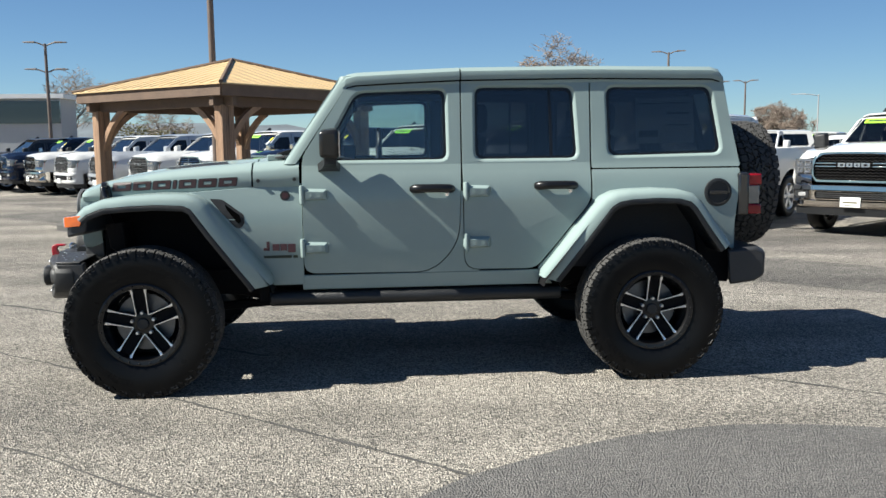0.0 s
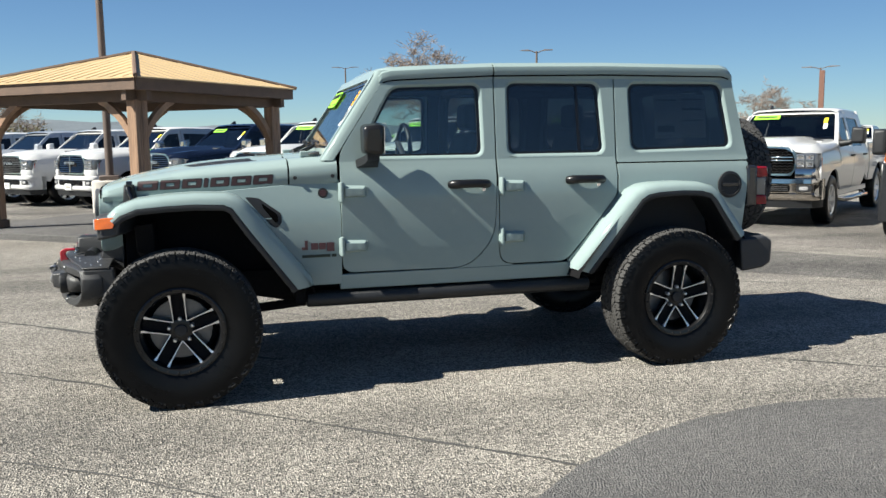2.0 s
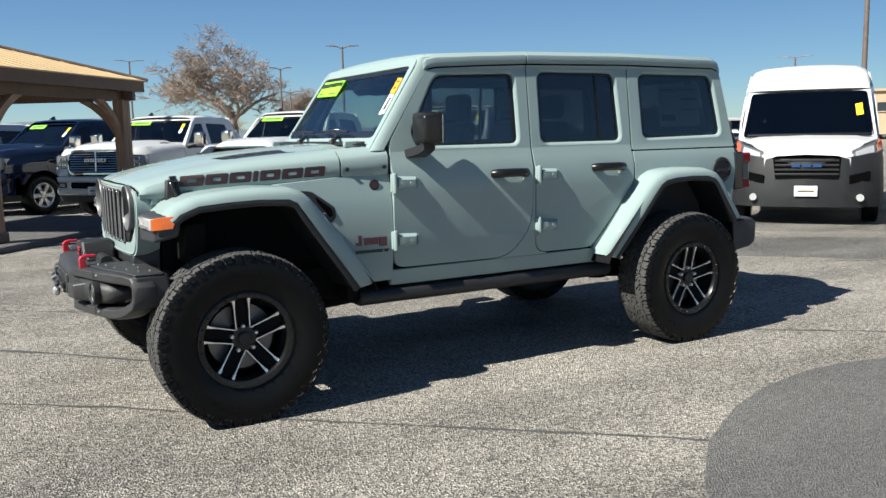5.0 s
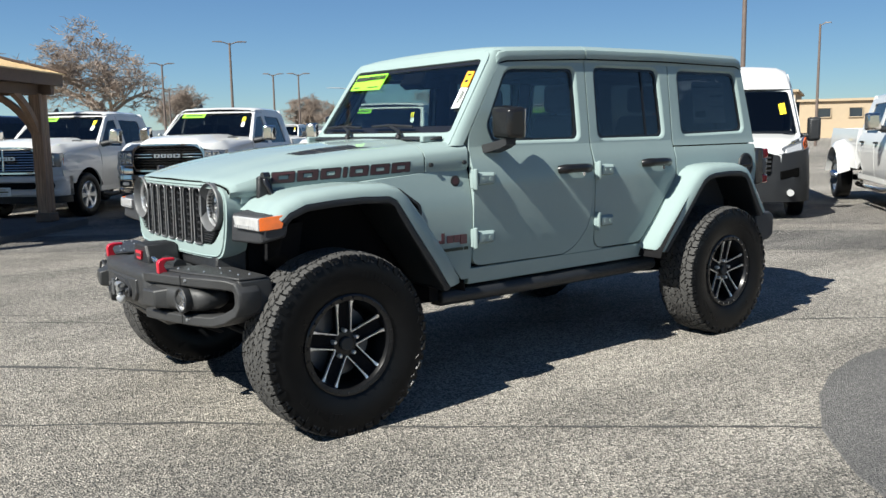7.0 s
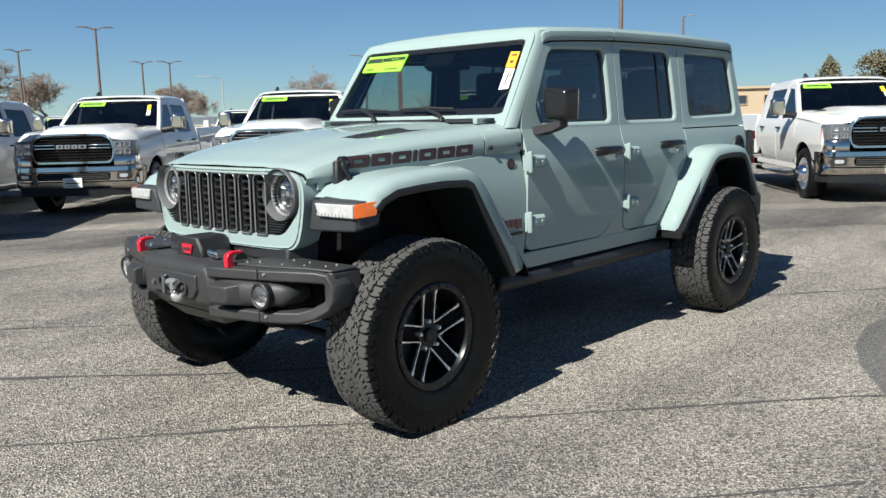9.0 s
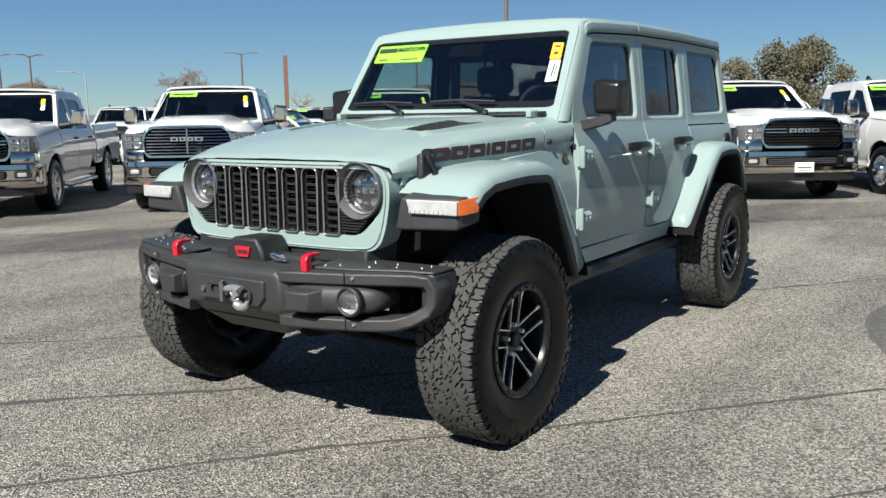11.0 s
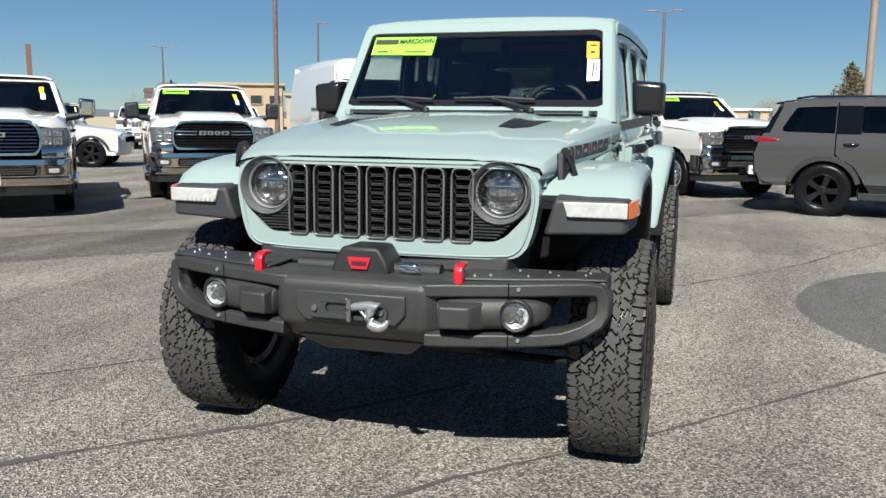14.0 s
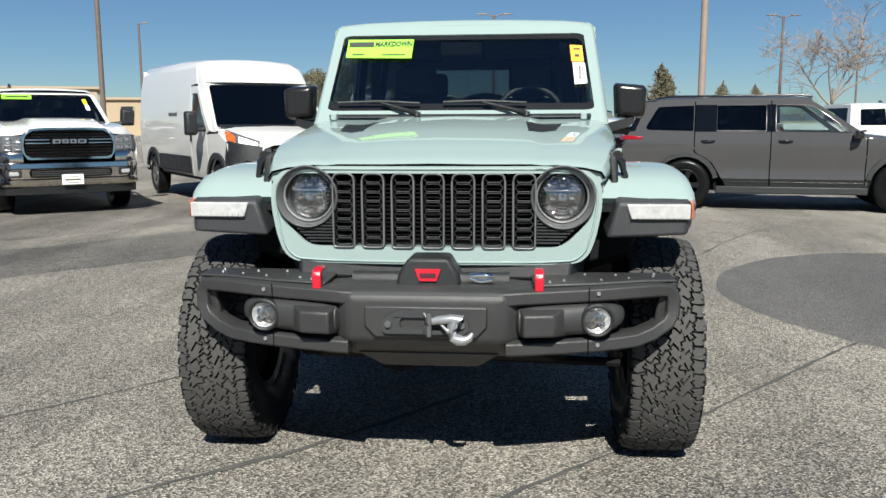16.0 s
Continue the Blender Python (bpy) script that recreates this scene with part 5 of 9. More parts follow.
    gp = P("front_panel", bm, "paint", "pale upright front panel with seven slots", bevel=0.004, seg=2)
    bm = B()
    bead = [gput(x * 0.970, 0.995 + (z - 0.995) * 0.945, -0.001) for x, z in densify(gout)]
    tube(bm, bead + bead[:2], 0.0045, 6)
    part("panel_bead", bm, "paint", gp, "raised painted bead round the panel", smooth=60)
    # black sheet standing in for the shade deep behind the slots
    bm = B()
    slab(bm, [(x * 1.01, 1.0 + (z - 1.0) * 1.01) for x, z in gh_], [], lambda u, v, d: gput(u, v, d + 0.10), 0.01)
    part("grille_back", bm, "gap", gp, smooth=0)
    for i in range(17):
        bm = B()
        box(bm, -1.905, -1.897, -0.40, 0.40, 0.888 + 0.0155 * i, 0.892 + 0.0155 * i)
        part("grille_fin", bm, "under", gp, smooth=0)
    # painted surround where the lamps and slots leave it free
    for sgn in (-1, 1):
        for i in range(8):
            z = 0.896 + 0.0115 * i
            u0, u1 = 0.375, 0.44 + min(0.10, 0.012 * i + 0.02)
            if z > 0.955:
                u1 = min(u1, 0.466 - math.sqrt(max(0.0, 0.0127 - (z - 1.064) ** 2)))
            bm = B()
            box(bm, -1.93, -1.905, min(sgn * u0, sgn * u1), max(sgn * u0, sgn * u1), z, z + 0.006)
            part("grille_fin", bm, "plastic", gp, smooth=0)
    for sgn, yc in ((-1, -0.468), (1, 0.468)):
        bm = B()
        spin(bm, [(0.114, 0.0), (0.116, -0.010), (0.112, -0.016), (0.107, -0.008), (0.100, 0.012), (0.0955, 0.036), (0.089, 0.072), (0.112, 0.072)], 48, axis="x", closed=True)
        bz = part("lamp_bezel", bm, "bezel_grey", gp, "satin grey lamp ring", m=pose(-1.925, yc, 1.064))
        bm = B()
        spin(bm, [(0.0, 0.049), (0.05, 0.052), (0.08, 0.061), (0.087, 0.065), (0.087, 0.071)], 40, axis="x")
        part("head_lamp", bm, "lamp_bowl", gp, "round LED head lamp", m=pose(-1.925, yc, 1.064))
        bm = B()
        spin(bm, [(0.0952, 0.020), (0.0948, 0.029), (0.0892, 0.031), (0.0896, 0.022), (0.0925, 0.017)], 40, axis="x", closed=True)
        part("lamp_ring", bm, "ring_silver", bz, "bright lamp trim ring")
        for nm, z0, z1, y0, y1, mt in (("lamp_blade", 0.022, 0.027, -0.074, 0.074, "chrome"), ("lamp_blade", -0.034, -0.028, -0.072, 0.072, "black_paint"), ("lamp_cell", 0.040, 0.066, -0.014, 0.014, "lamp_dark"), ("lamp_cell", -0.016, 0.012, -0.056, -0.026, "lamp_dark"), ("lamp_cell", -0.016, 0.012, 0.026, 0.056, "lamp_dark"), ("lamp_cell", -0.018, 0.014, -0.016, 0.016, "chrome"), ("lamp_cell", -0.066, -0.044, -0.022, 0.022, "lamp_dark")):
            bm = B()
            y0, y1, z0, z1 = 0.87 * y0, 0.87 * y1, 0.87 * z0, 0.87 * z1
            yc_, zc_, hy, hz = (y0 + y1) / 2, (z0 + z1) / 2, (y1 - y0) / 2, (z1 - z0) / 2
            oval = lambda k: [(yc_ + hy * k * a, zc_ + hz * k * b) for a, b in ((-1, -0.6), (-0.7, -1), (0.7, -1), (1, -0.6), (1, 0.6), (0.7, 1), (-0.7, 1), (-1, 0.6))]
            if nm == "lamp_blade":
                box(bm, 0.037, 0.061, y0, y1, z0, z1)
            else:
                loft(bm, [[(x, a, b) for a, b in oval(k)] for x, k in ((0.061, 1.0), (0.039, 1.0), (0.037, 0.9), (0.047, 0.55), (0.051, 0.15))], True)
            part(nm, bm, mt, bz, bevel=0.001)
        # faceted reflectors above and below the middle row
        for a0, a1, r0, r1 in ((20, 58, 0.040, 0.074), (62, 84, 0.046, 0.072), (96, 118, 0.046, 0.072), (122, 160, 0.040, 0.074), (200, 244, 0.044, 0.074), (296, 340, 0.044, 0.074)):
            rows = []
            for k in range(5):
                a = radians(a0 + (a1 - a0) * k / 4)
                rows.append([(x, r * math.cos(a), r * math.sin(a)) for x, r in ((0.050 + 0.004 * (k % 2), r0), (0.040, (r0 + r1) / 2), (0.046 + 0.004 * (k % 2), r1), (0.062, r1), (0.062, r0))])
            bm = B()
            loft(bm, rows, True)
            part("lamp_reflector", bm, "reflector", bz, "bright faceted reflector", smooth=0)
        bm = B()
        spin(bm, [(0.0, 0.013), (0.040, 0.017), (0.068, 0.026), (0.081, 0.034), (0.077, 0.034), (0.066, 0.028), (0.038, 0.021), (0.0, 0.017)], 36, axis="x")
        gl = part("lamp_cover", bm, "lens_glass", bz, "clear domed cover", smooth=80)
        gl.visible_shadow = False
    for yc in slots:
        # frame of each slot
        o = round_poly([(yc - 0.043, 0.876), (yc + 0.043, 0.876), (yc + 0.043, 1.152), (yc - 0.043, 1.152)], [0.018, 0.018, 0.03, 0.03])
        i_ = round_poly([(yc - 0.0365, 0.883), (yc + 0.0365, 0.883), (yc + 0.0365, 1.1455), (yc - 0.0365, 1.1455)], [0.013, 0.013, 0.024, 0.024])
        bm = B()
        slab(bm, o, [i_], lambda u, v, d: gput(u, v, d - 0.004), 0.03, [0.98, 1.06, 1.1])
        sf = part("slot_frame", bm, "grey_plastic", gp, "dark grey slot frame", bevel=0.003)
        bm = B()
        ctr = [gput(u, v, -0.0045) for u, v in [((a[0] + b[0]) / 2, (a[1] + b[1]) / 2) for a, b in zip(o, i_)]]
        tube(bm, ctr + ctr[:2], 0.0042, 6)
        part("slot_trim", bm, "slot_grey", sf, "satin grey slot edge", smooth=60)
        bm = B()
        # honeycomb bars
        for r in range(8):
            z = 0.899 + r * 0.0332
            hexa = [(-0.0335, 0), (-0.0225, 0.0135), (0.0225, 0.0135), (0.0335, 0), (0.0225, -0.0135), (-0.0225, -0.0135), (-0.0335, 0)]
            tube(bm, [gput(yc + a_, z + b_, 0.006) for a_, b_ in hexa], 0.0018, 5)
            if r < 7:
                for sg_ in (-1, 1):
                    tube(bm, [gput(yc + sg_ * 0.0225, z + 0.0135, 0.003), gput(yc + sg_ * 0.0225, z + 0.0197, 0.003)], 0.0023, 4)
        part("honeycomb", bm, "grey_plastic", sf, "dark satin honeycomb insert", smooth=50)
    # lower front closing panel, black in place of the shaded void there
    bm = B()
    hull(bm, [(-1.925, -0.50, 0.83), (-1.925, 0.50, 0.83), (-1.80, 0.57, 0.88), (-1.80, -0.57, 0.88)], [(-1.935, -0.50, 0.765), (-1.935, 0.50, 0.765), (-1.80, 0.55, 0.70), (-1.80, -0.55, 0.70)])
    P("lower_panel", bm, "plastic", bevel=0.01)
    for s in (-1, 1):
        # near-black sheet that stands for the shaded void beside the front panel
        bm = B()
        hull(bm, [(-1.72, s * 0.44, 0.76), (-1.72, s * 0.58, 0.97), (-1.72, s * 0.80, 0.99), (-1.72, s * 0.72, 0.84)], [(-1.62, s * 0.44, 0.70), (-1.62, s * 0.58, 0.99), (-1.62, s * 0.80, 1.0), (-1.62, s * 0.74, 0.80)])
        P("fender_apron", bm, "under", bevel=0.008)
        bm = B()
        loft(bm, [[(x, s * 0.575, z - 0.055), (x, s * 0.62, z - 0.05), (x, s * 0.62, z - 0.005), (x, s * 0.575, z)] for x, z in ((-1.84, 1.135), (-1.6, 1.145), (-1.3, 1.16))], True)
        P("fender_top", bm, "paint", smooth=50)
    # --- wipers, cowl ---
    bm = B()
    hull(bm, [(-0.755, -0.64, 1.352), (-0.755, 0.64, 1.352), (-0.69, 0.66, 1.352), (-0.69, -0.66, 1.352)], [(-0.75, -0.64, 1.362), (-0.75, 0.64, 1.362), (-0.69, 0.66, 1.372), (-0.69, -0.66, 1.372)])
    P("cowl_grille", bm, "plastic", bevel=0.004)
    for y0, y1, ya in ((-0.36, 0.06, -0.18), (0.18, 0.60, 0.34)):
        bm = B()
        tube(bm, [(-0.755, y0 + 0.02, 1.372), (WS(1.40) - 0.03, y0 + 0.12, 1.40), (WS(1.43) - 0.03, ya + 0.06, 1.43)], [0.014, 0.011, 0.007], 8)
        wp = P("wiper", bm, "plastic", "black windscreen wiper", smooth=50)
        bm = B()
        tube(bm, [(WS(1.425) - 0.022, y0 + 0.02, 1.425), (WS(1.432) - 0.03, ya + 0.06, 1.436), (WS(1.43) - 0.022, y1 + 0.02, 1.43)], 0.0075, 6)
        part("blade", bm, "plastic", wp)
        bm = B()
        spin(bm, [(0.018, 0), (0.015, 0.02)], 12, axis="z")
        part("pivot_cap", bm, "plastic", wp, m=pose(-0.755, y0 + 0.02, 1.362))
    # --- front bumper ---
    bp_ = B()
    sec = lambda y, x0, zt=0.0: [(x0, y, 0.742 + zt), (x0 + 0.014, y, 0.766 + zt), (x0 + 0.05, y, 0.776 + zt), (-1.95, y, 0.776 + zt), (-1.95, y, 0.55), (x0 + 0.19, y, 0.505), (x0 + 0.10, y, 0.525), (x0 + 0.006, y, 0.598)]
    loft(bp_, [sec(y, x, z) for y, x, z in ((-0.37, -2.11, -0.01), (-0.325, -2.135, -0.008), (-0.285, -2.19, -0.004), (-0.26, -2.205, 0), (0.26, -2.205, 0), (0.285, -2.19, -0.004), (0.325, -2.135, -0.008), (0.37, -2.11, -0.01))], True)
    bu = P("front_bumper", bp_, "steel_black", "black steel winch bumper with bolted end wings", bevel=0.014, seg=3, smooth=50)
    bm = B()
    hull(bm, [(-2.195, -0.212, 0.724), (-2.195, 0.212, 0.724), (-2.195, 0.212, 0.65), (-2.195, 0.175, 0.608), (-2.195, -0.175, 0.608), (-2.195, -0.212, 0.65)], [(-2.215, -0.206, 0.718), (-2.215, 0.206, 0.718), (-2.215, 0.206, 0.652), (-2.215, 0.172, 0.614), (-2.215, -0.172, 0.614), (-2.215, -0.206, 0.652)])
    part("winch_plate", bm, "steel_black", bu, bevel=0.004)
    bm = B()
    hull(bm, [(-2.125, -0.25, 0.535), (-2.125, 0.25, 0.535), (-1.97, 0.25, 0.535), (-1.97, -0.25, 0.535)], [(-2.055, -0.17, 0.468), (-2.055, 0.17, 0.468), (-1.97, 0.17, 0.468), (-1.97, -0.17, 0.468)])
    part("skid_plate", bm, "steel_black", bu, bevel=0.006)
    bm = B()
    slab(bm, round_poly([(-0.145, 0.628), (0.145, 0.628), (0.15, 0.675), (0.09, 0.710), (-0.09, 0.710), (-0.15, 0.675)], 0.02), [round_poly([(-0.085, 0.645), (0.085, 0.645), (0.085, 0.685), (-0.085, 0.685)], 0.018)], lambda u, v, d: (-2.228 + d, u, v), 0.03)
    fl = part("fairlead", bm, "grey_plastic", bu, "dark rope fairlead", bevel=0.004)
    # black sheet for the shaded mouth
    bm = B()
    box(bm, -2.208, -2.2, -0.09, 0.09, 0.64, 0.69)
    part("fairlead_mouth", bm, "gap", fl, smooth=0)
    for yy in (-0.125, 0.125):
        bm = B()
        spin(bm, [(0.012, 0.0), (0.011, -0.010), (0.006, -0.011)], 10, axis="x")
        part("fairlead_bolt", bm, "satin", fl, m=pose(-2.228, yy, 0.662))
    bm = B()
    arc = [(-0.128 + 0.036 * math.cos(a), 0.652 + 0.036 * math.sin(a)) for a in [radians(115 - 31 * i) for i in range(10)]]
    tube(bm, [(-2.242, -0.01, 0.672), (-2.252, -0.05, 0.684), (-2.258, -0.095, 0.690)] + [(-2.258, a, b) for a, b in arc[1:]], [0.012, 0.014, 0.016] + [0.018] * 4 + [0.020] * 2 + [0.017, 0.013, 0.006], 12)
    part("winch_hook", bm, "zinc", bu, "grey zinc-plated winch hook", smooth=60)
    bm = B()
    tube(bm, [(-2.250, -0.055, 0.672), (-2.256, -0.092, 0.634)], 0.0055, 8)
    part("hook_latch", bm, "zinc", bu, smooth=60)
    bm = B()
    tube(bm, [(-2.236, -0.005, 0.702), (-2.266, -0.014, 0.672), (-2.236, -0.005, 0.636)], 0.009, 8)
    tube(bm, [(-2.260, -0.018, 0.630), (-2.260, -0.018, 0.708)], 0.009, 8)
    part("hook_shackle", bm, "satin", bu, smooth=60)

    def wing_x(y):
        return lerp_table([(0.22, -2.188), (0.285, -2.196), (0.325, -2.184), (0.36, -2.168), (0.50, -2.140), (0.62, -2.104), (0.74, -2.055), (0.80, -2.026), (0.88, -1.985)], y)

    def wing_ring(y, z, ny, nz, hh, dp, s):
        """A rounded box section across the wing's bar: hh half its height, dp its depth backwards."""
        out = []
        for e, f in ((-1, 0.16), (-0.72, 0.0), (0.72, 0.0), (1, 0.16), (1, 0.84), (0.72, 1), (-0.72, 1), (-1, 0.84)):
            yy, zz = y + ny * e * hh, z + nz * e * hh
            out.append((wing_x(y) + f * dp, s * yy, zz))
        return out
    for s in (-1, 1):
        # wing loop
        pth = [(0.24, 0.742), (0.285, 0.743), (0.33, 0.744), (0.45, 0.745), (0.58, 0.747), (0.70, 0.749), (0.80, 0.748), (0.843, 0.742), (0.858, 0.715), (0.858, 0.660), (0.842, 0.628), (0.790, 0.596), (0.73, 0.577), (0.65, 0.572), (0.56, 0.570), (0.45, 0.568), (0.33, 0.568), (0.27, 0.568)]
        rings = []
        for i, (y, z) in enumerate(pth):
            a, b = pth[max(0, i - 1)], pth[min(len(pth) - 1, i + 1)]
            dy, dz = b[0] - a[0], b[1] - a[1]
            ln = math.hypot(dy, dz)
            rings.append(wing_ring(y, z, -dz / ln, dy / ln, 0.027, 0.11, s))
        bm = B()
        loft(bm, rings, True)
        wg = part("wing", bm, "steel_black", bu, "bolted black steel bumper wing", smooth=50, bevel=0.006)
        for y, z in ((0.552, 0.747), (0.552, 0.570)):
            bm = B()
            loft(bm, [[(wing_x(yy) - 0.001, s * yy, z - 0.0285), (wing_x(yy) - 0.001, s * yy, z + 0.0285)] for yy in (y - 0.002, y + 0.002)])
            part("wing_joint", bm, "gap", wg, smooth=0)
        bm = B()
        hull(bm, [(-2.125, s * 0.36, 0.772), (-2.085, s * 0.56, 0.774), (-2.02, s * 0.76, 0.776), (-1.985, s * 0.870, 0.772), (-1.85, s * 0.870, 0.772), (-1.87, s * 0.36, 0.772)], [(-2.125, s * 0.36, 0.782), (-2.08, s * 0.56, 0.784), (-2.015, s * 0.76, 0.786), (-1.985, s * 0.865, 0.782), (-1.85, s * 0.865, 0.782), (-1.87, s * 0.36, 0.782)])
        tp = part("top_plate", bm, "steel_black", bu, bevel=0.004)
        bm = B()
        hull(bm, [(-1.965, s * 0.790, 0.585), (-1.955, s * 0.872, 0.615), (-1.81, s * 0.872, 0.625), (-1.81, s * 0.80, 0.60)], [(-1.995, s * 0.815, 0.774), (-1.985, s * 0.870, 0.772), (-1.83, s * 0.868, 0.772), (-1.83, s * 0.815, 0.774)])
        part("wing_end", bm, "steel_black", bu, bevel=0.012, seg=3)
        # pod with fog lamp
        bm = B()
        rings = []
        for y, xf, z0, z1 in ((0.305, -2.165, 0.612, 0.712), (0.315, -2.185, 0.603, 0.720), (0.37, -2.185, 0.602, 0.722), (0.46, -2.165, 0.602, 0.724), (0.54, -2.140, 0.603, 0.724), (0.60, -2.118, 0.606, 0.722), (0.645, -2.096, 0.616, 0.713), (0.672, -2.072, 0.634, 0.697), (0.682, -2.045, 0.652, 0.68)):
            zc, hz, dp = (z0 + z1) / 2, (z1 - z0) / 2, -1.95 - xf
            ring = []
            for i in range(20):
                a = 2 * math.pi * i / 20
                cx, cz = math.cos(a), math.sin(a)
                px, pz = math.copysign(abs(cx) ** 0.6, cx), math.copysign(abs(cz) ** 0.6, cz)
                ring.append((xf + dp * 0.5 * (1 - px), s * y, zc + hz * pz))
            rings.append(ring)
        loft(bm, rings, True)
        part("lamp_pod", bm, "steel_black", bu, "rounded black lamp pod", smooth=60)
        bm = B()
        hull(bm, [(-2.15, s * 0.312, 0.712), (-2.12, s * 0.49, 0.712), (-2.115, s * 0.50, 0.66), (-2.12, s * 0.49, 0.606), (-2.15, s * 0.312, 0.606)], [(-2.225, s * 0.33, 0.695), (-2.212, s * 0.432, 0.695), (-2.205, s * 0.440, 0.66), (-2.208, s * 0.432, 0.620), (-2.225, s * 0.33, 0.620)])
        part("pod_block", bm, "steel_black", bu, bevel=0.008, seg=3)
        bm = B()
        spin(bm, [(0.050, 0.03), (0.058, 0.008), (0.058, -0.010), (0.052, -0.016), (0.046, -0.012), (0.045, 0.016), (0.0, 0.022)], 32, axis="x")
        fg = part("fog_lamp", bm, "plastic", bu, "round clear fog lamp", m=pose(-2.128, s * 0.580, 0.664, 0, 0, s * -3))
        bm = B()
        spin(bm, [(0.0, 0.010), (0.026, 0.008), (0.038, 0.001), (0.0435, -0.007), (0.0445, -0.007), (0.0445, 0.012)], 28, axis="x")
        part("fog_reflector", bm, "fog_bowl", fg, "bright lamp bowl", smooth=70)
        for a, b in ((-0.017, 0.012), (0.017, 0.012), (-0.017, -0.014), (0.017, -0.014), (0.0, 0.0)):
            bm = B()
            spin(bm, [(0.013, 0.012), (0.0125, -0.003), (0.010, -0.003), (0.004, 0.006)], 10, axis="x")
            part("lamp_cell", bm, "chrome" if a else "lamp_dark", fg, m=pose(0, a, b), smooth=50)
        bm = B()
        spin(bm, [(0.0, -0.016), (0.022, -0.014), (0.038, -0.010), (0.044, -0.006), (0.042, -0.005), (0.020, -0.011), (0.0, -0.013)], 24, axis="x")
        gl = part("fog_lens", bm, "lens_glass", fg, "clear lens", smooth=70)
        gl.visible_shadow = False
        # tow hook
        bm = B()
        hk = [(-2.118, 0.765), (-2.165, 0.765), (-2.167, 0.812), (-2.158, 0.828), (-2.135, 0.836), (-2.085, 0.834), (-2.085, 0.822), (-2.128, 0.820), (-2.138, 0.806), (-2.132, 0.785)]
        hull(bm, [(x, s * 0.367, z) for x, z in hk], [(x, s * 0.398, z) for x, z in hk])
        P("tow_hook", bm, "red", "bright red steel tow hook", bevel=0.004)
        for bx, by in ((-2.05, 0.47), (-2.03, 0.60), (-1.99, 0.70), (-1.95, 0.79), (-1.93, 0.55), (-2.08, 0.42), (-1.93, 0.66), (-1.90, 0.80)):
            bm = B()
            spin(bm, [(0.006, -0.002), (0.004, 0.005)], 8, axis="z")
            part("plate_bolt", bm, "zinc", tp, m=pose(bx, s * by, 0.784))
        for by, bz in ((0.585, 0.752), (0.585, 0.573)):
            bm = B()
            spin(bm, [(0.008, 0.002), (0.006, -0.006)], 10, axis="x")
            part("wing_bolt", bm, "zinc", wg, m=pose(wing_x(by), s * by, bz))
    # winch
    bm = B()
    wsec = [(-0.115, 0.765), (-0.105, 0.815), (-0.07, 0.868), (0.07, 0.868), (0.105, 0.815), (0.115, 0.765)]
    hull(bm, [(-2.115, a, z) for a, z in wsec], [(-1.95, a * 0.95, z * 0.998) for a, z in wsec])
    wi = P("winch", bm, "plastic", "black electric winch with a red badge", bevel=0.012)
    bm = B()
    hull(bm, [(-2.124, -0.045, 0.832), (-2.124, 0.045, 0.832), (-2.124, 0.030, 0.790), (-2.124, -0.030, 0.790)], [(-2.112, -0.045, 0.832), (-2.112, 0.045, 0.832), (-2.112, 0.030, 0.790), (-2.112, -0.030, 0.790)])
    part("winch_badge", bm, "red", wi)
    bars(wi, "badge_bar", "decal_red", [(-0.028, 0.028, 0.803, 0.818)], lambda u, v, d: (-2.1245 - d, u, v), 0.002)
    bm = B()
    tube(bm, [(-2.02, -0.28, 0.775), (-2.02, 0.28, 0.775)], 0.032, 16)
    part("winch_drum", bm, "plastic", wi)
    bm = B()
    tube(bm, [(-2.10, -0.145, 0.806), (-2.115, -0.18, 0.814), (-2.11, -0.22, 0.808), (-2.11, -0.225, 0.795), (-2.10, -0.18, 0.788), (-2.10, -0.145, 0.80)], 0.009, 8)
    part("rope_eye", bm, "chrome", wi, smooth=60)
    # lower skid
    bm = B()
    hull(bm, [(-2.05, -0.36, 0.52), (-2.05, 0.36, 0.52), (-1.90, 0.45, 0.45), (-1.90, -0.45, 0.45)], [(-2.03, -0.36, 0.56), (-2.03, 0.36, 0.56), (-1.90, 0.5, 0.47), (-1.90, -0.5, 0.47)])
    P("skid_plate", bm, "under", bevel=0.006)
    # --- rear ---
    bm = B()
    hull(bm, [(2.10, -0.74, 0.70), (2.10, 0.74, 0.70), (2.10, 0.74, 1.27), (2.10, -0.74, 1.27)], [(2.06, -0.74, 0.70), (2.06, 0.74, 0.70), (2.06, 0.74, 1.27), (2.06, -0.74, 1.27)])
    P("tailgate", bm, "paint", bevel=0.01)
    rput = lambda u, v, d: (2.115 - 0.19 * (v - 1.28) - d, u, v)
    bm = B()
    slab(bm, [(-0.735, 1.278), (0.735, 1.278), (0.690, 1.83), (-0.690, 1.83)], [round_poly([(-0.56, 1.36), (0.56, 1.36), (0.52, 1.74), (-0.52, 1.74)], 0.05)], rput, 0.04)
    P("hardtop_back", bm, "paint", bevel=0.01)
    bm = B()
    slab(bm, round_poly([(-0.57, 1.35), (0.57, 1.35), (0.53, 1.75), (-0.53, 1.75)], 0.05), [], lambda u, v, d: rput(u, v, d + 0.012), 0.005)
    g = P("rear_window", bm, "privacy", smooth=0)
    g.visible_shadow = False
    bm = B()
    rsec = [(2.06, 0.76), (2.25, 0.775), (2.305, 0.74), (2.30, 0.60), (2.24, 0.565), (2.08, 0.545)]
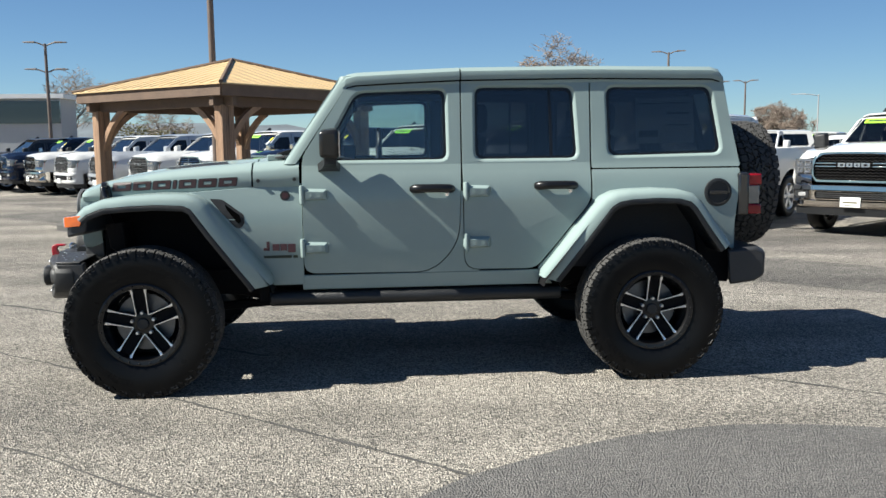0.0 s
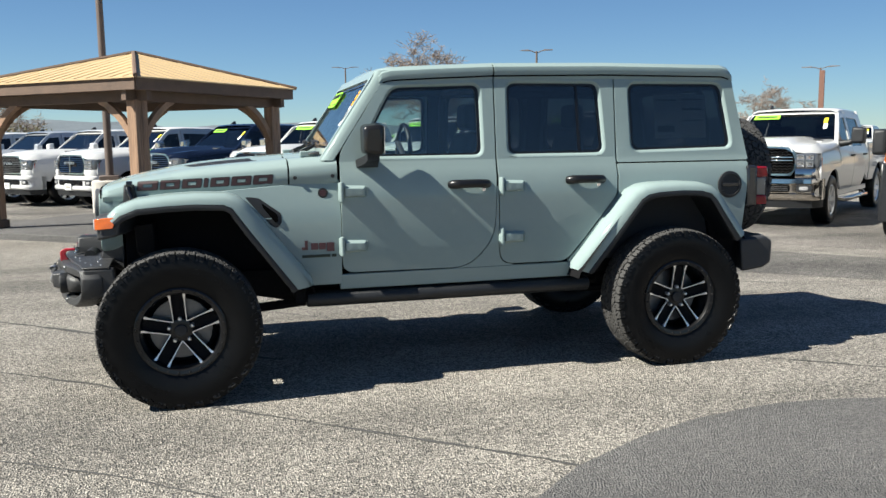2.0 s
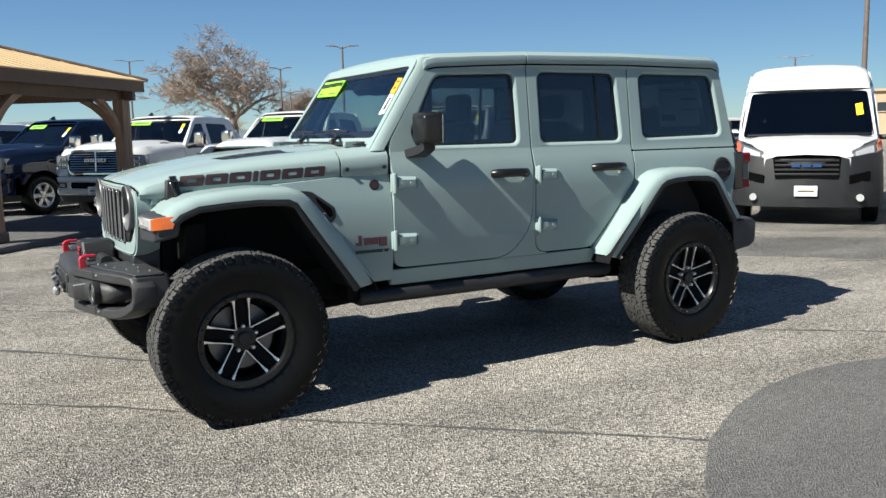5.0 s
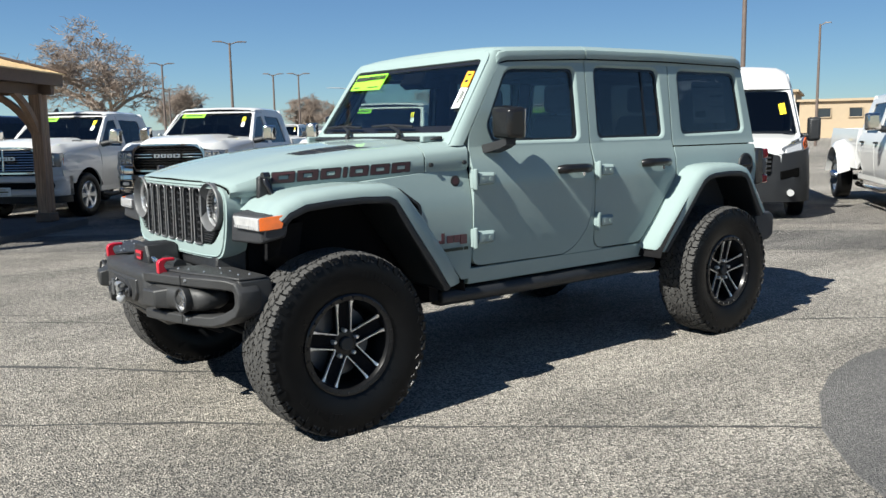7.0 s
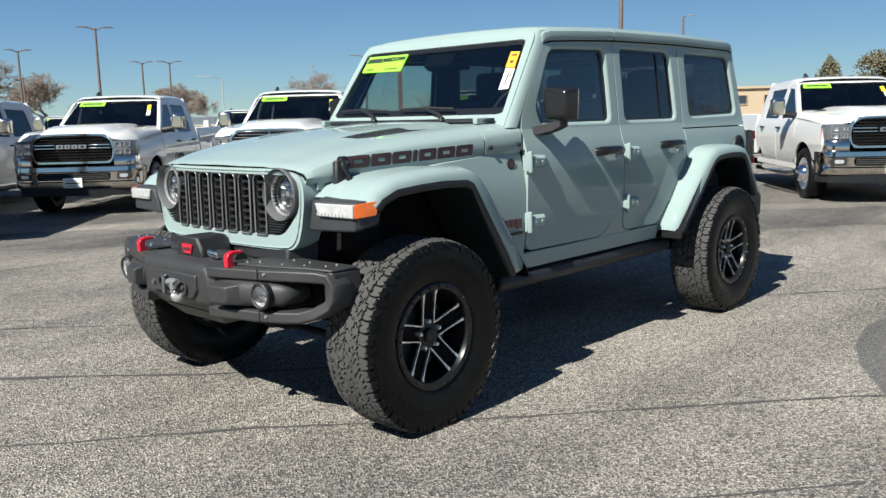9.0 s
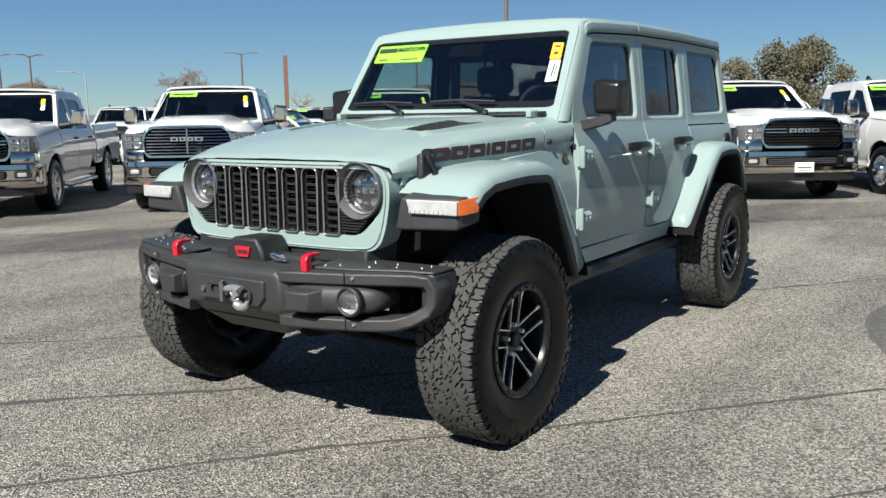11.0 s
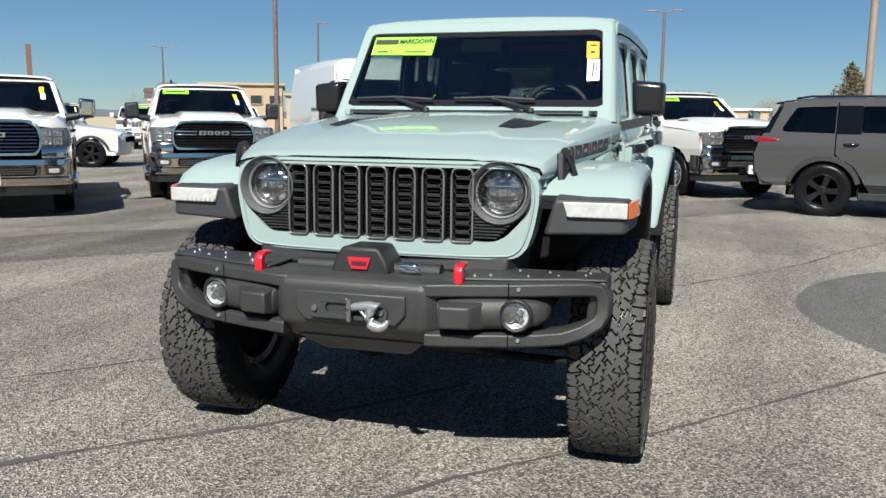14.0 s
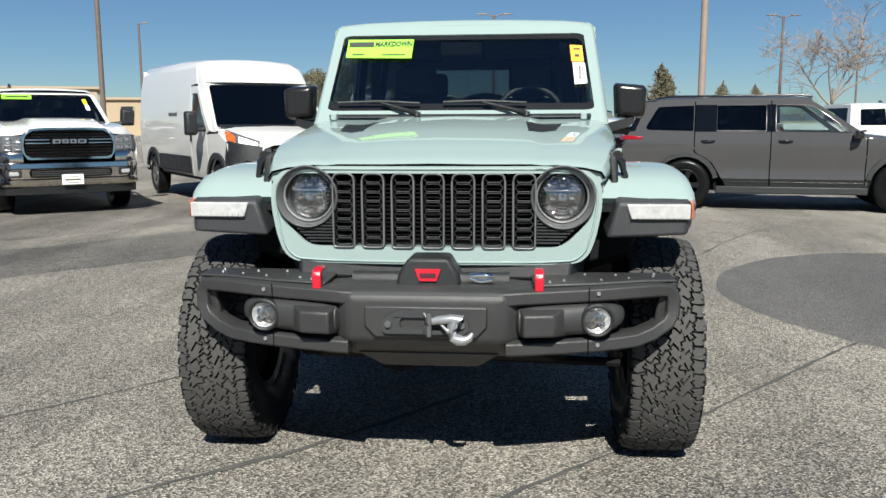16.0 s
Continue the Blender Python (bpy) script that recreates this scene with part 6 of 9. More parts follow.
    loft(bm, [[(x - 0.06, -0.86, z) for x, z in rsec], [(x, -0.72, z) for x, z in rsec], [(x, 0.72, z) for x, z in rsec], [(x - 0.06, 0.86, z) for x, z in rsec]], True)
    P("rear_bumper", bm, "grey_plastic", "dark grey rear bumper", bevel=0.015)
    bm = B()
    tube(bm, [(2.06, 0, 1.13), (2.40, 0, 1.13)], 0.07, 16)
    P("spare_carrier", bm, "under")
    # --- cabin ---
    bm = B()
    hull(bm, [(-0.60, -0.68, 1.0), (-0.60, 0.68, 1.0), (-0.60, 0.68, 1.36), (-0.60, -0.68, 1.36)], [(-0.22, -0.68, 1.0), (-0.22, 0.68, 1.0), (-0.28, 0.68, 1.345), (-0.28, -0.68, 1.345)])
    P("dashboard", bm, "plastic", bevel=0.02)
    bm = B()
    box(bm, -0.35, -0.27, -0.16, 0.16, 1.33, 1.43)
    P("screen", bm, "gap", bevel=0.01)
    bm = B()
    pts = [Vector((0.19 * math.cos(a), 0, 0.19 * math.sin(a))) for a in [2 * math.pi * i / 28 for i in range(29)]]
    mw = Matrix.Translation((-0.12, -0.36, 1.335)) @ pose(0, 0, 0, 0, -25, 90)
    tube(bm, [mw @ p for p in pts], 0.015, 8)
    tube(bm, [mw @ Vector((-0.18, 0, 0)), mw @ Vector((0.18, 0, 0))], 0.02, 8)
    P("steering_wheel", bm, "plastic", smooth=60)
    for x0 in (0.22, 1.05):
        for y0 in (-0.36, 0.36):
            bm = B()
            hull(bm, [(x0 + 0.10, y0 - 0.24, 0.95), (x0 + 0.10, y0 + 0.24, 0.95), (x0 + 0.24, y0 + 0.24, 0.95), (x0 + 0.24, y0 - 0.24, 0.95)], [(x0 + 0.24, y0 - 0.2, 1.48), (x0 + 0.24, y0 + 0.2, 1.48), (x0 + 0.34, y0 + 0.2, 1.48), (x0 + 0.34, y0 - 0.2, 1.48)])
            st = P("seat", bm, "seat", "black cloth seat", bevel=0.04, seg=3)
            bm = B()
            box(bm, x0 + 0.25, x0 + 0.35, y0 - 0.13, y0 + 0.13, 1.50, 1.68)
            part("headrest", bm, "seat", st, bevel=0.04, seg=3)
            bm = B()
            box(bm, x0 - 0.35, x0 + 0.15, y0 - 0.25, y0 + 0.25, 0.85, 1.0)
            part("cushion", bm, "seat", st, bevel=0.03)
    for s in (-1, 1):
        bm = B()
        tube(bm, [(0.40, s * 0.62, 0.8), (0.40, s * 0.60, 1.70), (0.38, s * 0.56, 1.78), (-0.25, s * 0.55, 1.78)], 0.032, 10)
        tube(bm, [(0.40, s * 0.56, 1.77), (1.85, s * 0.55, 1.76), (1.98, s * 0.57, 1.2)], 0.032, 10)
        P("roll_bar", bm, "seat", smooth=60)
    bm = B()
    tube(bm, [(0.40, -0.58, 1.76), (0.40, 0.58, 1.76)], 0.032, 10)
    tube(bm, [(1.45, -0.56, 1.76), (1.45, 0.56, 1.76)], 0.032, 10)
    P("roll_bar", bm, "seat", smooth=60)
    for s in (-1, 1):
        bm = B()
        hull(bm, [(-0.55, s * 0.70, 0.66), (2.05, s * 0.70, 0.66), (2.05, s * 0.70, 1.27), (-0.55, s * 0.70, 1.27)], [(-0.55, s * 0.66, 0.66), (2.05, s * 0.66, 0.66), (2.05, s * 0.69, 1.27), (-0.55, s * 0.69, 1.27)])
        P("inner_trim", bm, "seat", smooth=0)
    # price sheet inside the quarter window
    bm = B()
    sp_ = side_put(JW, -1, -0.034)
    hull(bm, [sp_(a, z, 0) for a, z in ((1.46, 1.42), (1.83, 1.42), (1.83, 1.70), (1.46, 1.70))], [sp_(a, z, 0.002) for a, z in ((1.46, 1.42), (1.83, 1.42), (1.83, 1.70), (1.46, 1.70))])
    pr = P("price_sheet", bm, "paper", "printed price sheet inside the tinted window", smooth=0)
    bars(pr, "print_bar", "ink", [(1.66, 1.80, 1.665, 1.672), (1.66, 1.80, 1.60, 1.612), (1.66, 1.80, 1.53, 1.536), (1.48, 1.62, 1.66, 1.668), (1.48, 1.60, 1.46, 1.50)], lambda u, v, d: sp_(u, v, -0.0005 - d), 0.001)
    # --- underbody ---
    bm = B()
    box(bm, -1.75, 2.05, -0.60, 0.60, 0.56, 0.68)
    P("floor_pan", bm, "under", smooth=0)
    for s in (-1, 1):
        bm = B()
        tube(bm, [(-2.0, s * 0.40, 0.60), (-1.1, s * 0.42, 0.56), (-0.7, s * 0.44, 0.48), (0.9, s * 0.44, 0.48), (1.3, s * 0.42, 0.62), (2.1, s * 0.40, 0.62)], 0.055, 8)
        P("frame_rail", bm, "under")
        bm = B()
        tube(bm, [(-1.45, s * 0.45, 0.40), (-0.60, s * 0.42, 0.46)], 0.028, 8)
        P("control_arm", bm, "under")
        bm = B()
        tube(bm, [(1.45, s * 0.45, 0.40), (0.70, s * 0.42, 0.46)], 0.028, 8)
        P("control_arm", bm, "under")
        for x0 in (-1.5, 1.5):
            bm = B()
            tube(bm, [(x0 + 0.05 * math.cos(t * 0.6) , s * 0.48 + 0.06 * math.sin(t * 0.6), 0.45 + 0.0075 * t) for t in range(56)], 0.010, 6)
            P("coil_spring", bm, "under")
            bm = B()
            tube(bm, [(x0 + 0.12, s * 0.52, 0.36), (x0 + 0.06, s * 0.46, 0.95)], 0.03, 10)
            P("damper", bm, "satin")
    for x0 in (-1.5, 1.5):
        bm = B()
        tube(bm, [(x0, -0.78, HUB), (x0, 0.78, HUB)], 0.042, 12)
        spin(bm, [(0.07, x0 - 0.14), (0.13, x0 - 0.06), (0.14, x0 + 0.04), (0.06, x0 + 0.13)], 16, axis="x")
        bmesh.ops.translate(bm, verts=bm.verts[-64:], vec=(0, 0.18 if x0 < 0 else 0, HUB))
        P("axle", bm, "under")
    bm = B()
    tube(bm, [(-1.40, 0.18, 0.43), (-0.2, 0.12, 0.52), (1.4, 0.0, 0.43)], 0.035, 8)
    tube(bm, [(-0.4, -0.3, 0.50), (0.8, -0.3, 0.50), (1.2, -0.35, 0.62)], 0.03, 8)
    box(bm, -0.5, 0.3, -0.3, 0.3, 0.43, 0.58)
    P("driveline", bm, "under")
    bm = B()
    tube(bm, [(-1.72, -0.72, 0.40), (-1.74, 0.55, 0.43)], 0.018, 8)
    tube(bm, [(-1.74, 0.5, 0.43), (-1.70, -0.42, 0.62)], 0.02, 8)
    P("steering_link", bm, "under")
    # --- wheels ---
    w = offroad_wheel(car, pose(-1.5, -0.862, HUB, 0, -4, 0) @ SLIM)
    dup(w, car, pose(1.5, -0.862, HUB, 0, 3, 0))
    dup(w, car, pose(-1.5, 0.862, HUB, 0, 20, 180))
    dup(w, car, pose(1.5, 0.862, HUB, 0, 47, 180))
    dup(w, car, pose(2.415, 0.0, 1.135, 0, 11, 90))
    return car


build_offroader()

# ---- parked vehicles ----
def road_wheel(parent, m, R=0.41, half=0.13, rim="machined", spokes=6, dually=False):
    bm = B()
    r0 = R * 0.60
    spin(bm, [(r0, -half * 0.85), (r0 + 0.03, -half), (R * 0.86, -half * 1.06), (R * 0.96, -half * 0.95), (R, -half * 0.78), (R, half * 0.78), (R * 0.96, half * 0.95), (R * 0.86, half * 1.06), (r0, half * 0.85)], 40, closed=True)
    w = part("wheel", bm, "rubber", parent, "black tyre on alloy rim", m=m, smooth=50)
    bm = B()
    spin(bm, [(r0 + 0.012, -half * 0.88), (r0, -half * 0.95), (r0 - 0.02, -half * 0.8), (r0 - 0.03, half * 0.6), (r0, half * 0.8)], 36, closed=True)
    part("rim", bm, rim, w)
    bm = B()
    spin(bm, [(r0 - 0.03, half * 0.3), (r0 - 0.03, half * 0.5)], 30)
    part("brake", bm, "under", w)
    if dually:
        bm = B()
        spin(bm, [(r0 - 0.02, -half * 0.55), (r0 * 0.62, -half * 0.75), (r0 * 0.55, -half * 1.35), (r0 * 0.40, -half * 1.65), (r0 * 0.2, -half * 1.7)], 30)
        part("hub_cover", bm, "chrome", w, "chrome hub cover")
    else:
        for i in range(spokes):
            a = 2 * math.pi * i / spokes
            bm = B()
            c, s_ = math.cos(a), math.sin(a)
            q = lambda r, o, y: (r * c - o * s_, y, r * s_ + o * c)
            loft(bm, [[q(0.04, -0.03, -half * 0.72), q(0.04, 0.03, -half * 0.72), q(0.04, 0.03, -half * 0.3), q(0.04, -0.03, -half * 0.3)], [q(r0 - 0.012, -0.045, -half * 0.86), q(r0 - 0.012, 0.045, -half * 0.86), q(r0 - 0.012, 0.04, -half * 0.5), q(r0 - 0.012, -0.04, -half * 0.5)]], True)
            part("spoke", bm, rim, w)
        bm = B()
        spin(bm, [(0.07, -half * 0.6), (0.065, -half * 0.82), (0.04, -half * 0.88)], 20)
        part("hub_cap", bm, rim, w)
    return w


PW = [(0.45, 0.93), (0.62, 0.975), (0.90, 1.0), (1.12, 0.995), (1.22, 0.965), (1.30, 0.935), (1.60, 0.855), (1.95, 0.755)]
FW = [(0.45, 0.95), (0.62, 0.985), (0.90, 1.01), (1.08, 1.0), (1.20, 0.965), (1.30, 0.93)]


def arch(cx, cz, r, a0, a1, k=12):
    return [(cx + r * math.cos(radians(a0 + (a1 - a0) * i / k)), cz + r * math.sin(radians(a0 + (a1 - a0) * i / k))) for i in range(k + 1)]


def pickup(m, label, paint="white", grille="black", trim="plated", mirror="plated", sign=True, sign_kind="lime", rim="machined", dually=False, wheelbase=3.8, lower=None, group="parked pickups", marks=False, step=True):
    car = thing("pickup_truck", label, "pickup", m, group)
    nose = lambda y: -1.015 + 0.085 * y * y + 0.9 * max(0.0, abs(y) - 0.80) ** 2
    P = lambda *a, **k: part(*a[:3], car, *a[3:], **k)
    wb = wheelbase
    end = wb + 1.22
    for s in (-1, 1):
        cuts = [0.62, 0.9, 1.12, 1.22, 1.3, 1.6]
        ff = [(-0.80, 0.66)] + arch(0, 0.42, 0.50, 152, 14) + [(0.49, 0.54), (0.50, 1.29), (-0.15, 1.265), (-0.62, 1.215), (-0.84, 1.18), (-0.88, 0.9)]
        bm = B()
        slab(bm, ff, [], side_put(FW, s), 0.03, cuts)
        P("front_fender", bm, paint, bevel=0.008)
        for x0, x1, nm in ((0.515, 1.53, 0), (1.55, 2.54, 1)):
            if nm == 0:
                o = round_poly([(x0, 0.54), (x1, 0.54), (x1, 1.88), (1.14, 1.86), (x0, 1.30)], [0.05, 0.05, 0.03, 0.06, 0.03])
                h = round_poly([(x0 + 0.10, 1.30), (x1 - 0.07, 1.28), (x1 - 0.07, 1.80), (1.17, 1.78)], [0.03, 0.03, 0.03, 0.05])
            else:
                o = round_poly([(x0, 0.54), (2.36, 0.54), (x1, 0.75), (x1, 1.80), (x1 - 0.1, 1.88), (x0, 1.88)], [0.05, 0.08, 0.08, 0.06, 0.06, 0.03])
                h = round_poly([(x0 + 0.06, 1.28), (x1 - 0.05, 1.28), (x1 - 0.10, 1.78), (x0 + 0.06, 1.80)], [0.03, 0.05, 0.08, 0.03])
            bm = B()
            slab(bm, o, [h], side_put(PW, s), 0.035, cuts)
            d = P("door", bm, paint, bevel=0.006)
            bm = B()
            slab(bm, h, [], side_put(PW, s, -0.014), 0.004, [1.6])
            g = part("window", bm, "tint", d, "dark side window")
            g.visible_shadow = False
            bm = B()
            hx = x1 - 0.24
            yy = lerp_table(PW, 1.12)
            tube(bm, [(hx, s * (yy - 0.005), 1.12), (hx + 0.03, s * (yy + 0.03), 1.125), (hx + 0.15, s * (yy + 0.03), 1.125), (hx + 0.18, s * (yy - 0.005), 1.12)], 0.017, 8)
            part("door_handle", bm, "plastic", d, "dark door handle", smooth=60)
        cb = round_poly([(2.555, 0.75), (2.82, 0.62), (2.82, 1.30), (2.74, 1.86), (2.46, 1.90), (2.555, 1.75)], [0.02, 0.02, 0.05, 0.1, 0.05, 0.05])
        bm = B()
        slab(bm, cb, [], side_put(PW, s, 0.0), 0.03, cuts)
        P("cab_corner", bm, paint, bevel=0.006)
        rear = [(2.86, 0.62), (wb - 0.52, 0.62)] + arch(wb, 0.44, 0.50, 158, 22)[0:] + [(end, 0.66), (end, 1.36), (2.86, 1.34)]
        bm = B()
        slab(bm, rear, [], side_put([(0.45, 0.95), (0.62, 0.985), (0.9, 1.01), (1.15, 1.0), (1.36, 0.965)], s), 0.03, [0.9, 1.15])
        P("bed_side", bm, paint, bevel=0.012)
        if dually:
            bm = B()
            secs = []
            for i in range(13):
                a = radians(170 - 160 * i / 12)
                x, z = wb + 0.62 * math.cos(a), 0.50 + 0.60 * math.sin(a)
                secs.append([(x, s * 0.97, z + 0.06), (x, s * 1.14, z), (x, s * 1.19, z - 0.10), (x, s * 1.16, z - 0.10), (x, s * 0.97, z - 0.04)])
            loft(bm, secs, True)
            P("wide_rear_fender", bm, paint, smooth=60)
        # wheel housings and lower sill
        for cx in (0, wb):
            bm = B()
            lo = arch(cx, 0.43, 0.52, 165, 15)
            loft(bm, [[(x, s * 0.99, z) for x, z in lo], [(x, s * 0.45, z) for x, z in lo]])
            P("wheel_liner", bm, "under")
        bm = B()
        box(bm, 0.5, 2.85, min(s * 0.80, s * 0.955), max(s * 0.80, s * 0.955), 0.44, 0.56)
        P("sill", bm, paint if lower is None else lower, bevel=0.02)
        if step:
            bm = B()
            tube(bm, [(0.55, s * 0.93, 0.40), (0.70, s * 1.01, 0.37), (2.55, s * 1.01, 0.37), (2.70, s * 0.93, 0.40)], 0.045, 10)
            P("side_step", bm, trim if trim == "plated" else "plastic", smooth=60)
        # mirror
        bm = B()
        tube(bm, [(0.68, s * 0.90, 1.33), (0.66, s * 1.10, 1.36), (0.66, s * 1.16, 1.40)], [0.06, 0.050, 0.045], 8)
        mi = P("door_mirror", bm, "plastic", "tall towing mirror", smooth=60)
        bm = B()
        q = [(1.09, 1.33), (1.34, 1.33), (1.35, 1.61), (1.11, 1.63)]
        hull(bm, [(0.72, s * a, z) for a, z in q], [(0.58, s * (1.21 + (a - 1.21) * 0.8), 1.48 + (z - 1.48) * 0.85) for a, z in q])
        part("mirror_head", bm, mirror, mi, "mirror housing", bevel=0.03, seg=3)
        # lamps: two stacked bright cells in a dark housing that wraps the corner
        lamp = [(0.640, 0.0), (0.76, 0.0), (0.88, 0.0), (0.965, 0.02), (0.995, 0.10)]
        bm = B()
        loft(bm, [[(nose(y) - 0.012 + o, s * y, z0), (nose(y) - 0.030 + o, s * y, (z0 + z1) / 2), (nose(y) - 0.004 + o, s * y, z1), (nose(y) + 0.10 + o, s * (y - 0.03), z1), (nose(y) + 0.10 + o, s * (y - 0.03), z0)] for (y, o), z0, z1 in zip(lamp, (0.965, 0.957, 0.957, 0.97, 0.99), (1.195, 1.205, 1.208, 1.200, 1.18))], True)
        hl = P("head_lamp", bm, "lamp_dark", "clear chrome-backed head lamp", smooth=45)
        for y0, y1 in ((0.665, 0.775), (0.800, 0.905)):
            for z0, z1 in ((0.982, 1.070), (1.092, 1.178)):
                bm = B()
                q = lambda k, d: [(nose(y) - 0.030 + d + 0.02 * max(0, y - 0.88), s * ((y0 + y1) / 2 + (y - (y0 + y1) / 2) * k), (z0 + z1) / 2 + (z - (z0 + z1) / 2) * k) for y, z in ((y0, z0), (y1, z0), (y1, z1), (y0, z1))]
                loft(bm, [q(1.0, 0.02), q(1.0, -0.004), q(0.82, -0.008), q(0.5, 0.006)], True)
                part("lamp_cell", bm, "reflector", hl, "bright lamp reflector", bevel=0.004)
        bm = B()
        hull(bm, [(-0.895, s * 0.945, 0.985), (-0.82, s * 1.004, 0.985), (-0.80, s * 0.98, 0.985), (-0.87, s * 0.925, 0.985)], [(-0.890, s * 0.943, 1.125), (-0.81, s * 1.000, 1.125), (-0.80, s * 0.97, 1.125), (-0.86, s * 0.92, 1.125)])
        part("turn_lamp", bm, "amber" if step else "clear_lens", hl)
        bm = B()
        box(bm, end - 0.02, end + 0.015, min(s * 0.80, s * 0.955), max(s * 0.80, s * 0.955), 0.85, 1.25)
        P("tail_lamp", bm, "red_lens", bevel=0.01)
        # bumper half: bright upper and lower bands with a groove between them
        bright = trim if trim != "body" else paint
        band = [(-0.045, 0.455), (-0.080, 0.490), (-0.082, 0.550), (-0.050, 0.570), (-0.050, 0.705), (-0.078, 0.722), (-0.072, 0.790), (-0.030, 0.815), (0.10, 0.815), (0.10, 0.455)]
        bm = B()
        loft(bm, [[(nose(y) + a + o, s * min(y, 1.0), z) for a, z in band] for y, o in ((0.0, 0), (0.3, 0), (0.6, 0), (0.78, 0), (0.90, 0.01), (0.97, 0.05), (1.0, 0.13), (1.004, 0.24))], True)
        P("bumper", bm, bright, "bright front bumper" if trim != "body" else "painted front bumper", smooth=40)
        bm = B()
        loft(bm, [[(nose(y) - 0.030 + o, s * y, 0.815), (nose(y) - 0.040 + o, s * y, 0.93), (nose(y) - 0.020 + o, s * y, 0.960), (nose(y) + 0.10 + o, s * (y - 0.02), 0.960), (nose(y) + 0.10 + o, s * (y - 0.02), 0.815)] for y, o in ((0.645, 0), (0.80, 0), (0.92, 0.015), (0.985, 0.07), (1.002, 0.20))], True)
        P("bumper_cap", bm, bright, smooth=40)
        q = round_poly([(0.675, 0.588), (0.885, 0.588), (0.915, 0.64), (0.895, 0.700), (0.675, 0.700)], 0.03)
        bm = B()
        hull(bm, [(nose(a) - 0.046, s * a, z) for a, z in q], [(nose(a) - 0.060, s * (0.79 + (a - 0.79) * 0.96), 0.645 + (z - 0.645) * 0.94) for a, z in q])
        fr_ = P("fog_recess", bm, "plastic", smooth=30)
        bm = B()
        q = round_poly([(0.72, 0.615), (0.85, 0.615), (0.85, 0.675), (0.72, 0.675)], 0.025)
        hull(bm, [(nose(a) - 0.055, s * a, z) for a, z in q], [(nose(a) - 0.066, s * a, z) for a, z in q])
        part("fog_lamp", bm, "fog_bowl", fr_, "bright fog lamp", bevel=0.006)
    # hood
    def hs(x, w, z0, z1, dome):
        half = [(w, z0), (w - 0.03, z0 + 0.05), (w - 0.12, z1 - 0.03), (0.52, z1 - 0.02), (0.44, z1 + dome), (0.15, z1 + dome + 0.005)]
        return [(x, -a, z) for a, z in half] + [(x, 0, z1 + dome + 0.007)] + [(x, a, z) for a, z in half[::-1]]
    bm = B()
    loft(bm, [hs(-1.00, 0.58, 1.23, 1.300, 0.012), hs(-0.955, 0.76, 1.205, 1.335, 0.030), hs(-0.80, 0.950, 1.200, 1.362, 0.045), hs(-0.60, 0.966, 1.215, 1.385, 0.055), hs(-0.2, 0.962, 1.25, 1.405, 0.055), hs(0.3, 0.952, 1.28, 1.425, 0.04), hs(0.66, 0.94, 1.295, 1.44, 0.015)])
    P("hood", bm, paint, "domed bonnet", smooth=40)
    # black shell in place of the engine bay's shade
    bm = B()
    loft(bm, [hs(-0.90, 0.74, 0.60, 1.14, 0.0), hs(0.55, 0.90, 0.60, 1.27, 0.0)])
    P("engine_bay", bm, "gap", smooth=0)
    for s in (-1, 1):
        bm = B()
        hull(bm, [(0.16, s * 0.60, 1.385), (0.18, s * 0.78, 1.37), (0.32, s * 0.76, 1.375), (0.30, s * 0.62, 1.395)], [(0.17, s * 0.61, 1.420), (0.19, s * 0.77, 1.402), (0.31, s * 0.75, 1.408), (0.29, s * 0.63, 1.426)])
        P("hood_vent", bm, "plastic", bevel=0.006)
    # grille
    top_ = [(0.650, 0.955), (0.668, 1.10), (0.630, 1.235), (0.53, 1.302), (0.30, 1.318)]
    go = round_poly([(-0.585, 0.845), (0.585, 0.845)] + top_ + [(-a, b) for a, b in top_[::-1]], 0.035)
    gi = round_poly([(-0.552, 0.878), (0.552, 0.878)] + [(a - 0.036, b - 0.030) for a, b in top_] + [(-a + 0.036, b - 0.030) for a, b in top_[::-1]], 0.035)
    gp_ = lambda u, v, d: (nose(u) - 0.030 + 0.05 * (v - 0.85) + d, u, v)
    bm = B()
    slab(bm, densify(go), [densify(gi)], gp_, 0.07, (), [-0.5, -0.25, 0, 0.25, 0.5])
    gf = P("grille", bm, "plated" if trim == "body" else trim, "bright grille surround", bevel=0.010)
    # black sheet in place of the shade behind the bars
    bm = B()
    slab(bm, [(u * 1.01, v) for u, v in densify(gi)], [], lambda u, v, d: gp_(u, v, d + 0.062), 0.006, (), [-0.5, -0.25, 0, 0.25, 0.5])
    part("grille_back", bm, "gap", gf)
    wide = lambda z: 0.600 if 0.94 < z < 1.15 else (0.57 if z < 1.21 else 0.515)
    if grille == "bars":
        for i in range(9):
            z = 0.908 + i * 0.0455
            bm = B()
            w_ = wide(z)
            loft(bm, [[gp_(w_ * k, z - 0.011, 0.016), gp_(w_ * k, z - 0.003, 0.002), gp_(w_ * k, z + 0.011, 0.010), gp_(w_ * k, z + 0.008, 0.035)] for k in (-1, -0.75, -0.5, -0.25, 0, 0.25, 0.5, 0.75, 1)], True)
            part("grille_bar", bm, "plated", gf, "chrome grille bar", smooth=30)
        bm = B()
        hull(bm, [gp_(a, b, -0.004) for a, b in ((-0.017, 0.895), (0.017, 0.895), (0.017, 1.275), (-0.017, 1.275))], [gp_(a, b, 0.03) for a, b in ((-0.017, 0.895), (0.017, 0.895), (0.017, 1.275), (-0.017, 1.275))])
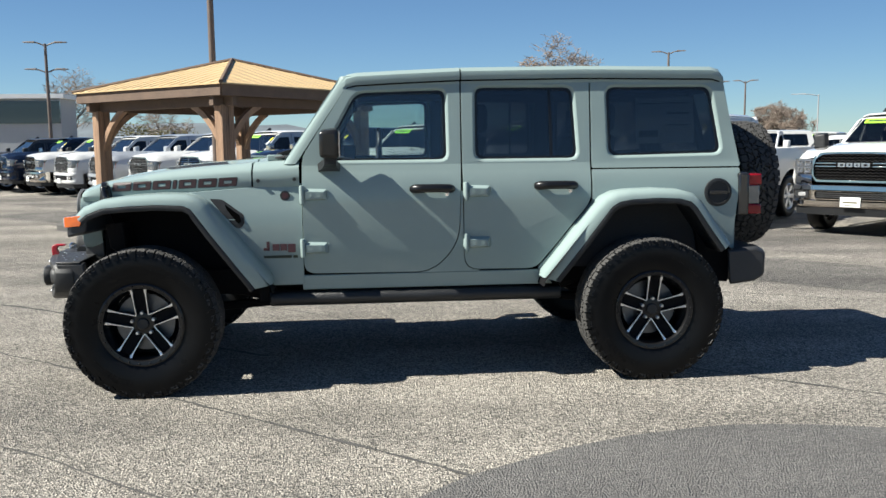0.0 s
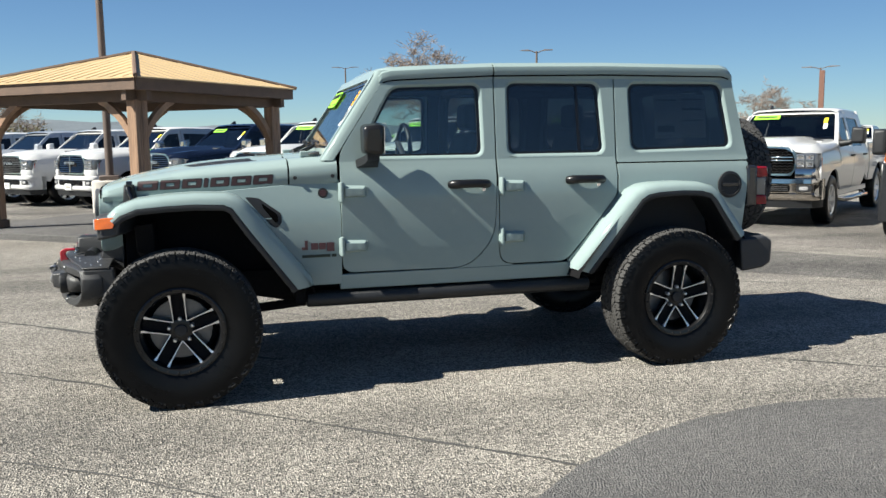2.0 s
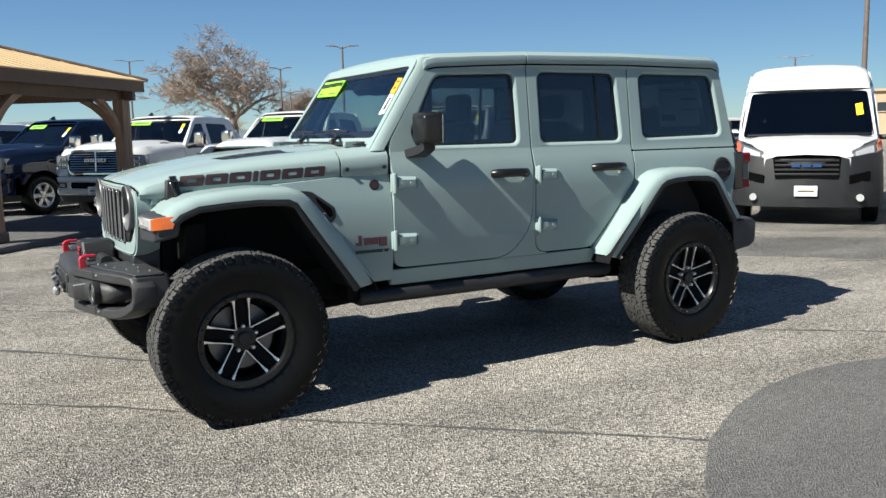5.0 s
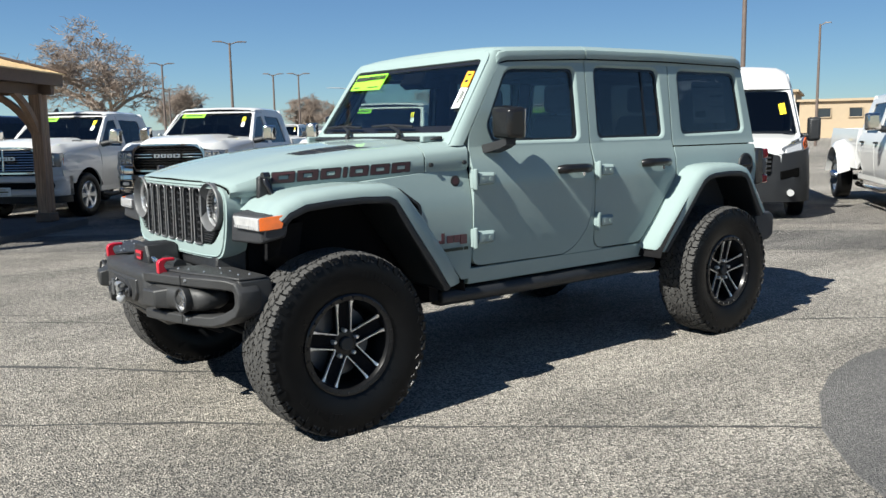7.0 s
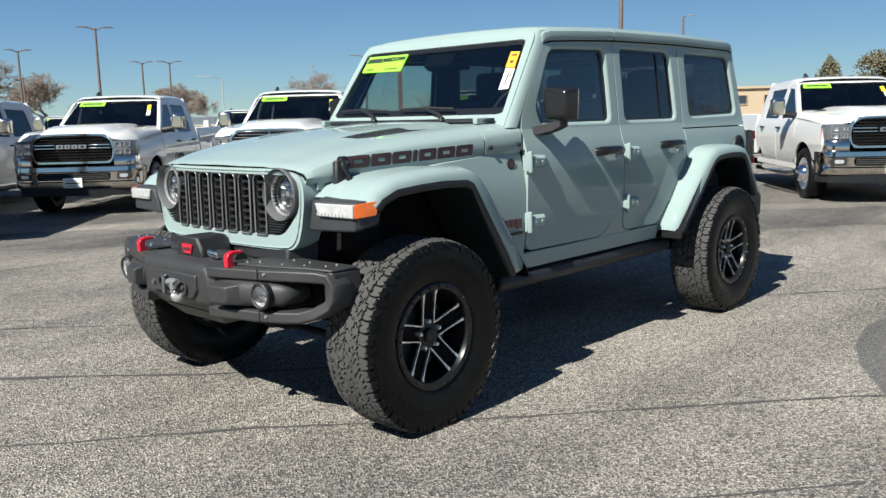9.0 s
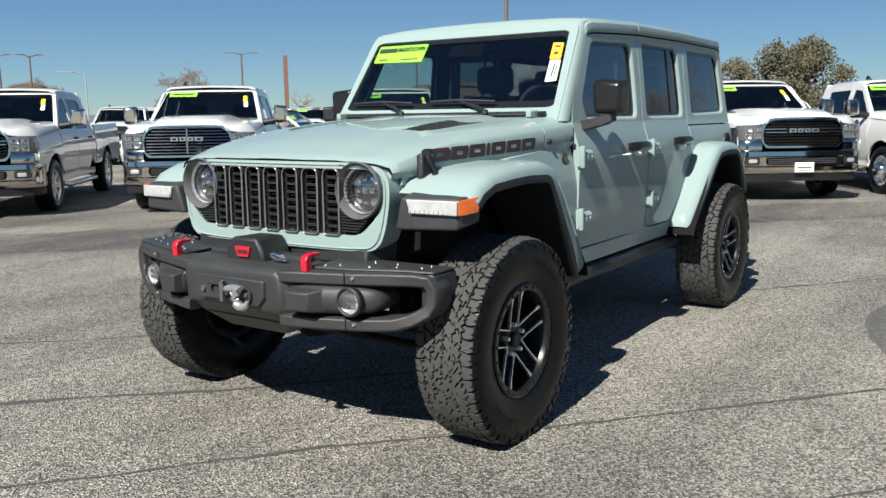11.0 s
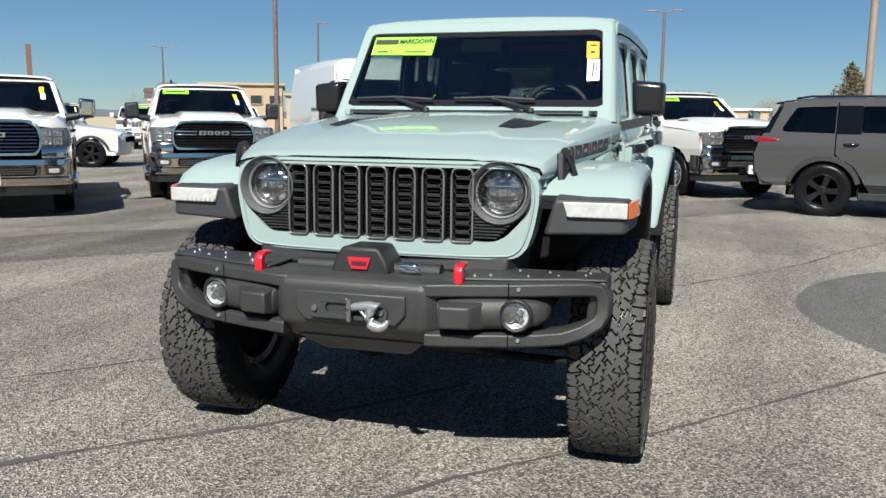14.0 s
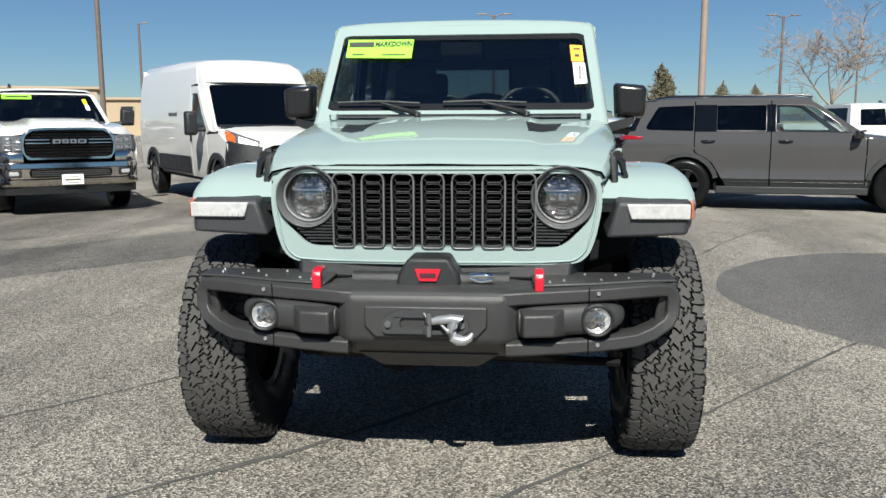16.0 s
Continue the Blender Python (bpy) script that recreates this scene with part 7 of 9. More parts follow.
        part("grille_post", bm, "plated", gf, bevel=0.008)
    else:
        for i in range(9):
            z = 0.905 + i * 0.0455
            w_ = wide(z)
            n = int(w_ / 0.0195)
            bm = B()
            tube(bm, [gp_(w_ * (2 * j / n - 1), z + (0.0115 if j % 2 else -0.0115), 0.014) for j in range(n + 1)], 0.0070, 5)
            part("grille_mesh", bm, "black_paint" if grille == "black" else "satin", gf, "dark honeycomb row", smooth=50)
        for sg in (-1, 1):
            for z in (1.080, 1.130):
                bm = B()
                k = ((0.60, z), (0.27, z), (0.27, z + 0.020), (0.60, z + 0.020))
                hull(bm, [gp_(sg * a, b, -0.008) for a, b in k], [gp_(sg * a, b, 0.02) for a, b in k])
                part("grille_blade", bm, "plated" if grille == "black" else "satin", gf, bevel=0.004)
    for u0, u1 in ((-0.235, -0.115), (-0.095, -0.005), (0.015, 0.105), (0.125, 0.235)):
        bars(gf, "grille_mark", "satin_bright", [(u0, u1, 1.127, 1.146), (u0, u1, 1.084, 1.100), (u0, u0 + 0.030, 1.084, 1.146), (u1 - 0.030, u1, 1.084, 1.146)], lambda u, v, d: gp_(u, v, -0.010 - d), 0.012)
    # lower grille, air dam and plate
    q = round_poly([(-0.56, 0.582), (0.56, 0.582), (0.585, 0.64), (0.57, 0.700), (-0.57, 0.700), (-0.585, 0.64)], 0.025)
    bm = B()
    slab(bm, densify(q), [], lambda u, v, d: (nose(u) - 0.056 + d, u, v), 0.02, (), [-0.4, -0.2, 0, 0.2, 0.4])
    lg = P("lower_grille", bm, "gap", "dark lower grille")
    for z in (0.612, 0.642, 0.672):
        bm = B()
        tube(bm, [(nose(0.55 * (2 * j / 36 - 1)) - 0.058, 0.55 * (2 * j / 36 - 1), z + (0.008 if j % 2 else -0.008)) for j in range(37)], 0.0055, 4)
        part("grille_mesh", bm, "satin" if trim != "body" else "black_paint", lg)
    bm = B()
    loft(bm, [[(nose(y) - 0.02 + o, y, 0.33), (nose(y) - 0.045 + o, y, 0.46), (nose(y) + 0.2 + o, y, 0.46), (nose(y) + 0.2 + o, y, 0.33)] for y, o in ((-0.98, 0.15), (-0.9, 0.03), (-0.6, 0), (0, 0), (0.6, 0), (0.9, 0.03), (0.98, 0.15))], True)
    P("air_dam", bm, "plastic", "black air dam", smooth=40)
    bm = B()
    box(bm, -1.118, -1.105, -0.152, 0.152, 0.470, 0.622)
    pl = P("dealer_plate", bm, "paper", "white dealer plate with green print", bevel=0.004)
    bars(pl, "plate_bar", "leaf", [(-0.11, 0.11, 0.530, 0.556), (-0.08, 0.08, 0.578, 0.588), (-0.09, 0.09, 0.492, 0.502)], lambda u, v, d: (-1.1185 - d, u, v), 0.002)
    # windscreen, roof
    wx = lambda z: 0.52 + (z - 1.33) * 1.28
    wp = lambda u, v, d: (wx(v) + d, u, v)
    wo = round_poly([(-0.90, 1.34), (0.90, 1.34), (0.76, 1.905), (-0.76, 1.905)], [0.02, 0.02, 0.05, 0.05])
    wi_ = round_poly([(-0.86, 1.365), (0.86, 1.365), (0.715, 1.865), (-0.715, 1.865)], 0.05)
    bm = B()
    slab(bm, wo, [wi_], wp, 0.06)
    P("windscreen_frame", bm, paint, bevel=0.01)
    bm = B()
    slab(bm, wi_, [], lambda u, v, d: wp(u, v, d + 0.012), 0.004)
    g = P("windscreen", bm, "privacy", smooth=0)
    g.visible_shadow = False
    bm = B()
    half = [(0.765, 1.885), (0.755, 1.935), (0.66, 1.970), (0.35, 1.985)]
    rsec = lambda x, dz, k: [(x, -a * k, z + dz) for a, z in half] + [(x, 0, 1.99 + dz)] + [(x, a * k, z + dz) for a, z in half[::-1]]
    loft(bm, [rsec(1.20, -0.05, 0.98), rsec(1.28, -0.015, 1.0), rsec(1.7, 0.0, 1.0), rsec(2.5, -0.01, 1.0), rsec(2.72, -0.05, 0.98)])
    P("roof", bm, paint, smooth=45)
    bm = B()
    bp2 = lambda u, v, d: (2.83 - 0.16 * (v - 1.3) - d, u, v)
    slab(bm, [(-0.95, 0.8), (0.95, 0.8), (0.93, 1.3), (0.76, 1.93), (-0.76, 1.93), (-0.93, 1.3)], [round_poly([(-0.70, 1.40), (0.70, 1.40), (0.62, 1.82), (-0.62, 1.82)], 0.05)], bp2, 0.04)
    P("cab_back", bm, paint, bevel=0.01)
    bm = B()
    slab(bm, round_poly([(-0.71, 1.39), (0.71, 1.39), (0.63, 1.83), (-0.63, 1.83)], 0.05), [], lambda u, v, d: bp2(u, v, d + 0.01), 0.004)
    g = P("rear_window", bm, "tint", smooth=0)
    g.visible_shadow = False
    # cabin
    bm = B()
    box(bm, 0.62, 0.95, -0.86, 0.86, 0.9, 1.34)
    P("dashboard", bm, "plastic", bevel=0.04)
    for x0 in (1.45, 2.30):
        for y0 in (-0.42, 0.42):
            bm = B()
            hull(bm, [(x0, y0 - 0.27, 0.9), (x0, y0 + 0.27, 0.9), (x0 + 0.2, y0 + 0.27, 0.9), (x0 + 0.2, y0 - 0.27, 0.9)], [(x0 + 0.12, y0 - 0.22, 1.45), (x0 + 0.12, y0 + 0.22, 1.45), (x0 + 0.25, y0 + 0.22, 1.45), (x0 + 0.25, y0 - 0.22, 1.45)])
            st = P("seat", bm, "seat", bevel=0.05)
            bm = B()
            box(bm, x0 + 0.14, x0 + 0.25, y0 - 0.13, y0 + 0.13, 1.47, 1.66)
            part("headrest", bm, "seat", st, bevel=0.04)
    bm = B()
    box(bm, 0.5, 2.8, -0.88, 0.88, 0.5, 0.92)
    P("floor_pan", bm, "under")
    bm = B()
    box(bm, 2.86, end, -0.93, 0.93, 0.62, 0.85)
    P("bed_floor", bm, "under")
    bm = B()
    box(bm, end - 0.05, end, -0.90, 0.90, 0.75, 1.35)
    P("tailgate", bm, paint, bevel=0.012)
    bm = B()
    box(bm, end, end + 0.18, -0.95, 0.95, 0.52, 0.70)
    P("rear_bumper", bm, trim if trim != "body" else paint, bevel=0.03)
    bm = B()
    tube(bm, [(0, -0.8, 0.40), (0, 0.8, 0.40)], 0.05, 10)
    tube(bm, [(wb, -0.8, 0.40), (wb, 0.8, 0.40)], 0.06, 10)
    for s in (-1, 1):
        tube(bm, [(-0.8, s * 0.42, 0.58), (end - 0.1, s * 0.45, 0.58)], 0.06, 6)
    P("chassis", bm, "under")
    bm = B()
    hull(bm, [(1.50, 0.47, 1.985), (1.50, 0.53, 1.985), (1.66, 0.53, 1.985), (1.66, 0.47, 1.985)], [(1.60, 0.49, 2.06), (1.60, 0.51, 2.06), (1.66, 0.51, 2.06), (1.66, 0.49, 2.06)])
    P("roof_antenna", bm, "plastic", bevel=0.01)
    if dually or marks:
        for y0 in (-0.6, -0.15, 0, 0.15, 0.6):
            bm = B()
            box(bm, 1.30, 1.37, y0 - 0.028, y0 + 0.028, 1.965, 1.990)
            P("roof_marker", bm, "lamp_dark", bevel=0.008)
    if sign:
        bm = B()
        q = ((0.22, 1.785), (0.68, 1.785), (0.67, 1.862), (0.215, 1.862))
        hull(bm, [wp(a, b, 0.004) for a, b in q], [wp(a, b, -0.003) for a, b in q])
        sg_ = P("price_sign", bm, sign_kind, "lime green banner across the windscreen top", smooth=0)
        bars(sg_, "sign_bar", "ink", [(0.27, 0.62, 1.815, 1.84)], lambda u, v, d: wp(u, v, -0.004 - d), 0.002)
        bm = B()
        q = ((-0.64, 1.70), (-0.575, 1.70), (-0.565, 1.79), (-0.63, 1.79))
        hull(bm, [wp(a, b, 0.004) for a, b in q], [wp(a, b, -0.003) for a, b in q])
        P("stock_tag", bm, "yellow", smooth=0)
        bm = B()
        q = ((-0.66, 1.60), (-0.595, 1.60), (-0.585, 1.69), (-0.65, 1.69))
        hull(bm, [wp(a, b, 0.004) for a, b in q], [wp(a, b, -0.003) for a, b in q])
        P("paper_tag", bm, "paper", smooth=0)
    w = road_wheel(car, pose(0, -0.86, 0.41), rim=rim, dually=dually)
    dup(w, car, pose(0, 0.86, 0.41, 0, 0, 180))
    dup(w, car, pose(wb, -0.86 if not dually else -1.0, 0.41))
    dup(w, car, pose(wb, 0.86 if not dually else 1.0, 0.41, 0, 0, 180))
    return car


def place(x, y, fx, fy, dz=0.0):
    """A pose on the lot at (x, y), facing (fx, fy)."""
    return pose(x, y, ground_at(x, y) + dz, 0, 0, math.degrees(math.atan2(-fy, -fx)))


def build_pickups():
    D = (-0.79, -0.61)
    pickup(place(4.55, 8.25, -0.77, -0.64), "white crew-cab pickup with chrome bar grille facing the lot", grille="bars", mirror="plated")
    first = pickup(place(8.10, 7.10, *D), "white crew-cab pickup with black honeycomb grille", grille="black", mirror="plastic")
    pickup(place(2.45, 10.75, -0.72, -0.70), "white crew-cab pickup with dark grille and chrome bumper", grille="black", mirror="plated")
    plain_bars = pickup(place(0.30, 12.9, -0.70, -0.71), "white crew-cab pickup with chrome bar grille and white bumper", grille="bars", trim="body")
    dual = pickup(place(10.45, 0.85, *D), "white dual-rear-wheel pickup with chrome hubs", grille="black", mirror="plated", dually=True, wheelbase=4.05)
    copy_thing(dual, place(12.15, -1.45, -0.83, -0.56))
    E = (-0.82, -0.57)
    navy = pickup(place(-1.75, 15.0, *E), "dark navy crew-cab pickup with chrome grille", paint="navy", grille="bars", trim="body", mirror="plated")
    copy_thing(plain_bars, place(-3.75, 17.05, *E))
    plain = pickup(place(-5.5, 19.0, *E), "white crew-cab pickup with dark grille", grille="mesh", trim="body", mirror="white", sign=False)
    pickup(place(-7.2, 21.0, *E), "silver crew-cab pickup with dark grille", paint="silver", grille="mesh", trim="body", mirror="silver", sign=False)
    copy_thing(plain, place(-8.9, 23.0, *E))
    copy_thing(first, place(-10.6, 25.0, *E))
    copy_thing(navy, place(-12.3, 27.0, *E))
    pickup(place(-14.2, 28.8, *E), "dark slate grey crew-cab pickup", paint="slate", grille="black", trim="body", mirror="plastic", sign=False)
    # further rows behind
    for i, (x, y, fx, fy) in enumerate(((13.4, 23.2, -0.72, -0.69), (16.2, 26.2, 0.35, 0.93), (19.5, 30.0, -0.75, -0.66), (22.3, 27.6, -0.76, -0.65), (25.0, 25.0, -0.77, -0.64), (27.6, 22.2, -0.78, -0.63), (30.0, 19.2, -0.79, -0.61), (16.0, 34.0, -0.7, -0.71), (12.0, 36.5, -0.66, -0.75), (33.0, 9.0, -0.8, -0.6), (35.0, 5.5, -0.8, -0.6), (31.0, -8.0, -0.9, -0.4), (24.0, -13.0, 0.2, -0.98), (8.0, 38.0, -0.6, -0.8), (38.0, 26.0, -0.8, -0.6), (36.0, 29.5, -0.8, -0.6))):
        copy_thing((plain, first, plain_bars)[i % 3], place(x, y, fx, fy))


build_pickups()


VW = [(0.30, 0.93), (0.55, 0.99), (1.0, 1.02), (1.5, 1.02), (2.0, 0.97), (2.35, 0.90)]


def build_van():
    van = thing("cargo_van", "white high-roof cargo van with black lower front", "van", place(8.76, 3.70, -0.79, -0.61), "")
    P = lambda *a, **k: part(*a[:3], van, *a[3:], **k)
    wb, end = 4.04, 5.05
    for s in (-1, 1):
        cuts = [0.55, 1.0, 1.5, 2.0]
        o = [(-0.55, 0.62)] + arch(0, 0.36, 0.45, 145, 12, 10) + [(0.50, 0.42), (0.50, 1.18), (-0.1, 1.20), (-0.52, 1.05)]
        bm = B()
        slab(bm, o, [], side_put(VW, s), 0.03, cuts)
        P("front_fender", bm, "white", bevel=0.01)
        door = round_poly([(0.515, 0.45), (1.42, 0.45), (1.42, 1.98), (1.02, 1.98), (0.32, 1.24), (0.515, 1.2)], [0.04, 0.04, 0.06, 0.1, 0.05, 0.02])
        hole = round_poly([(0.52, 1.28), (1.34, 1.26), (1.34, 1.86), (1.02, 1.86)], 0.05)
        bm = B()
        slab(bm, door, [hole], side_put(VW, s), 0.03, cuts)
        d = P("door", bm, "white", bevel=0.006)
        bm = B()
        slab(bm, hole, [], side_put(VW, s, -0.012), 0.004, cuts)
        g = part("window", bm, "tint", d)
        bm = B()
        box(bm, 1.32, 1.40, min(s * 1.02, s * 1.045), max(s * 1.02, s * 1.045), 1.05, 1.22)
        part("door_handle", bm, "plastic", d, bevel=0.01)
        side = [(1.435, 0.45), (wb - 0.46, 0.45)] + arch(wb, 0.36, 0.45, 168, 12, 10) + [(end, 0.48), (end - 0.04, 2.30), (1.25, 2.30), (1.08, 2.02), (1.435, 2.0)]
        bm = B()
        slab(bm, side, [], side_put(VW, s), 0.03, cuts)
        P("side_panel", bm, "white", bevel=0.012)
        bm = B()
        hull(bm, [(1.45, s * 1.015, 0.50), (wb - 0.5, s * 1.015, 0.50), (wb - 0.5, s * 1.02, 0.80), (1.45, s * 1.02, 0.80)], [(1.45, s * 1.035, 0.51), (wb - 0.5, s * 1.035, 0.51), (wb - 0.5, s * 1.04, 0.79), (1.45, s * 1.04, 0.79)])
        P("side_moulding", bm, "plastic", "dark grey side moulding", bevel=0.01)
        bm = B()
        hull(bm, [(2.2, s * 1.02, 1.50), (2.75, s * 1.02, 1.50), (2.75, s * 1.02, 1.55), (2.2, s * 1.02, 1.55)], [(2.2, s * 1.03, 1.50), (2.75, s * 1.03, 1.50), (2.75, s * 1.03, 1.55), (2.2, s * 1.03, 1.55)])
        P("door_track", bm, "satin")
        for cx in (0, wb):
            lo = arch(cx, 0.36, 0.47, 170, 10, 12)
            bm = B()
            loft(bm, [[(x, s * 1.0, z) for x, z in lo], [(x, s * 0.5, z) for x, z in lo]])
            P("wheel_liner", bm, "under")
            bm = B()
            ot, it = arch(cx, 0.36, 0.54, 160, 20, 12), arch(cx, 0.36, 0.45, 160, 20, 12)
            loft(bm, [[(a[0], s * 1.005, a[1]), (a[0], s * 1.045, a[1]), (b[0], s * 1.045, b[1]), (b[0], s * 1.005, b[1])] for a, b in zip(ot, it)], True)
            P("arch_moulding", bm, "plastic", "black wheel-arch moulding", smooth=50)
        bm = B()
        q = [(1.14, 1.16), (1.36, 1.16), (1.36, 1.56), (1.14, 1.56)]
        hull(bm, [(0.62, s * a, z) for a, z in q], [(0.48, s * (1.25 + (a - 1.25) * 0.8), 1.36 + (z - 1.36) * 0.9) for a, z in q])
        mi = P("door_mirror", bm, "plastic", "tall black mirror", bevel=0.04, seg=3)
        bm = B()
        tube(bm, [(0.56, s * 0.98, 1.26), (0.55, s * 1.18, 1.26)], 0.04, 8)
        part("mirror_arm", bm, "plastic", mi)
        bm = B()
        hull(bm, [(-0.86, s * 0.60, 0.98), (-0.70, s * 0.92, 1.04), (-0.45, s * 1.0, 1.10), (-0.62, s * 0.62, 1.0)], [(-0.80, s * 0.58, 1.08), (-0.62, s * 0.90, 1.20), (-0.30, s * 0.985, 1.27), (-0.55, s * 0.60, 1.12)])
        hl = P("head_lamp", bm, "lamp_dark", "swept-back clear head lamp", bevel=0.02)
        bm = B()
        hull(bm, [(-0.850, s * 0.64, 1.005), (-0.700, s * 0.90, 1.060), (-0.66, s * 0.88, 1.06), (-0.80, s * 0.64, 1.01)], [(-0.808, s * 0.64, 1.075), (-0.650, s * 0.885, 1.165), (-0.62, s * 0.86, 1.16), (-0.77, s * 0.64, 1.075)])
        part("lamp_cell", bm, "fog_bowl", hl, "bright reflector", bevel=0.01)
        bm = B()
        hull(bm, [(-0.66, s * 0.93, 1.06), (-0.45, s * 1.01, 1.11), (-0.45, s * 0.98, 1.11), (-0.6, s * 0.9, 1.06)], [(-0.60, s * 0.92, 1.17), (-0.36, s * 0.995, 1.24), (-0.40, s * 0.96, 1.24), (-0.55, s * 0.9, 1.17)])
        part("turn_lamp", bm, "amber", hl)
        bm = B()
        secs = [[(x, s * y, 0.28), (x - 0.02, s * y, 0.55), (x + 0.04, s * (y - 0.02), z1), (x + 0.25, s * (y - 0.05), z1), (x + 0.25, s * (y - 0.05), 0.28)] for x, y, z1 in ((-0.96, 0.0, 0.98), (-0.94, 0.45, 0.98), (-0.86, 0.75, 1.02), (-0.70, 0.97, 1.06), (-0.52, 1.04, 1.08))]
        loft(bm, secs, True)
        P("bumper", bm, "plastic", "black bumper wrapping the corners", smooth=45)
        bm = B()
        spin(bm, [(0.055, 0.0), (0.05, -0.03)], 20, axis="x")
        P("fog_lamp", bm, "clear_lens", m=pose(-0.90, s * 0.72, 0.42))
        bm = B()
        hull(bm, [(-0.935, s * 0.58, 0.62), (-0.82, s * 0.85, 0.66), (-0.82, s * 0.85, 0.80), (-0.935, s * 0.58, 0.74)], [(-0.90, s * 0.56, 0.62), (-0.79, s * 0.83, 0.66), (-0.79, s * 0.83, 0.80), (-0.90, s * 0.56, 0.74)])
        P("air_intake", bm, "gap", bevel=0.01)
    for s in (-1, 1):
        bm = B()
        hull(bm, [(0.14, s * 0.975, 1.22), (0.50, s * 1.005, 1.22), (1.06, s * 0.968, 2.03), (0.93, s * 0.90, 2.08)], [(0.18, s * 0.945, 1.22), (0.50, s * 0.97, 1.22), (1.06, s * 0.93, 2.03), (0.97, s * 0.87, 2.08)])
        P("windscreen_pillar", bm, "white", bevel=0.01)
    # nose, windscreen and roof
    bm = B()
    ns = lambda x, w, z: [(x, -w, z - 0.16), (x, -w * 0.97, z - 0.05), (x, -w * 0.7, z), (x, 0, z + 0.02), (x, w * 0.7, z), (x, w * 0.97, z - 0.05), (x, w, z - 0.16)]
    loft(bm, [ns(-0.88, 0.58, 1.02), ns(-0.80, 0.66, 1.10), ns(-0.55, 0.90, 1.19), ns(-0.2, 0.985, 1.25), ns(0.06, 0.99, 1.295)])
    P("hood", bm, "white", smooth=50)
    bm = B()
    hull(bm, [(-0.97, -0.42, 0.70), (-0.97, 0.42, 0.70), (-0.90, 0.46, 0.99), (-0.90, -0.46, 0.99)], [(-0.94, -0.42, 0.70), (-0.94, 0.42, 0.70), (-0.86, 0.46, 0.99), (-0.86, -0.46, 0.99)])
    gr = P("grille", bm, "gap", "black slatted grille", bevel=0.006)
    for i in range(4):
        bm = B()
        z = 0.745 + i * 0.065
        x = -0.985 + (z - 0.70) * 0.24
        box(bm, x, x + 0.03, -0.43, 0.43, z, z + 0.028)
        part("grille_slat", bm, "plastic", gr, bevel=0.004)
    bars(gr, "grille_mark", "chrome", [(-0.20, -0.09, 0.86, 0.91), (-0.06, 0.06, 0.86, 0.91), (0.09, 0.20, 0.86, 0.91)], lambda u, v, d: (-0.965 - d + (v - 0.86) * 0.24, u, v), 0.012)
    bm = B()
    box(bm, -1.0, -0.975, -0.155, 0.155, 0.44, 0.59)
    pl = P("dealer_plate", bm, "paper", bevel=0.004)
    bars(pl, "plate_bar", "leaf", [(-0.11, 0.11, 0.50, 0.528)], lambda u, v, d: (-1.0005 - d, u, v), 0.002)
    wxf = lambda v: 0.06 + (v - 1.36) * 0.95
    wp = lambda u, v, d: (wxf(v) + 0.16 * (u / 0.9) ** 2 + d, u, v)
    wo = round_poly([(-0.985, 1.24), (0.985, 1.24), (0.90, 2.06), (-0.90, 2.06)], 0.03)
    wi_ = round_poly([(-0.945, 1.285), (0.945, 1.285), (0.855, 1.99), (-0.855, 1.99)], 0.06)
    bm = B()
    slab(bm, wo, [wi_], wp, 0.06, [1.5, 1.7, 1.9])
    P("windscreen_frame", bm, "white", bevel=0.01)
    bm = B()
    loft(bm, [[wp(u * k, v, 0.012) for u in (-0.92, -0.6, -0.3, 0, 0.3, 0.6, 0.92)] for v, k in ((1.275, 1.03), (1.7, 0.97), (2.0, 0.93))])
    g = P("windscreen", bm, "privacy")
    g.visible_shadow = False
    bm = B()
    half = [(0.91, 2.02), (0.90, 2.30), (0.84, 2.44), (0.70, 2.50), (0.35, 2.53)]
    lift = lambda z, f: 2.02 + (z - 2.02) * f
    rs = lambda x, f, k: [(x + 0.16 * (a / 0.9) ** 2 * (1 - f), -a * k, lift(z, f)) for a, z in half] + [(x, 0, lift(2.54, f))] + [(x + 0.16 * (a / 0.9) ** 2 * (1 - f), a * k, lift(z, f)) for a, z in half[::-1]]
    loft(bm, [rs(0.67, 0.03, 0.99), rs(0.78, 0.34, 0.99), rs(0.93, 0.62, 1.0), rs(1.14, 0.79, 1.0), rs(1.5, 0.86, 1.0), rs(2.6, 0.95, 1.0), rs(end - 0.15, 1.0, 1.0), rs(end - 0.03, 0.9, 0.99)])
    P("high_roof", bm, "white", smooth=45)
    bm = B()
    hull(bm, [(end - 0.05, -0.98, 0.5), (end - 0.05, 0.98, 0.5), (end - 0.05, 0.90, 2.4), (end - 0.05, -0.90, 2.4)], [(end, -0.98, 0.5), (end, 0.98, 0.5), (end - 0.03, 0.90, 2.4), (end - 0.03, -0.90, 2.4)])
    P("rear_door", bm, "white")
    bm = B()
    box(bm, 0.35, end - 0.1, -0.94, 0.94, 0.40, 1.0)
    box(bm, 1.5, 1.55, -0.9, 0.9, 0.9, 2.2)
    P("inside", bm, "seat")
    bm = B()
    box(bm, 0.22, 0.62, -0.9, 0.9, 0.9, 1.34)
    P("dashboard", bm, "plastic", bevel=0.03)
    bm = B()
    q = ((-0.80, 1.62), (-0.70, 1.60), (-0.68, 1.78), (-0.78, 1.80))
    hull(bm, [wp(a, b, 0.008) for a, b in q], [wp(a, b, 0.002) for a, b in q])
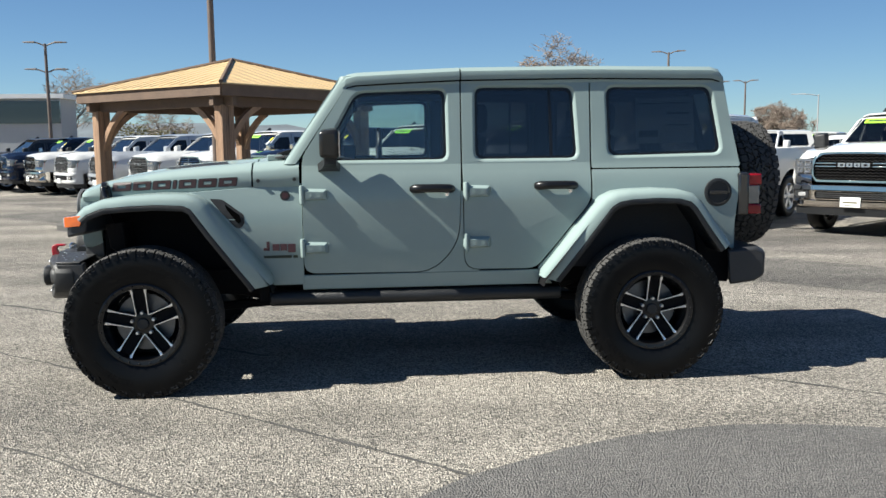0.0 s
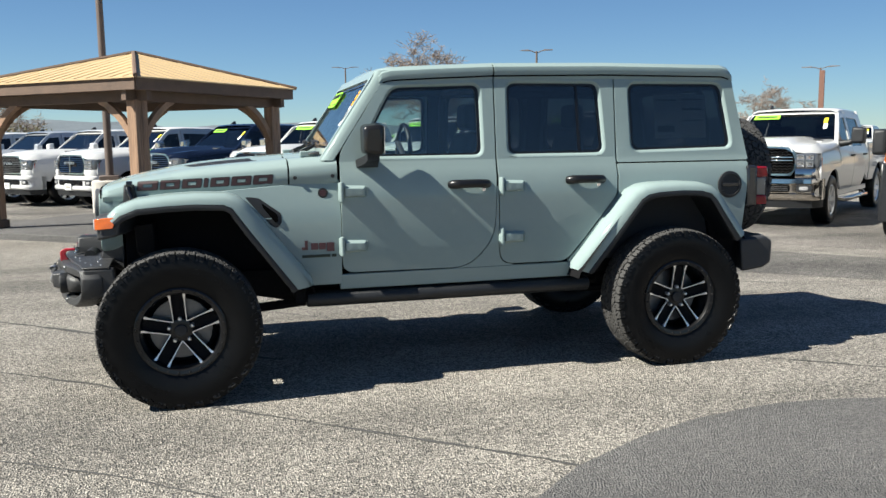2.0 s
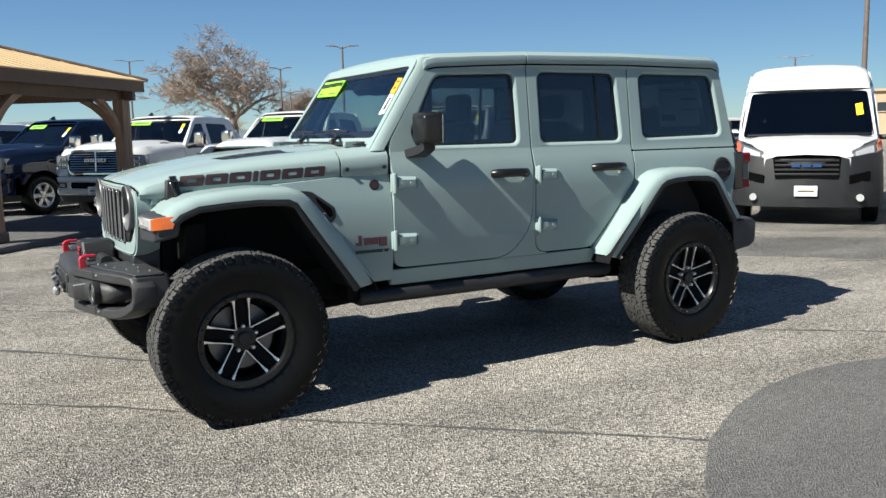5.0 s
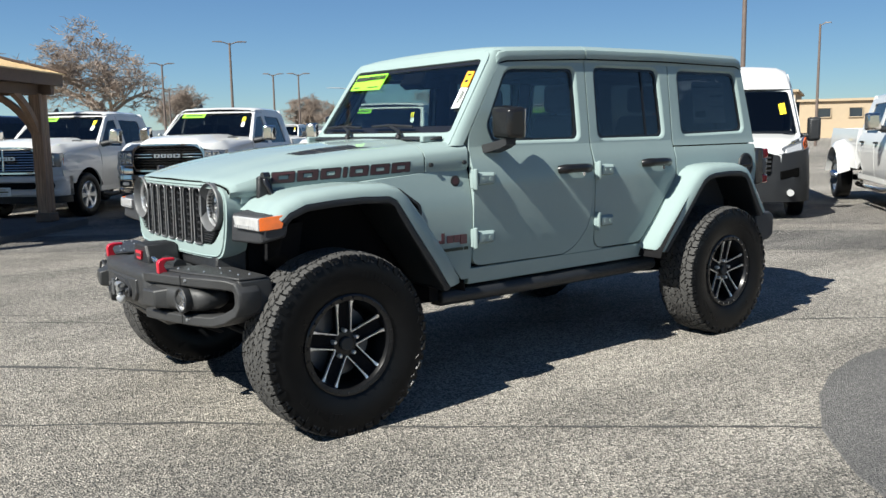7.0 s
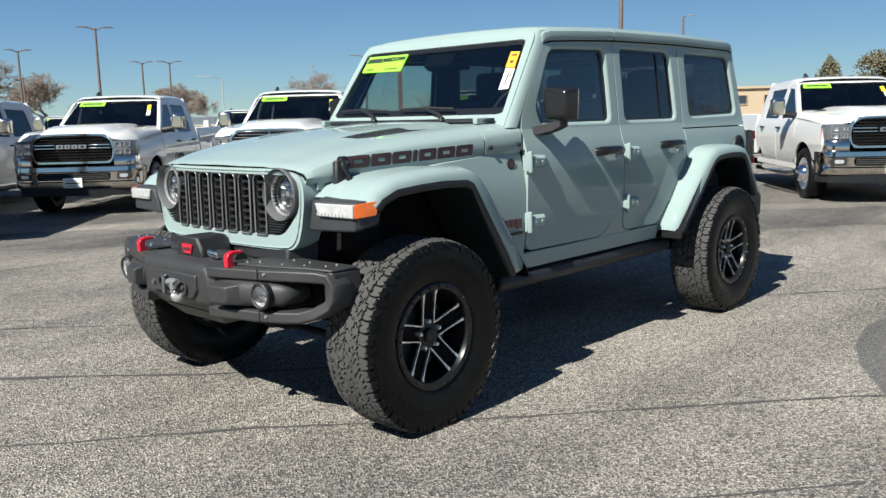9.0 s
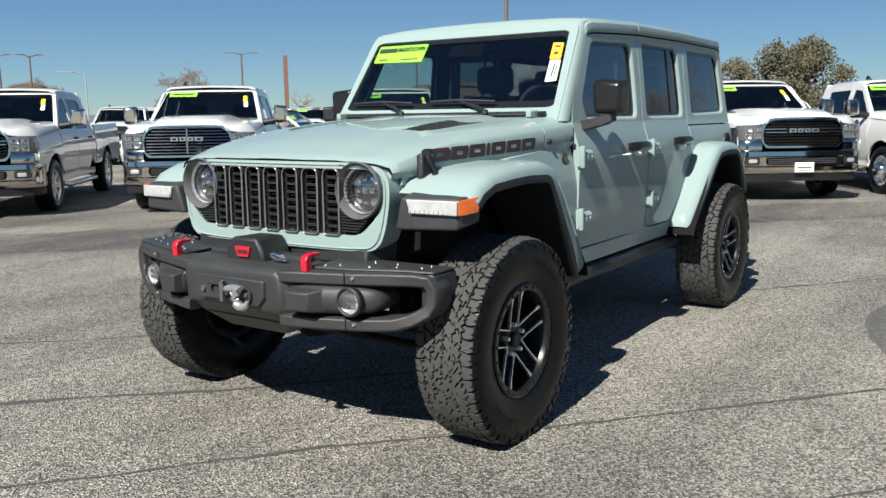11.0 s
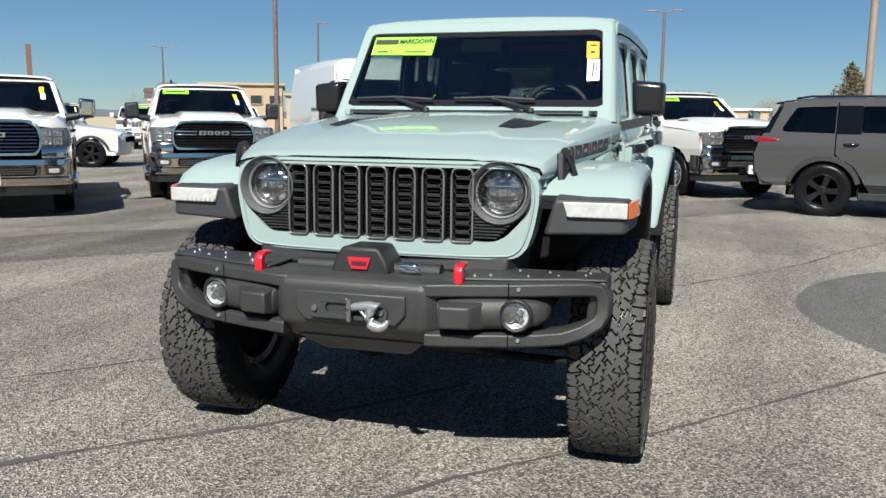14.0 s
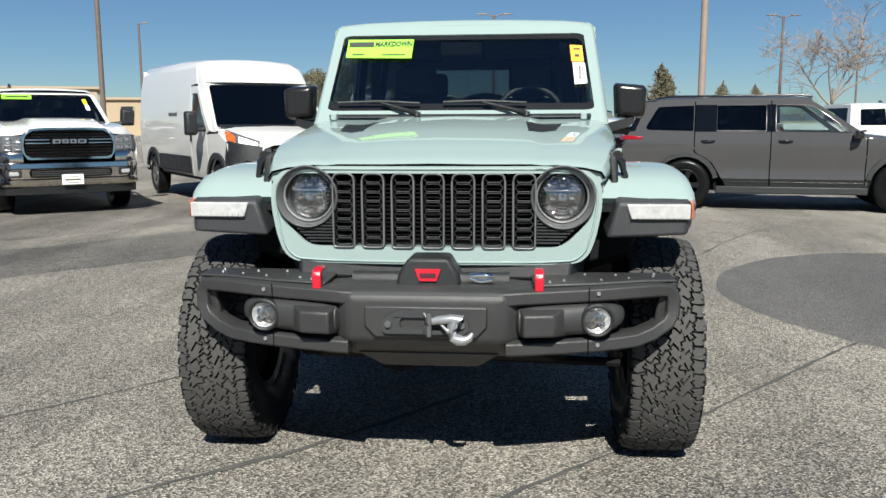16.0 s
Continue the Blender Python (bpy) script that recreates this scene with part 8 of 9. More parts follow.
    P("stock_tag", bm, "yellow", smooth=0)
    w = road_wheel(van, pose(0, -0.90, 0.36), R=0.36, half=0.11, rim="satin", spokes=5)
    dup(w, van, pose(0, 0.90, 0.36, 0, 0, 180))
    dup(w, van, pose(wb, -0.90, 0.36))
    dup(w, van, pose(wb, 0.90, 0.36, 0, 0, 180))


build_van()


SW = [(0.30, 0.92), (0.44, 0.950), (0.50, 0.966), (0.57, 0.938), (0.68, 0.950), (0.80, 0.968), (0.92, 0.982), (1.02, 0.988), (1.08, 0.985), (1.13, 0.962), (1.22, 0.945), (1.46, 0.86), (1.75, 0.71)]


def suv(m, label, paint="slate", rim="rim"):
    car = thing("sport_utility_car", label, "car", m)
    P = lambda *a, **k: part(*a[:3], car, *a[3:], **k)
    wb = 3.09
    for s in (-1, 1):
        cuts = [0.44, 0.50, 0.57, 0.68, 0.80, 0.92, 1.02, 1.08, 1.13, 1.22, 1.46]
        o = [(-0.72, 0.42)] + arch(0, 0.38, 0.45, 165, 14, 10) + [(0.50, 0.36), (0.50, 1.13), (-0.2, 1.08), (-0.75, 0.98)]
        bm = B()
        slab(bm, o, [], side_put(SW, s), 0.03, cuts)
        P("front_fender", bm, paint, bevel=0.01)
        for i, (o, h) in enumerate((
            (round_poly([(0.515, 0.36), (1.835, 0.36), (1.835, 1.695), (1.28, 1.69), (0.515, 1.15)], [0.03, 0.03, 0.02, 0.15, 0.04]), round_poly([(0.72, 1.20), (1.785, 1.215), (1.785, 1.625), (1.26, 1.615)], [0.03, 0.03, 0.03, 0.1])),
            (round_poly([(1.85, 0.36), (2.46, 0.36), (2.60, 0.60), (2.70, 0.76), (2.95, 0.905), (2.95, 1.695), (1.85, 1.695)], [0.03, 0.06, 0.06, 0.06, 0.05, 0.02, 0.02]), round_poly([(1.905, 1.215), (2.64, 1.225), (2.64, 1.622), (1.905, 1.625)], 0.03)),
        )):
            bm = B()
            slab(bm, o, [h], side_put(SW, s), 0.035, cuts)
            d = P("door", bm, paint, bevel=0.006)
            bm = B()
            slab(bm, h, [], side_put(SW, s, -0.012), 0.004, cuts)
            g = part("window", bm, "tint" if i else "side_glass", d)
            g.visible_shadow = False
            bm = B()
            slab(bm, [(x, z) for x, z in h], [[(sum(p[0] for p in h) / len(h) + (x - sum(p[0] for p in h) / len(h)) * 0.97, 1.42 + (z - 1.42) * 0.94) for x, z in h]], side_put(SW, s, 0.003), 0.01, cuts)
            part("window_trim", bm, "black_paint", d)
            bm = B()
            hx = (1.54, 2.66)[i]
            yy = lerp_table(SW, 1.07)
            tube(bm, [(hx, s * (yy - 0.004), 1.07), (hx + 0.03, s * (yy + 0.028), 1.073), (hx + 0.16, s * (yy + 0.028), 1.073), (hx + 0.19, s * (yy - 0.004), 1.07)], 0.015, 8)
            part("door_handle", bm, "black_paint", d, smooth=60)
        o = [(2.705, 0.70)] + arch(wb, 0.38, 0.47, 140, 12, 9) + [(3.70, 0.44), (3.92, 0.50), (4.05, 0.66), (4.06, 0.92), (3.97, 1.17), (3.74, 1.61), (3.64, 1.68), (2.965, 1.695), (2.965, 0.902), (2.712, 0.755)]
        h = round_poly([(2.975, 1.222), (3.66, 1.240), (3.70, 1.275), (3.52, 1.598), (2.975, 1.615)], [0.01, 0.03, 0.03, 0.05, 0.01])
        bm = B()
        slab(bm, o, [h], side_put(SW, s), 0.03, cuts)
        P("rear_quarter", bm, paint, bevel=0.01)
        bm = B()
        slab(bm, h, [], side_put(SW, s, -0.012), 0.004, cuts)
        g = P("quarter_window", bm, "tint")
        for cx in (0, wb):
            lo = arch(cx, 0.38, 0.47, 172, 8, 12)
            bm = B()
            loft(bm, [[(x, s * 0.97, z) for x, z in lo], [(x, s * 0.5, z) for x, z in lo]])
            P("wheel_liner", bm, "under")
            ot, it = arch(cx, 0.38, 0.52, 165, 15, 12), arch(cx, 0.38, 0.45, 165, 15, 12)
            bm = B()
            loft(bm, [[(a[0], s * 0.965, a[1]), (a[0], s * 0.992, a[1]), (b[0], s * 0.995, b[1]), (b[0], s * 0.965, b[1])] for a, b in zip(ot, it)], True)
            P("arch_moulding", bm, "plastic", smooth=50)
        for x0, x1 in ((1.78, 1.91), (2.63, 2.955)):
            bm = B()
            slab(bm, [(x0, 1.215), (x1, 1.215), (x1, 1.625), (x0, 1.625)], [], side_put(SW, s, 0.004), 0.008, cuts)
            P("pillar_trim", bm, "tint", "gloss black window pillar", smooth=0)
        bm = B()
        slab(bm, [(3.86, 1.225), (3.965, 1.215), (3.775, 1.585), (3.70, 1.625)], [], side_put(SW, s, 0.004), 0.008, cuts)
        P("glass_edge", bm, "tint", "black rear glass edge", smooth=0)
        bm = B()
        box(bm, 0.45, 2.62, min(s * 0.86, s * 0.965), max(s * 0.86, s * 0.965), 0.27, 0.38)
        P("sill", bm, "plastic", bevel=0.015)
        # dark lower cladding, one length on each door, with a thin gloss black bar on it
        for x0, x1 in ((0.52, 1.832), (1.853, 2.47)):
            bm = B()
            slab(bm, [(x0, 0.365), (x1, 0.365), (x1 + (0.06 if x1 > 2 else 0), 0.500), (x0, 0.500)], [], side_put(SW, s, 0.012), 0.012, [0.44])
            P("door_cladding", bm, "plastic", "black plastic lower cladding", bevel=0.004)
            bm = B()
            yy = lerp_table(SW, 0.45) + 0.012
            tube(bm, [(x0 + 0.02, s * yy, 0.45), (x1 - 0.02, s * yy, 0.45)], 0.006, 8)
            P("sill_trim", bm, "black_paint", smooth=60)
        bm = B()
        hull(bm, [(0.70, s * 0.97, 1.08), (0.70, s * 1.18, 1.10), (0.70, s * 1.18, 1.24), (0.70, s * 1.0, 1.24)], [(0.58, s * 0.98, 1.10), (0.58, s * 1.14, 1.12), (0.58, s * 1.14, 1.21), (0.58, s * 1.0, 1.21)])
        P("door_mirror", bm, "black_paint", bevel=0.03)
        bm = B()
        hull(bm, [(3.76, s * 0.985, 1.095), (4.02, s * 0.985, 1.09), (4.115, s * 0.78, 1.08), (3.76, s * 0.80, 1.08)], [(3.72, s * 0.978, 1.135), (4.00, s * 0.976, 1.16), (4.10, s * 0.77, 1.15), (3.72, s * 0.80, 1.13)])
        P("tail_lamp", bm, "red_lens", "slim red tail lamp", bevel=0.008)
        bm = B()
        hull(bm, [(-0.80, s * 0.62, 0.84), (-0.62, s * 0.90, 0.86), (-0.45, s * 0.95, 0.88), (-0.6, s * 0.62, 0.85)], [(-0.77, s * 0.62, 0.93), (-0.60, s * 0.89, 0.95), (-0.42, s * 0.94, 0.96), (-0.6, s * 0.62, 0.95)])
        P("head_lamp", bm, "clear_lens", bevel=0.01)
        bm = B()
        tube(bm, [(1.25, s * 0.62, 1.735), (1.4, s * 0.62, 1.765), (3.35, s * 0.62, 1.762), (3.55, s * 0.62, 1.73)], 0.016, 8)
        P("roof_rail", bm, "black_paint", smooth=60)
    bm = B()
    rs = lambda x, w, z: [(x, -w, z - 0.075), (x, -w * 0.95, z - 0.03), (x, -w * 0.6, z), (x, 0, z + 0.01), (x, w * 0.6, z), (x, w * 0.95, z - 0.03), (x, w, z - 0.075)]
    loft(bm, [rs(1.26, 0.74, 1.73), rs(1.5, 0.75, 1.752), rs(2.6, 0.75, 1.755), rs(3.4, 0.735, 1.738), rs(3.72, 0.69, 1.705)])
    P("roof", bm, paint, smooth=45)
    bm = B()
    hull(bm, [(3.55, -0.70, 1.66), (3.55, 0.70, 1.66), (3.82, 0.64, 1.645), (3.82, -0.64, 1.645)], [(3.55, -0.68, 1.715), (3.55, 0.68, 1.715), (3.84, 0.62, 1.672), (3.84, -0.62, 1.672)])
    P("spoiler", bm, "black_paint", bevel=0.012)
    bm = B()
    loft(bm, [rs(-0.78, 0.80, 0.98), rs(-0.5, 0.93, 1.06), rs(0.1, 0.955, 1.13), rs(0.55, 0.955, 1.18)])
    P("hood", bm, paint, smooth=50)
    bm = B()
    loft(bm, [[(0.50, y, 1.16) for y in (-0.9, 0, 0.9)], [(1.28, y * 0.78, 1.695) for y in (-0.9, 0, 0.9)]])
    g = P("windscreen", bm, "glass")
    g.visible_shadow = False
    bm = B()
    q = [(0.30, 1.28), (0.78, 1.28), (0.74, 1.38), (0.29, 1.38)]
    wq = lambda u, v, d: (0.50 + (v - 1.16) * 1.458 - d, u, v)
    hull(bm, [wq(a, b + 0.18, 0.004) for a, b in q], [wq(a, b + 0.18, 0.0) for a, b in q])
    P("price_sign", bm, "lime", smooth=0)
    bm = B()
    loft(bm, [[(3.985, y, 1.16) for y in (-0.90, 0, 0.90)], [(3.75, y * 0.80, 1.655) for y in (-0.90, 0, 0.90)]])
    P("rear_window", bm, "tint")
    bm = B()
    bs = lambda y, x, z0=0.45: [(x - 0.5, y, z0), (x - 0.08, y, z0), (x, y, 0.62), (x + 0.01, y, 0.90), (x - 0.05, y, 1.16), (x - 0.5, y, 1.16)]
    loft(bm, [bs(-0.94, 4.02), bs(-0.72, 4.10), bs(0, 4.13), bs(0.72, 4.10), bs(0.94, 4.02)], True)
    P("tailgate", bm, paint, smooth=45)
    bm = B()
    fs = lambda y, x: [(x + 0.5, y, 0.34), (x + 0.06, y, 0.34), (x, y, 0.55), (x, y, 0.85), (x + 0.06, y, 0.93), (x + 0.5, y, 0.95)]
    loft(bm, [fs(-0.93, -0.70), fs(-0.7, -0.84), fs(0, -0.90), fs(0.7, -0.84), fs(0.93, -0.70)], True)
    P("front_end", bm, paint, smooth=45)
    bm = B()
    box(bm, -0.905, -0.86, -0.55, 0.55, 0.70, 0.86)
    P("grille", bm, "gap", bevel=0.01)
    bm = B()
    box(bm, -0.5, 3.6, -0.80, 0.80, 0.30, 0.75)
    P("floor_pan", bm, "under")
    bm = B()
    box(bm, 0.62, 0.95, -0.8, 0.8, 0.8, 1.12)
    P("dashboard", bm, "plastic", bevel=0.03)
    for x0 in (1.55, 2.45, 3.2):
        for y0 in (-0.38, 0.38):
            bm = B()
            hull(bm, [(x0, y0 - 0.24, 0.7), (x0, y0 + 0.24, 0.7), (x0 + 0.16, y0 + 0.24, 0.7), (x0 + 0.16, y0 - 0.24, 0.7)], [(x0 + 0.14, y0 - 0.2, 1.28), (x0 + 0.14, y0 + 0.2, 1.28), (x0 + 0.24, y0 + 0.2, 1.28), (x0 + 0.24, y0 - 0.2, 1.28)])
            P("seat", bm, "seat", bevel=0.05)
    w = road_wheel(car, pose(0, -0.86, 0.39), R=0.39, half=0.125, rim=rim, spokes=5)
    dup(w, car, pose(0, 0.86, 0.39, 0, 0, 180))
    dup(w, car, pose(wb, -0.86, 0.39))
    dup(w, car, pose(wb, 0.86, 0.39, 0, 0, 180))
    return car


suv(place(8.96, -6.06, -0.18, -0.984), "slate grey long sport utility car with black wheels")
suv(place(15.9, 15.7, 0.435, -0.90), "white sport utility car with black trim, parked behind the pickups", "white")

# ---- timber pavilion on its island ----
def build_pavilion():
    u, v = Vector((0.65, 0.76, 0)), Vector((-0.76, 0.65, 0))
    near = Vector((-2.30, 7.45, 0))
    L, W = 3.83, 3.80
    c = near + u * L / 2 + v * W / 2
    base = 0.06
    bm = B()
    a = [near + u * du + v * dv for du, dv in ((-0.2, -0.12), (L + 0.3, -0.12), (L + 0.3, W + 0.6), (-0.2, W + 0.6))]
    hull(bm, [(p.x, p.y, -0.2) for p in a], [(p.x, p.y, base) for p in a])
    tagged(part("kerbed_island", bm, "patch", bevel=0.02), "low dark paved island under the pavilion", "kerb", kind="structure")
    pv = thing("pavilion", "open timber pavilion with tan metal hip roof", "pavilion", pose(0, 0, 0))
    P = lambda *q, **k: part(*q[:3], pv, *q[3:], **k)
    eave, top = 2.395, 2.985
    at = lambda du, dv, z: tuple(near + u * du + v * dv + Vector((0, 0, z)))

    def beam(name, p, q, w, h, mt, **k):
        p, q = Vector(p), Vector(q)
        d = (q - p).normalized()
        s = d.cross(Vector((0, 0, 1)))
        s = s.normalized() if s.length > 0.01 else u
        t = s.cross(d)
        bm = B()
        ring = lambda o: [o + s * w / 2 + t * h / 2, o - s * w / 2 + t * h / 2, o - s * w / 2 - t * h / 2, o + s * w / 2 - t * h / 2]
        hull(bm, ring(p), ring(q))
        return P(name, bm, mt, bevel=0.008, **k)
    ins = 0.27
    corners = [(ins, ins), (L - ins, ins), (L - ins, W - ins), (ins, W - ins)]
    for du, dv in corners:
        for o in (-0.062, 0.062):
            bm = B()
            p = near + u * (du + o) + v * dv
            for z0, z1 in ((base, 2.08),):
                q = [p + u * a_ + v * b_ for a_, b_ in ((-0.06, -0.09), (0.06, -0.09), (0.06, 0.09), (-0.06, 0.09))]
                hull(bm, [(k_.x, k_.y, z0) for k_ in q], [(k_.x, k_.y, z1) for k_ in q])
            P("post", bm, "post_wood", "heavy stained timber post", bevel=0.012)
        bm = B()
        q = [near + u * (du + a_) + v * (dv + b_) for a_, b_ in ((-0.15, -0.12), (0.15, -0.12), (0.15, 0.12), (-0.15, 0.12))]
        hull(bm, [(k_.x, k_.y, base) for k_ in q], [(k_.x, k_.y, base + 0.14) for k_ in q])
        P("post_foot", bm, "wood_dark", bevel=0.015)
        # curved braces along both beams
        for dirn, sg in ((u, 1 if du < L / 2 else -1), (v, 1 if dv < W / 2 else -1)):
            p = near + u * du + v * dv
            secs = []
            for i in range(9):
                t = i / 8
                o, z = 0.05 + 0.66 * (0.55 * t + 0.45 * (1 - math.cos(1.5708 * t))), 1.40 + 0.68 * (0.5 * t + 0.5 * math.sin(1.5708 * t))
                d = dirn * sg
                cpos = p + d * o
                nrm = Vector((d.x * -0.7, d.y * -0.7, 0.7))
                side = Vector((-dirn.y, dirn.x, 0))
                k_ = Vector((cpos.x, cpos.y, z))
                secs.append([k_ + side * 0.045 + nrm * 0.05, k_ - side * 0.045 + nrm * 0.05, k_ - side * 0.045 - nrm * 0.05, k_ + side * 0.045 - nrm * 0.05])
            bm = B()
            loft(bm, secs, True)
            P("curved_brace", bm, "wood", "curved timber brace", smooth=50)
    # beams, fascia and soffit use the timber with shade in its colour
    for (a0, b0), (a1, b1) in zip(corners, corners[1:] + corners[:1]):
        d = (Vector((a1, b1)) - Vector((a0, b0))).normalized() * 0.25
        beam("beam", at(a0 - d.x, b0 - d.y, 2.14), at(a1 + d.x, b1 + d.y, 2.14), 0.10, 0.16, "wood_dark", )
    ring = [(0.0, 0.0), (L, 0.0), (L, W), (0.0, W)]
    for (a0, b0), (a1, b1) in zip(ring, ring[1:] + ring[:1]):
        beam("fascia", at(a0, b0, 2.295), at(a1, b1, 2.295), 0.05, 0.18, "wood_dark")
    # roof panels, hips and ridge
    rl = L - W
    r0, r1 = (W / 2, W / 2), (L - W / 2, W / 2)
    edges = [((0, 0), (L, 0), r1, r0), ((L, 0), (L, W), r1, r1), ((L, W), (0, W), r0, r1), ((0, W), (0, 0), r0, r0)]
    g = 0.06
    out = lambda p: (p[0] + (-g if p[0] < L / 2 else g), p[1] + (-g if p[1] < W / 2 else g))
    for e0, e1, t1, t0 in edges:
        e0, e1 = out(e0), out(e1)
        n = 16
        for i in range(n):
            f0, f1 = i / n, (i + 1) / n
            def low(f):
                return Vector((e0[0] + (e1[0] - e0[0]) * f, e0[1] + (e1[1] - e0[1]) * f))
            dvec = (Vector(e1) - Vector(e0)).normalized()
            inn = Vector((-dvec.y, dvec.x))
            if (Vector((L / 2, W / 2)) - Vector(e0)).dot(inn) < 0:
                inn = -inn
            depth = W / 2 + g

            def up(f):
                """How far a panel edge runs up the slope before it meets a hip."""
                lw = low(f)
                s_along = (lw - Vector(e0)).dot(dvec)
                ln = (Vector(e1) - Vector(e0)).length
                if t0 == t1:
                    dd = min(s_along, ln - s_along) * depth / (ln / 2) if ln < 2 * depth + 0.5 else depth
                    dd = min(s_along, ln - s_along) * ((L / 2 - rl / 2 + g) / (ln / 2))
                    hgt = dd / (W / 2 + g)
                else:
                    dd = min(s_along, ln - s_along, depth)
                    hgt = dd / depth
                q = lw + inn * dd
                return q, eave + (top - eave) * min(1, hgt)
            a0, a1 = low(f0), low(f1)
            (b0, z0), (b1, z1) = up(f0), up(f1)
            pts = [at(a0.x, a0.y, eave), at(a1.x, a1.y, eave), at(b1.x, b1.y, z1), at(b0.x, b0.y, z0)]
            bm = B()
            hull(bm, [(x, y, z - 0.02) for x, y, z in pts], pts)
            P("roof_panel", bm, "roof_tan", smooth=0)
            if i:
                bm = B()
                tube(bm, [Vector(pts[0]) + Vector((0, 0, 0.006)), Vector(pts[3]) + Vector((0, 0, 0.001))], 0.006, 5)
                P("roof_rib", bm, "roof_tan", smooth=0)
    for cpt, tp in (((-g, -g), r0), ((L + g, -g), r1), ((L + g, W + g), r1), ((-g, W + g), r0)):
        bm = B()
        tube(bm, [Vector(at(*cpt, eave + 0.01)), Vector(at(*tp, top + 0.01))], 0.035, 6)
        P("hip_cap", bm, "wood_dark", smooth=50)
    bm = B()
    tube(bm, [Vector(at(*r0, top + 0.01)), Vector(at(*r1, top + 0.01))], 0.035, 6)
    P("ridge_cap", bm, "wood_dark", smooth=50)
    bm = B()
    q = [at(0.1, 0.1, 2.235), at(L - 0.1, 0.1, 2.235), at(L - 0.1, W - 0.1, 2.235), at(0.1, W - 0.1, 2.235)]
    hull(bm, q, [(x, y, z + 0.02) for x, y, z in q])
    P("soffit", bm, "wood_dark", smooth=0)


build_pavilion()


# ---- lamp posts ----
def lamp_post(x, y, top, r=0.085, mt="pole_brown", arms=2, turn=0.0, base=0.0, second=0.0, reach=0.75, label="tall lamp post with two flat lamp heads", group="lamp posts"):
    g = ground_at(x, y)
    lp = thing("street_lamp", label, "lamp post", pose(x, y, g, 0, 0, turn), group)
    bm = B()
    tube(bm, [(0, 0, 0), (0, 0, top)], [r, r * 0.62], 10)
    part("pole", bm, mt, lp, smooth=60)
    if base:
        bm = B()
        spin(bm, [(0.37, 0.0), (0.37, base - 0.03), (0.34, base)], 28, axis="z")
        part("concrete_base", bm, "concrete", lp)
        bm = B()
        box(bm, -0.2, 0.2, -0.2, 0.2, base, base + 0.1)
        part("base_cover", bm, mt, lp, bevel=0.02)
    for z in (top, second):
        if not z:
            continue
        for sg in ((1, -1) if arms == 2 else (1,)):
            bm = B()
            tube(bm, [(0, 0, z - 0.1), (sg * reach * 0.35, 0, z + 0.04), (sg * reach * 0.7, 0, z + 0.07)], 0.035, 6)
            ar = part("arm", bm, mt, lp)
            bm = B()
            hull(bm, [(sg * reach * 0.45, -0.13, z + 0.03), (sg * reach, -0.11, z + 0.05), (sg * reach, 0.11, z + 0.05), (sg * reach * 0.45, 0.13, z + 0.03)], [(sg * reach * 0.45, -0.1, z + 0.11), (sg * reach, -0.08, z + 0.09), (sg * reach, 0.08, z + 0.09), (sg * reach * 0.45, 0.1, z + 0.11)])
            part("lamp_head", bm, mt, ar, bevel=0.015)
    return lp


def build_posts():
    lamp_post(-3.35, 13.2, 9.0, 0.085, base=0.78, label="tall brown lamp post on a round concrete base")
    lamp_post(18.3, 44.1, 6.9, 0.10, reach=1.0, turn=-20)
    lamp_post(12.5, 83.1, 9.1, 0.12, reach=1.4, turn=-10)
    lamp_post(42.4, 48.4, 6.5, 0.10, reach=1.3, turn=-40)
    lamp_post(63.7, 47.0, 7.7, 0.12, reach=1.5, turn=-60)
    lamp_post(46.4, 1.4, 7.6, 0.12, reach=1.1, turn=-85)
    lamp_post(31.1, 18.0, 11.0, 0.13, reach=1.2, turn=-60)
    lamp_post(52.1, 25.8, 8.1, 0.11, arms=1, reach=0.7, turn=-70, label="tall lamp post with a single flat lamp head")
    lamp_post(15.7, -4.5, 10.0, 0.095, mt="pole_tan", reach=1.0, turn=80, base=0.7, label="tall tan lamp post rising behind the grey car")
    lamp_post(45.6, -14.9, 7.2, 0.10, reach=1.0, turn=-80)
    lamp_post(-14.9, 36.7, 6.5, 0.10, second=5.25, reach=1.0, turn=0, label="lamp post with two tiers of flat lamp heads")
    lamp_post(17.2, 52.5, 6.2, 0.09, reach=0.8, turn=-15)
    lamp_post(24.5, 71.1, 5.6, 0.09, reach=1.2, turn=-20)
    lamp_post(23.8, 49.5, 5.5, 0.09, reach=0.7, turn=-25)
    lamp_post(25.2, 48.5, 5.5, 0.08, reach=0.8, turn=-25)
    lamp_post(51.3, -21.2, 5.4, 0.08, arms=1, reach=0.8, turn=-80, label="slim lamp post with one lamp head")
    lamp_post(38.9, 63.8, 5.5, 0.07, mt="pole_grey", arms=1, reach=2.2, turn=160, label="pale street lamp with a long curved arm")
    bm = B()
    tube(bm, [(23.9, 25.4, -0.2), (23.9, 25.4, 4.15)], 0.14, 4)
    tagged(part("rust_post", bm, "pole_rust", smooth=0), "bare rust-red square steel post", "post")


build_posts()


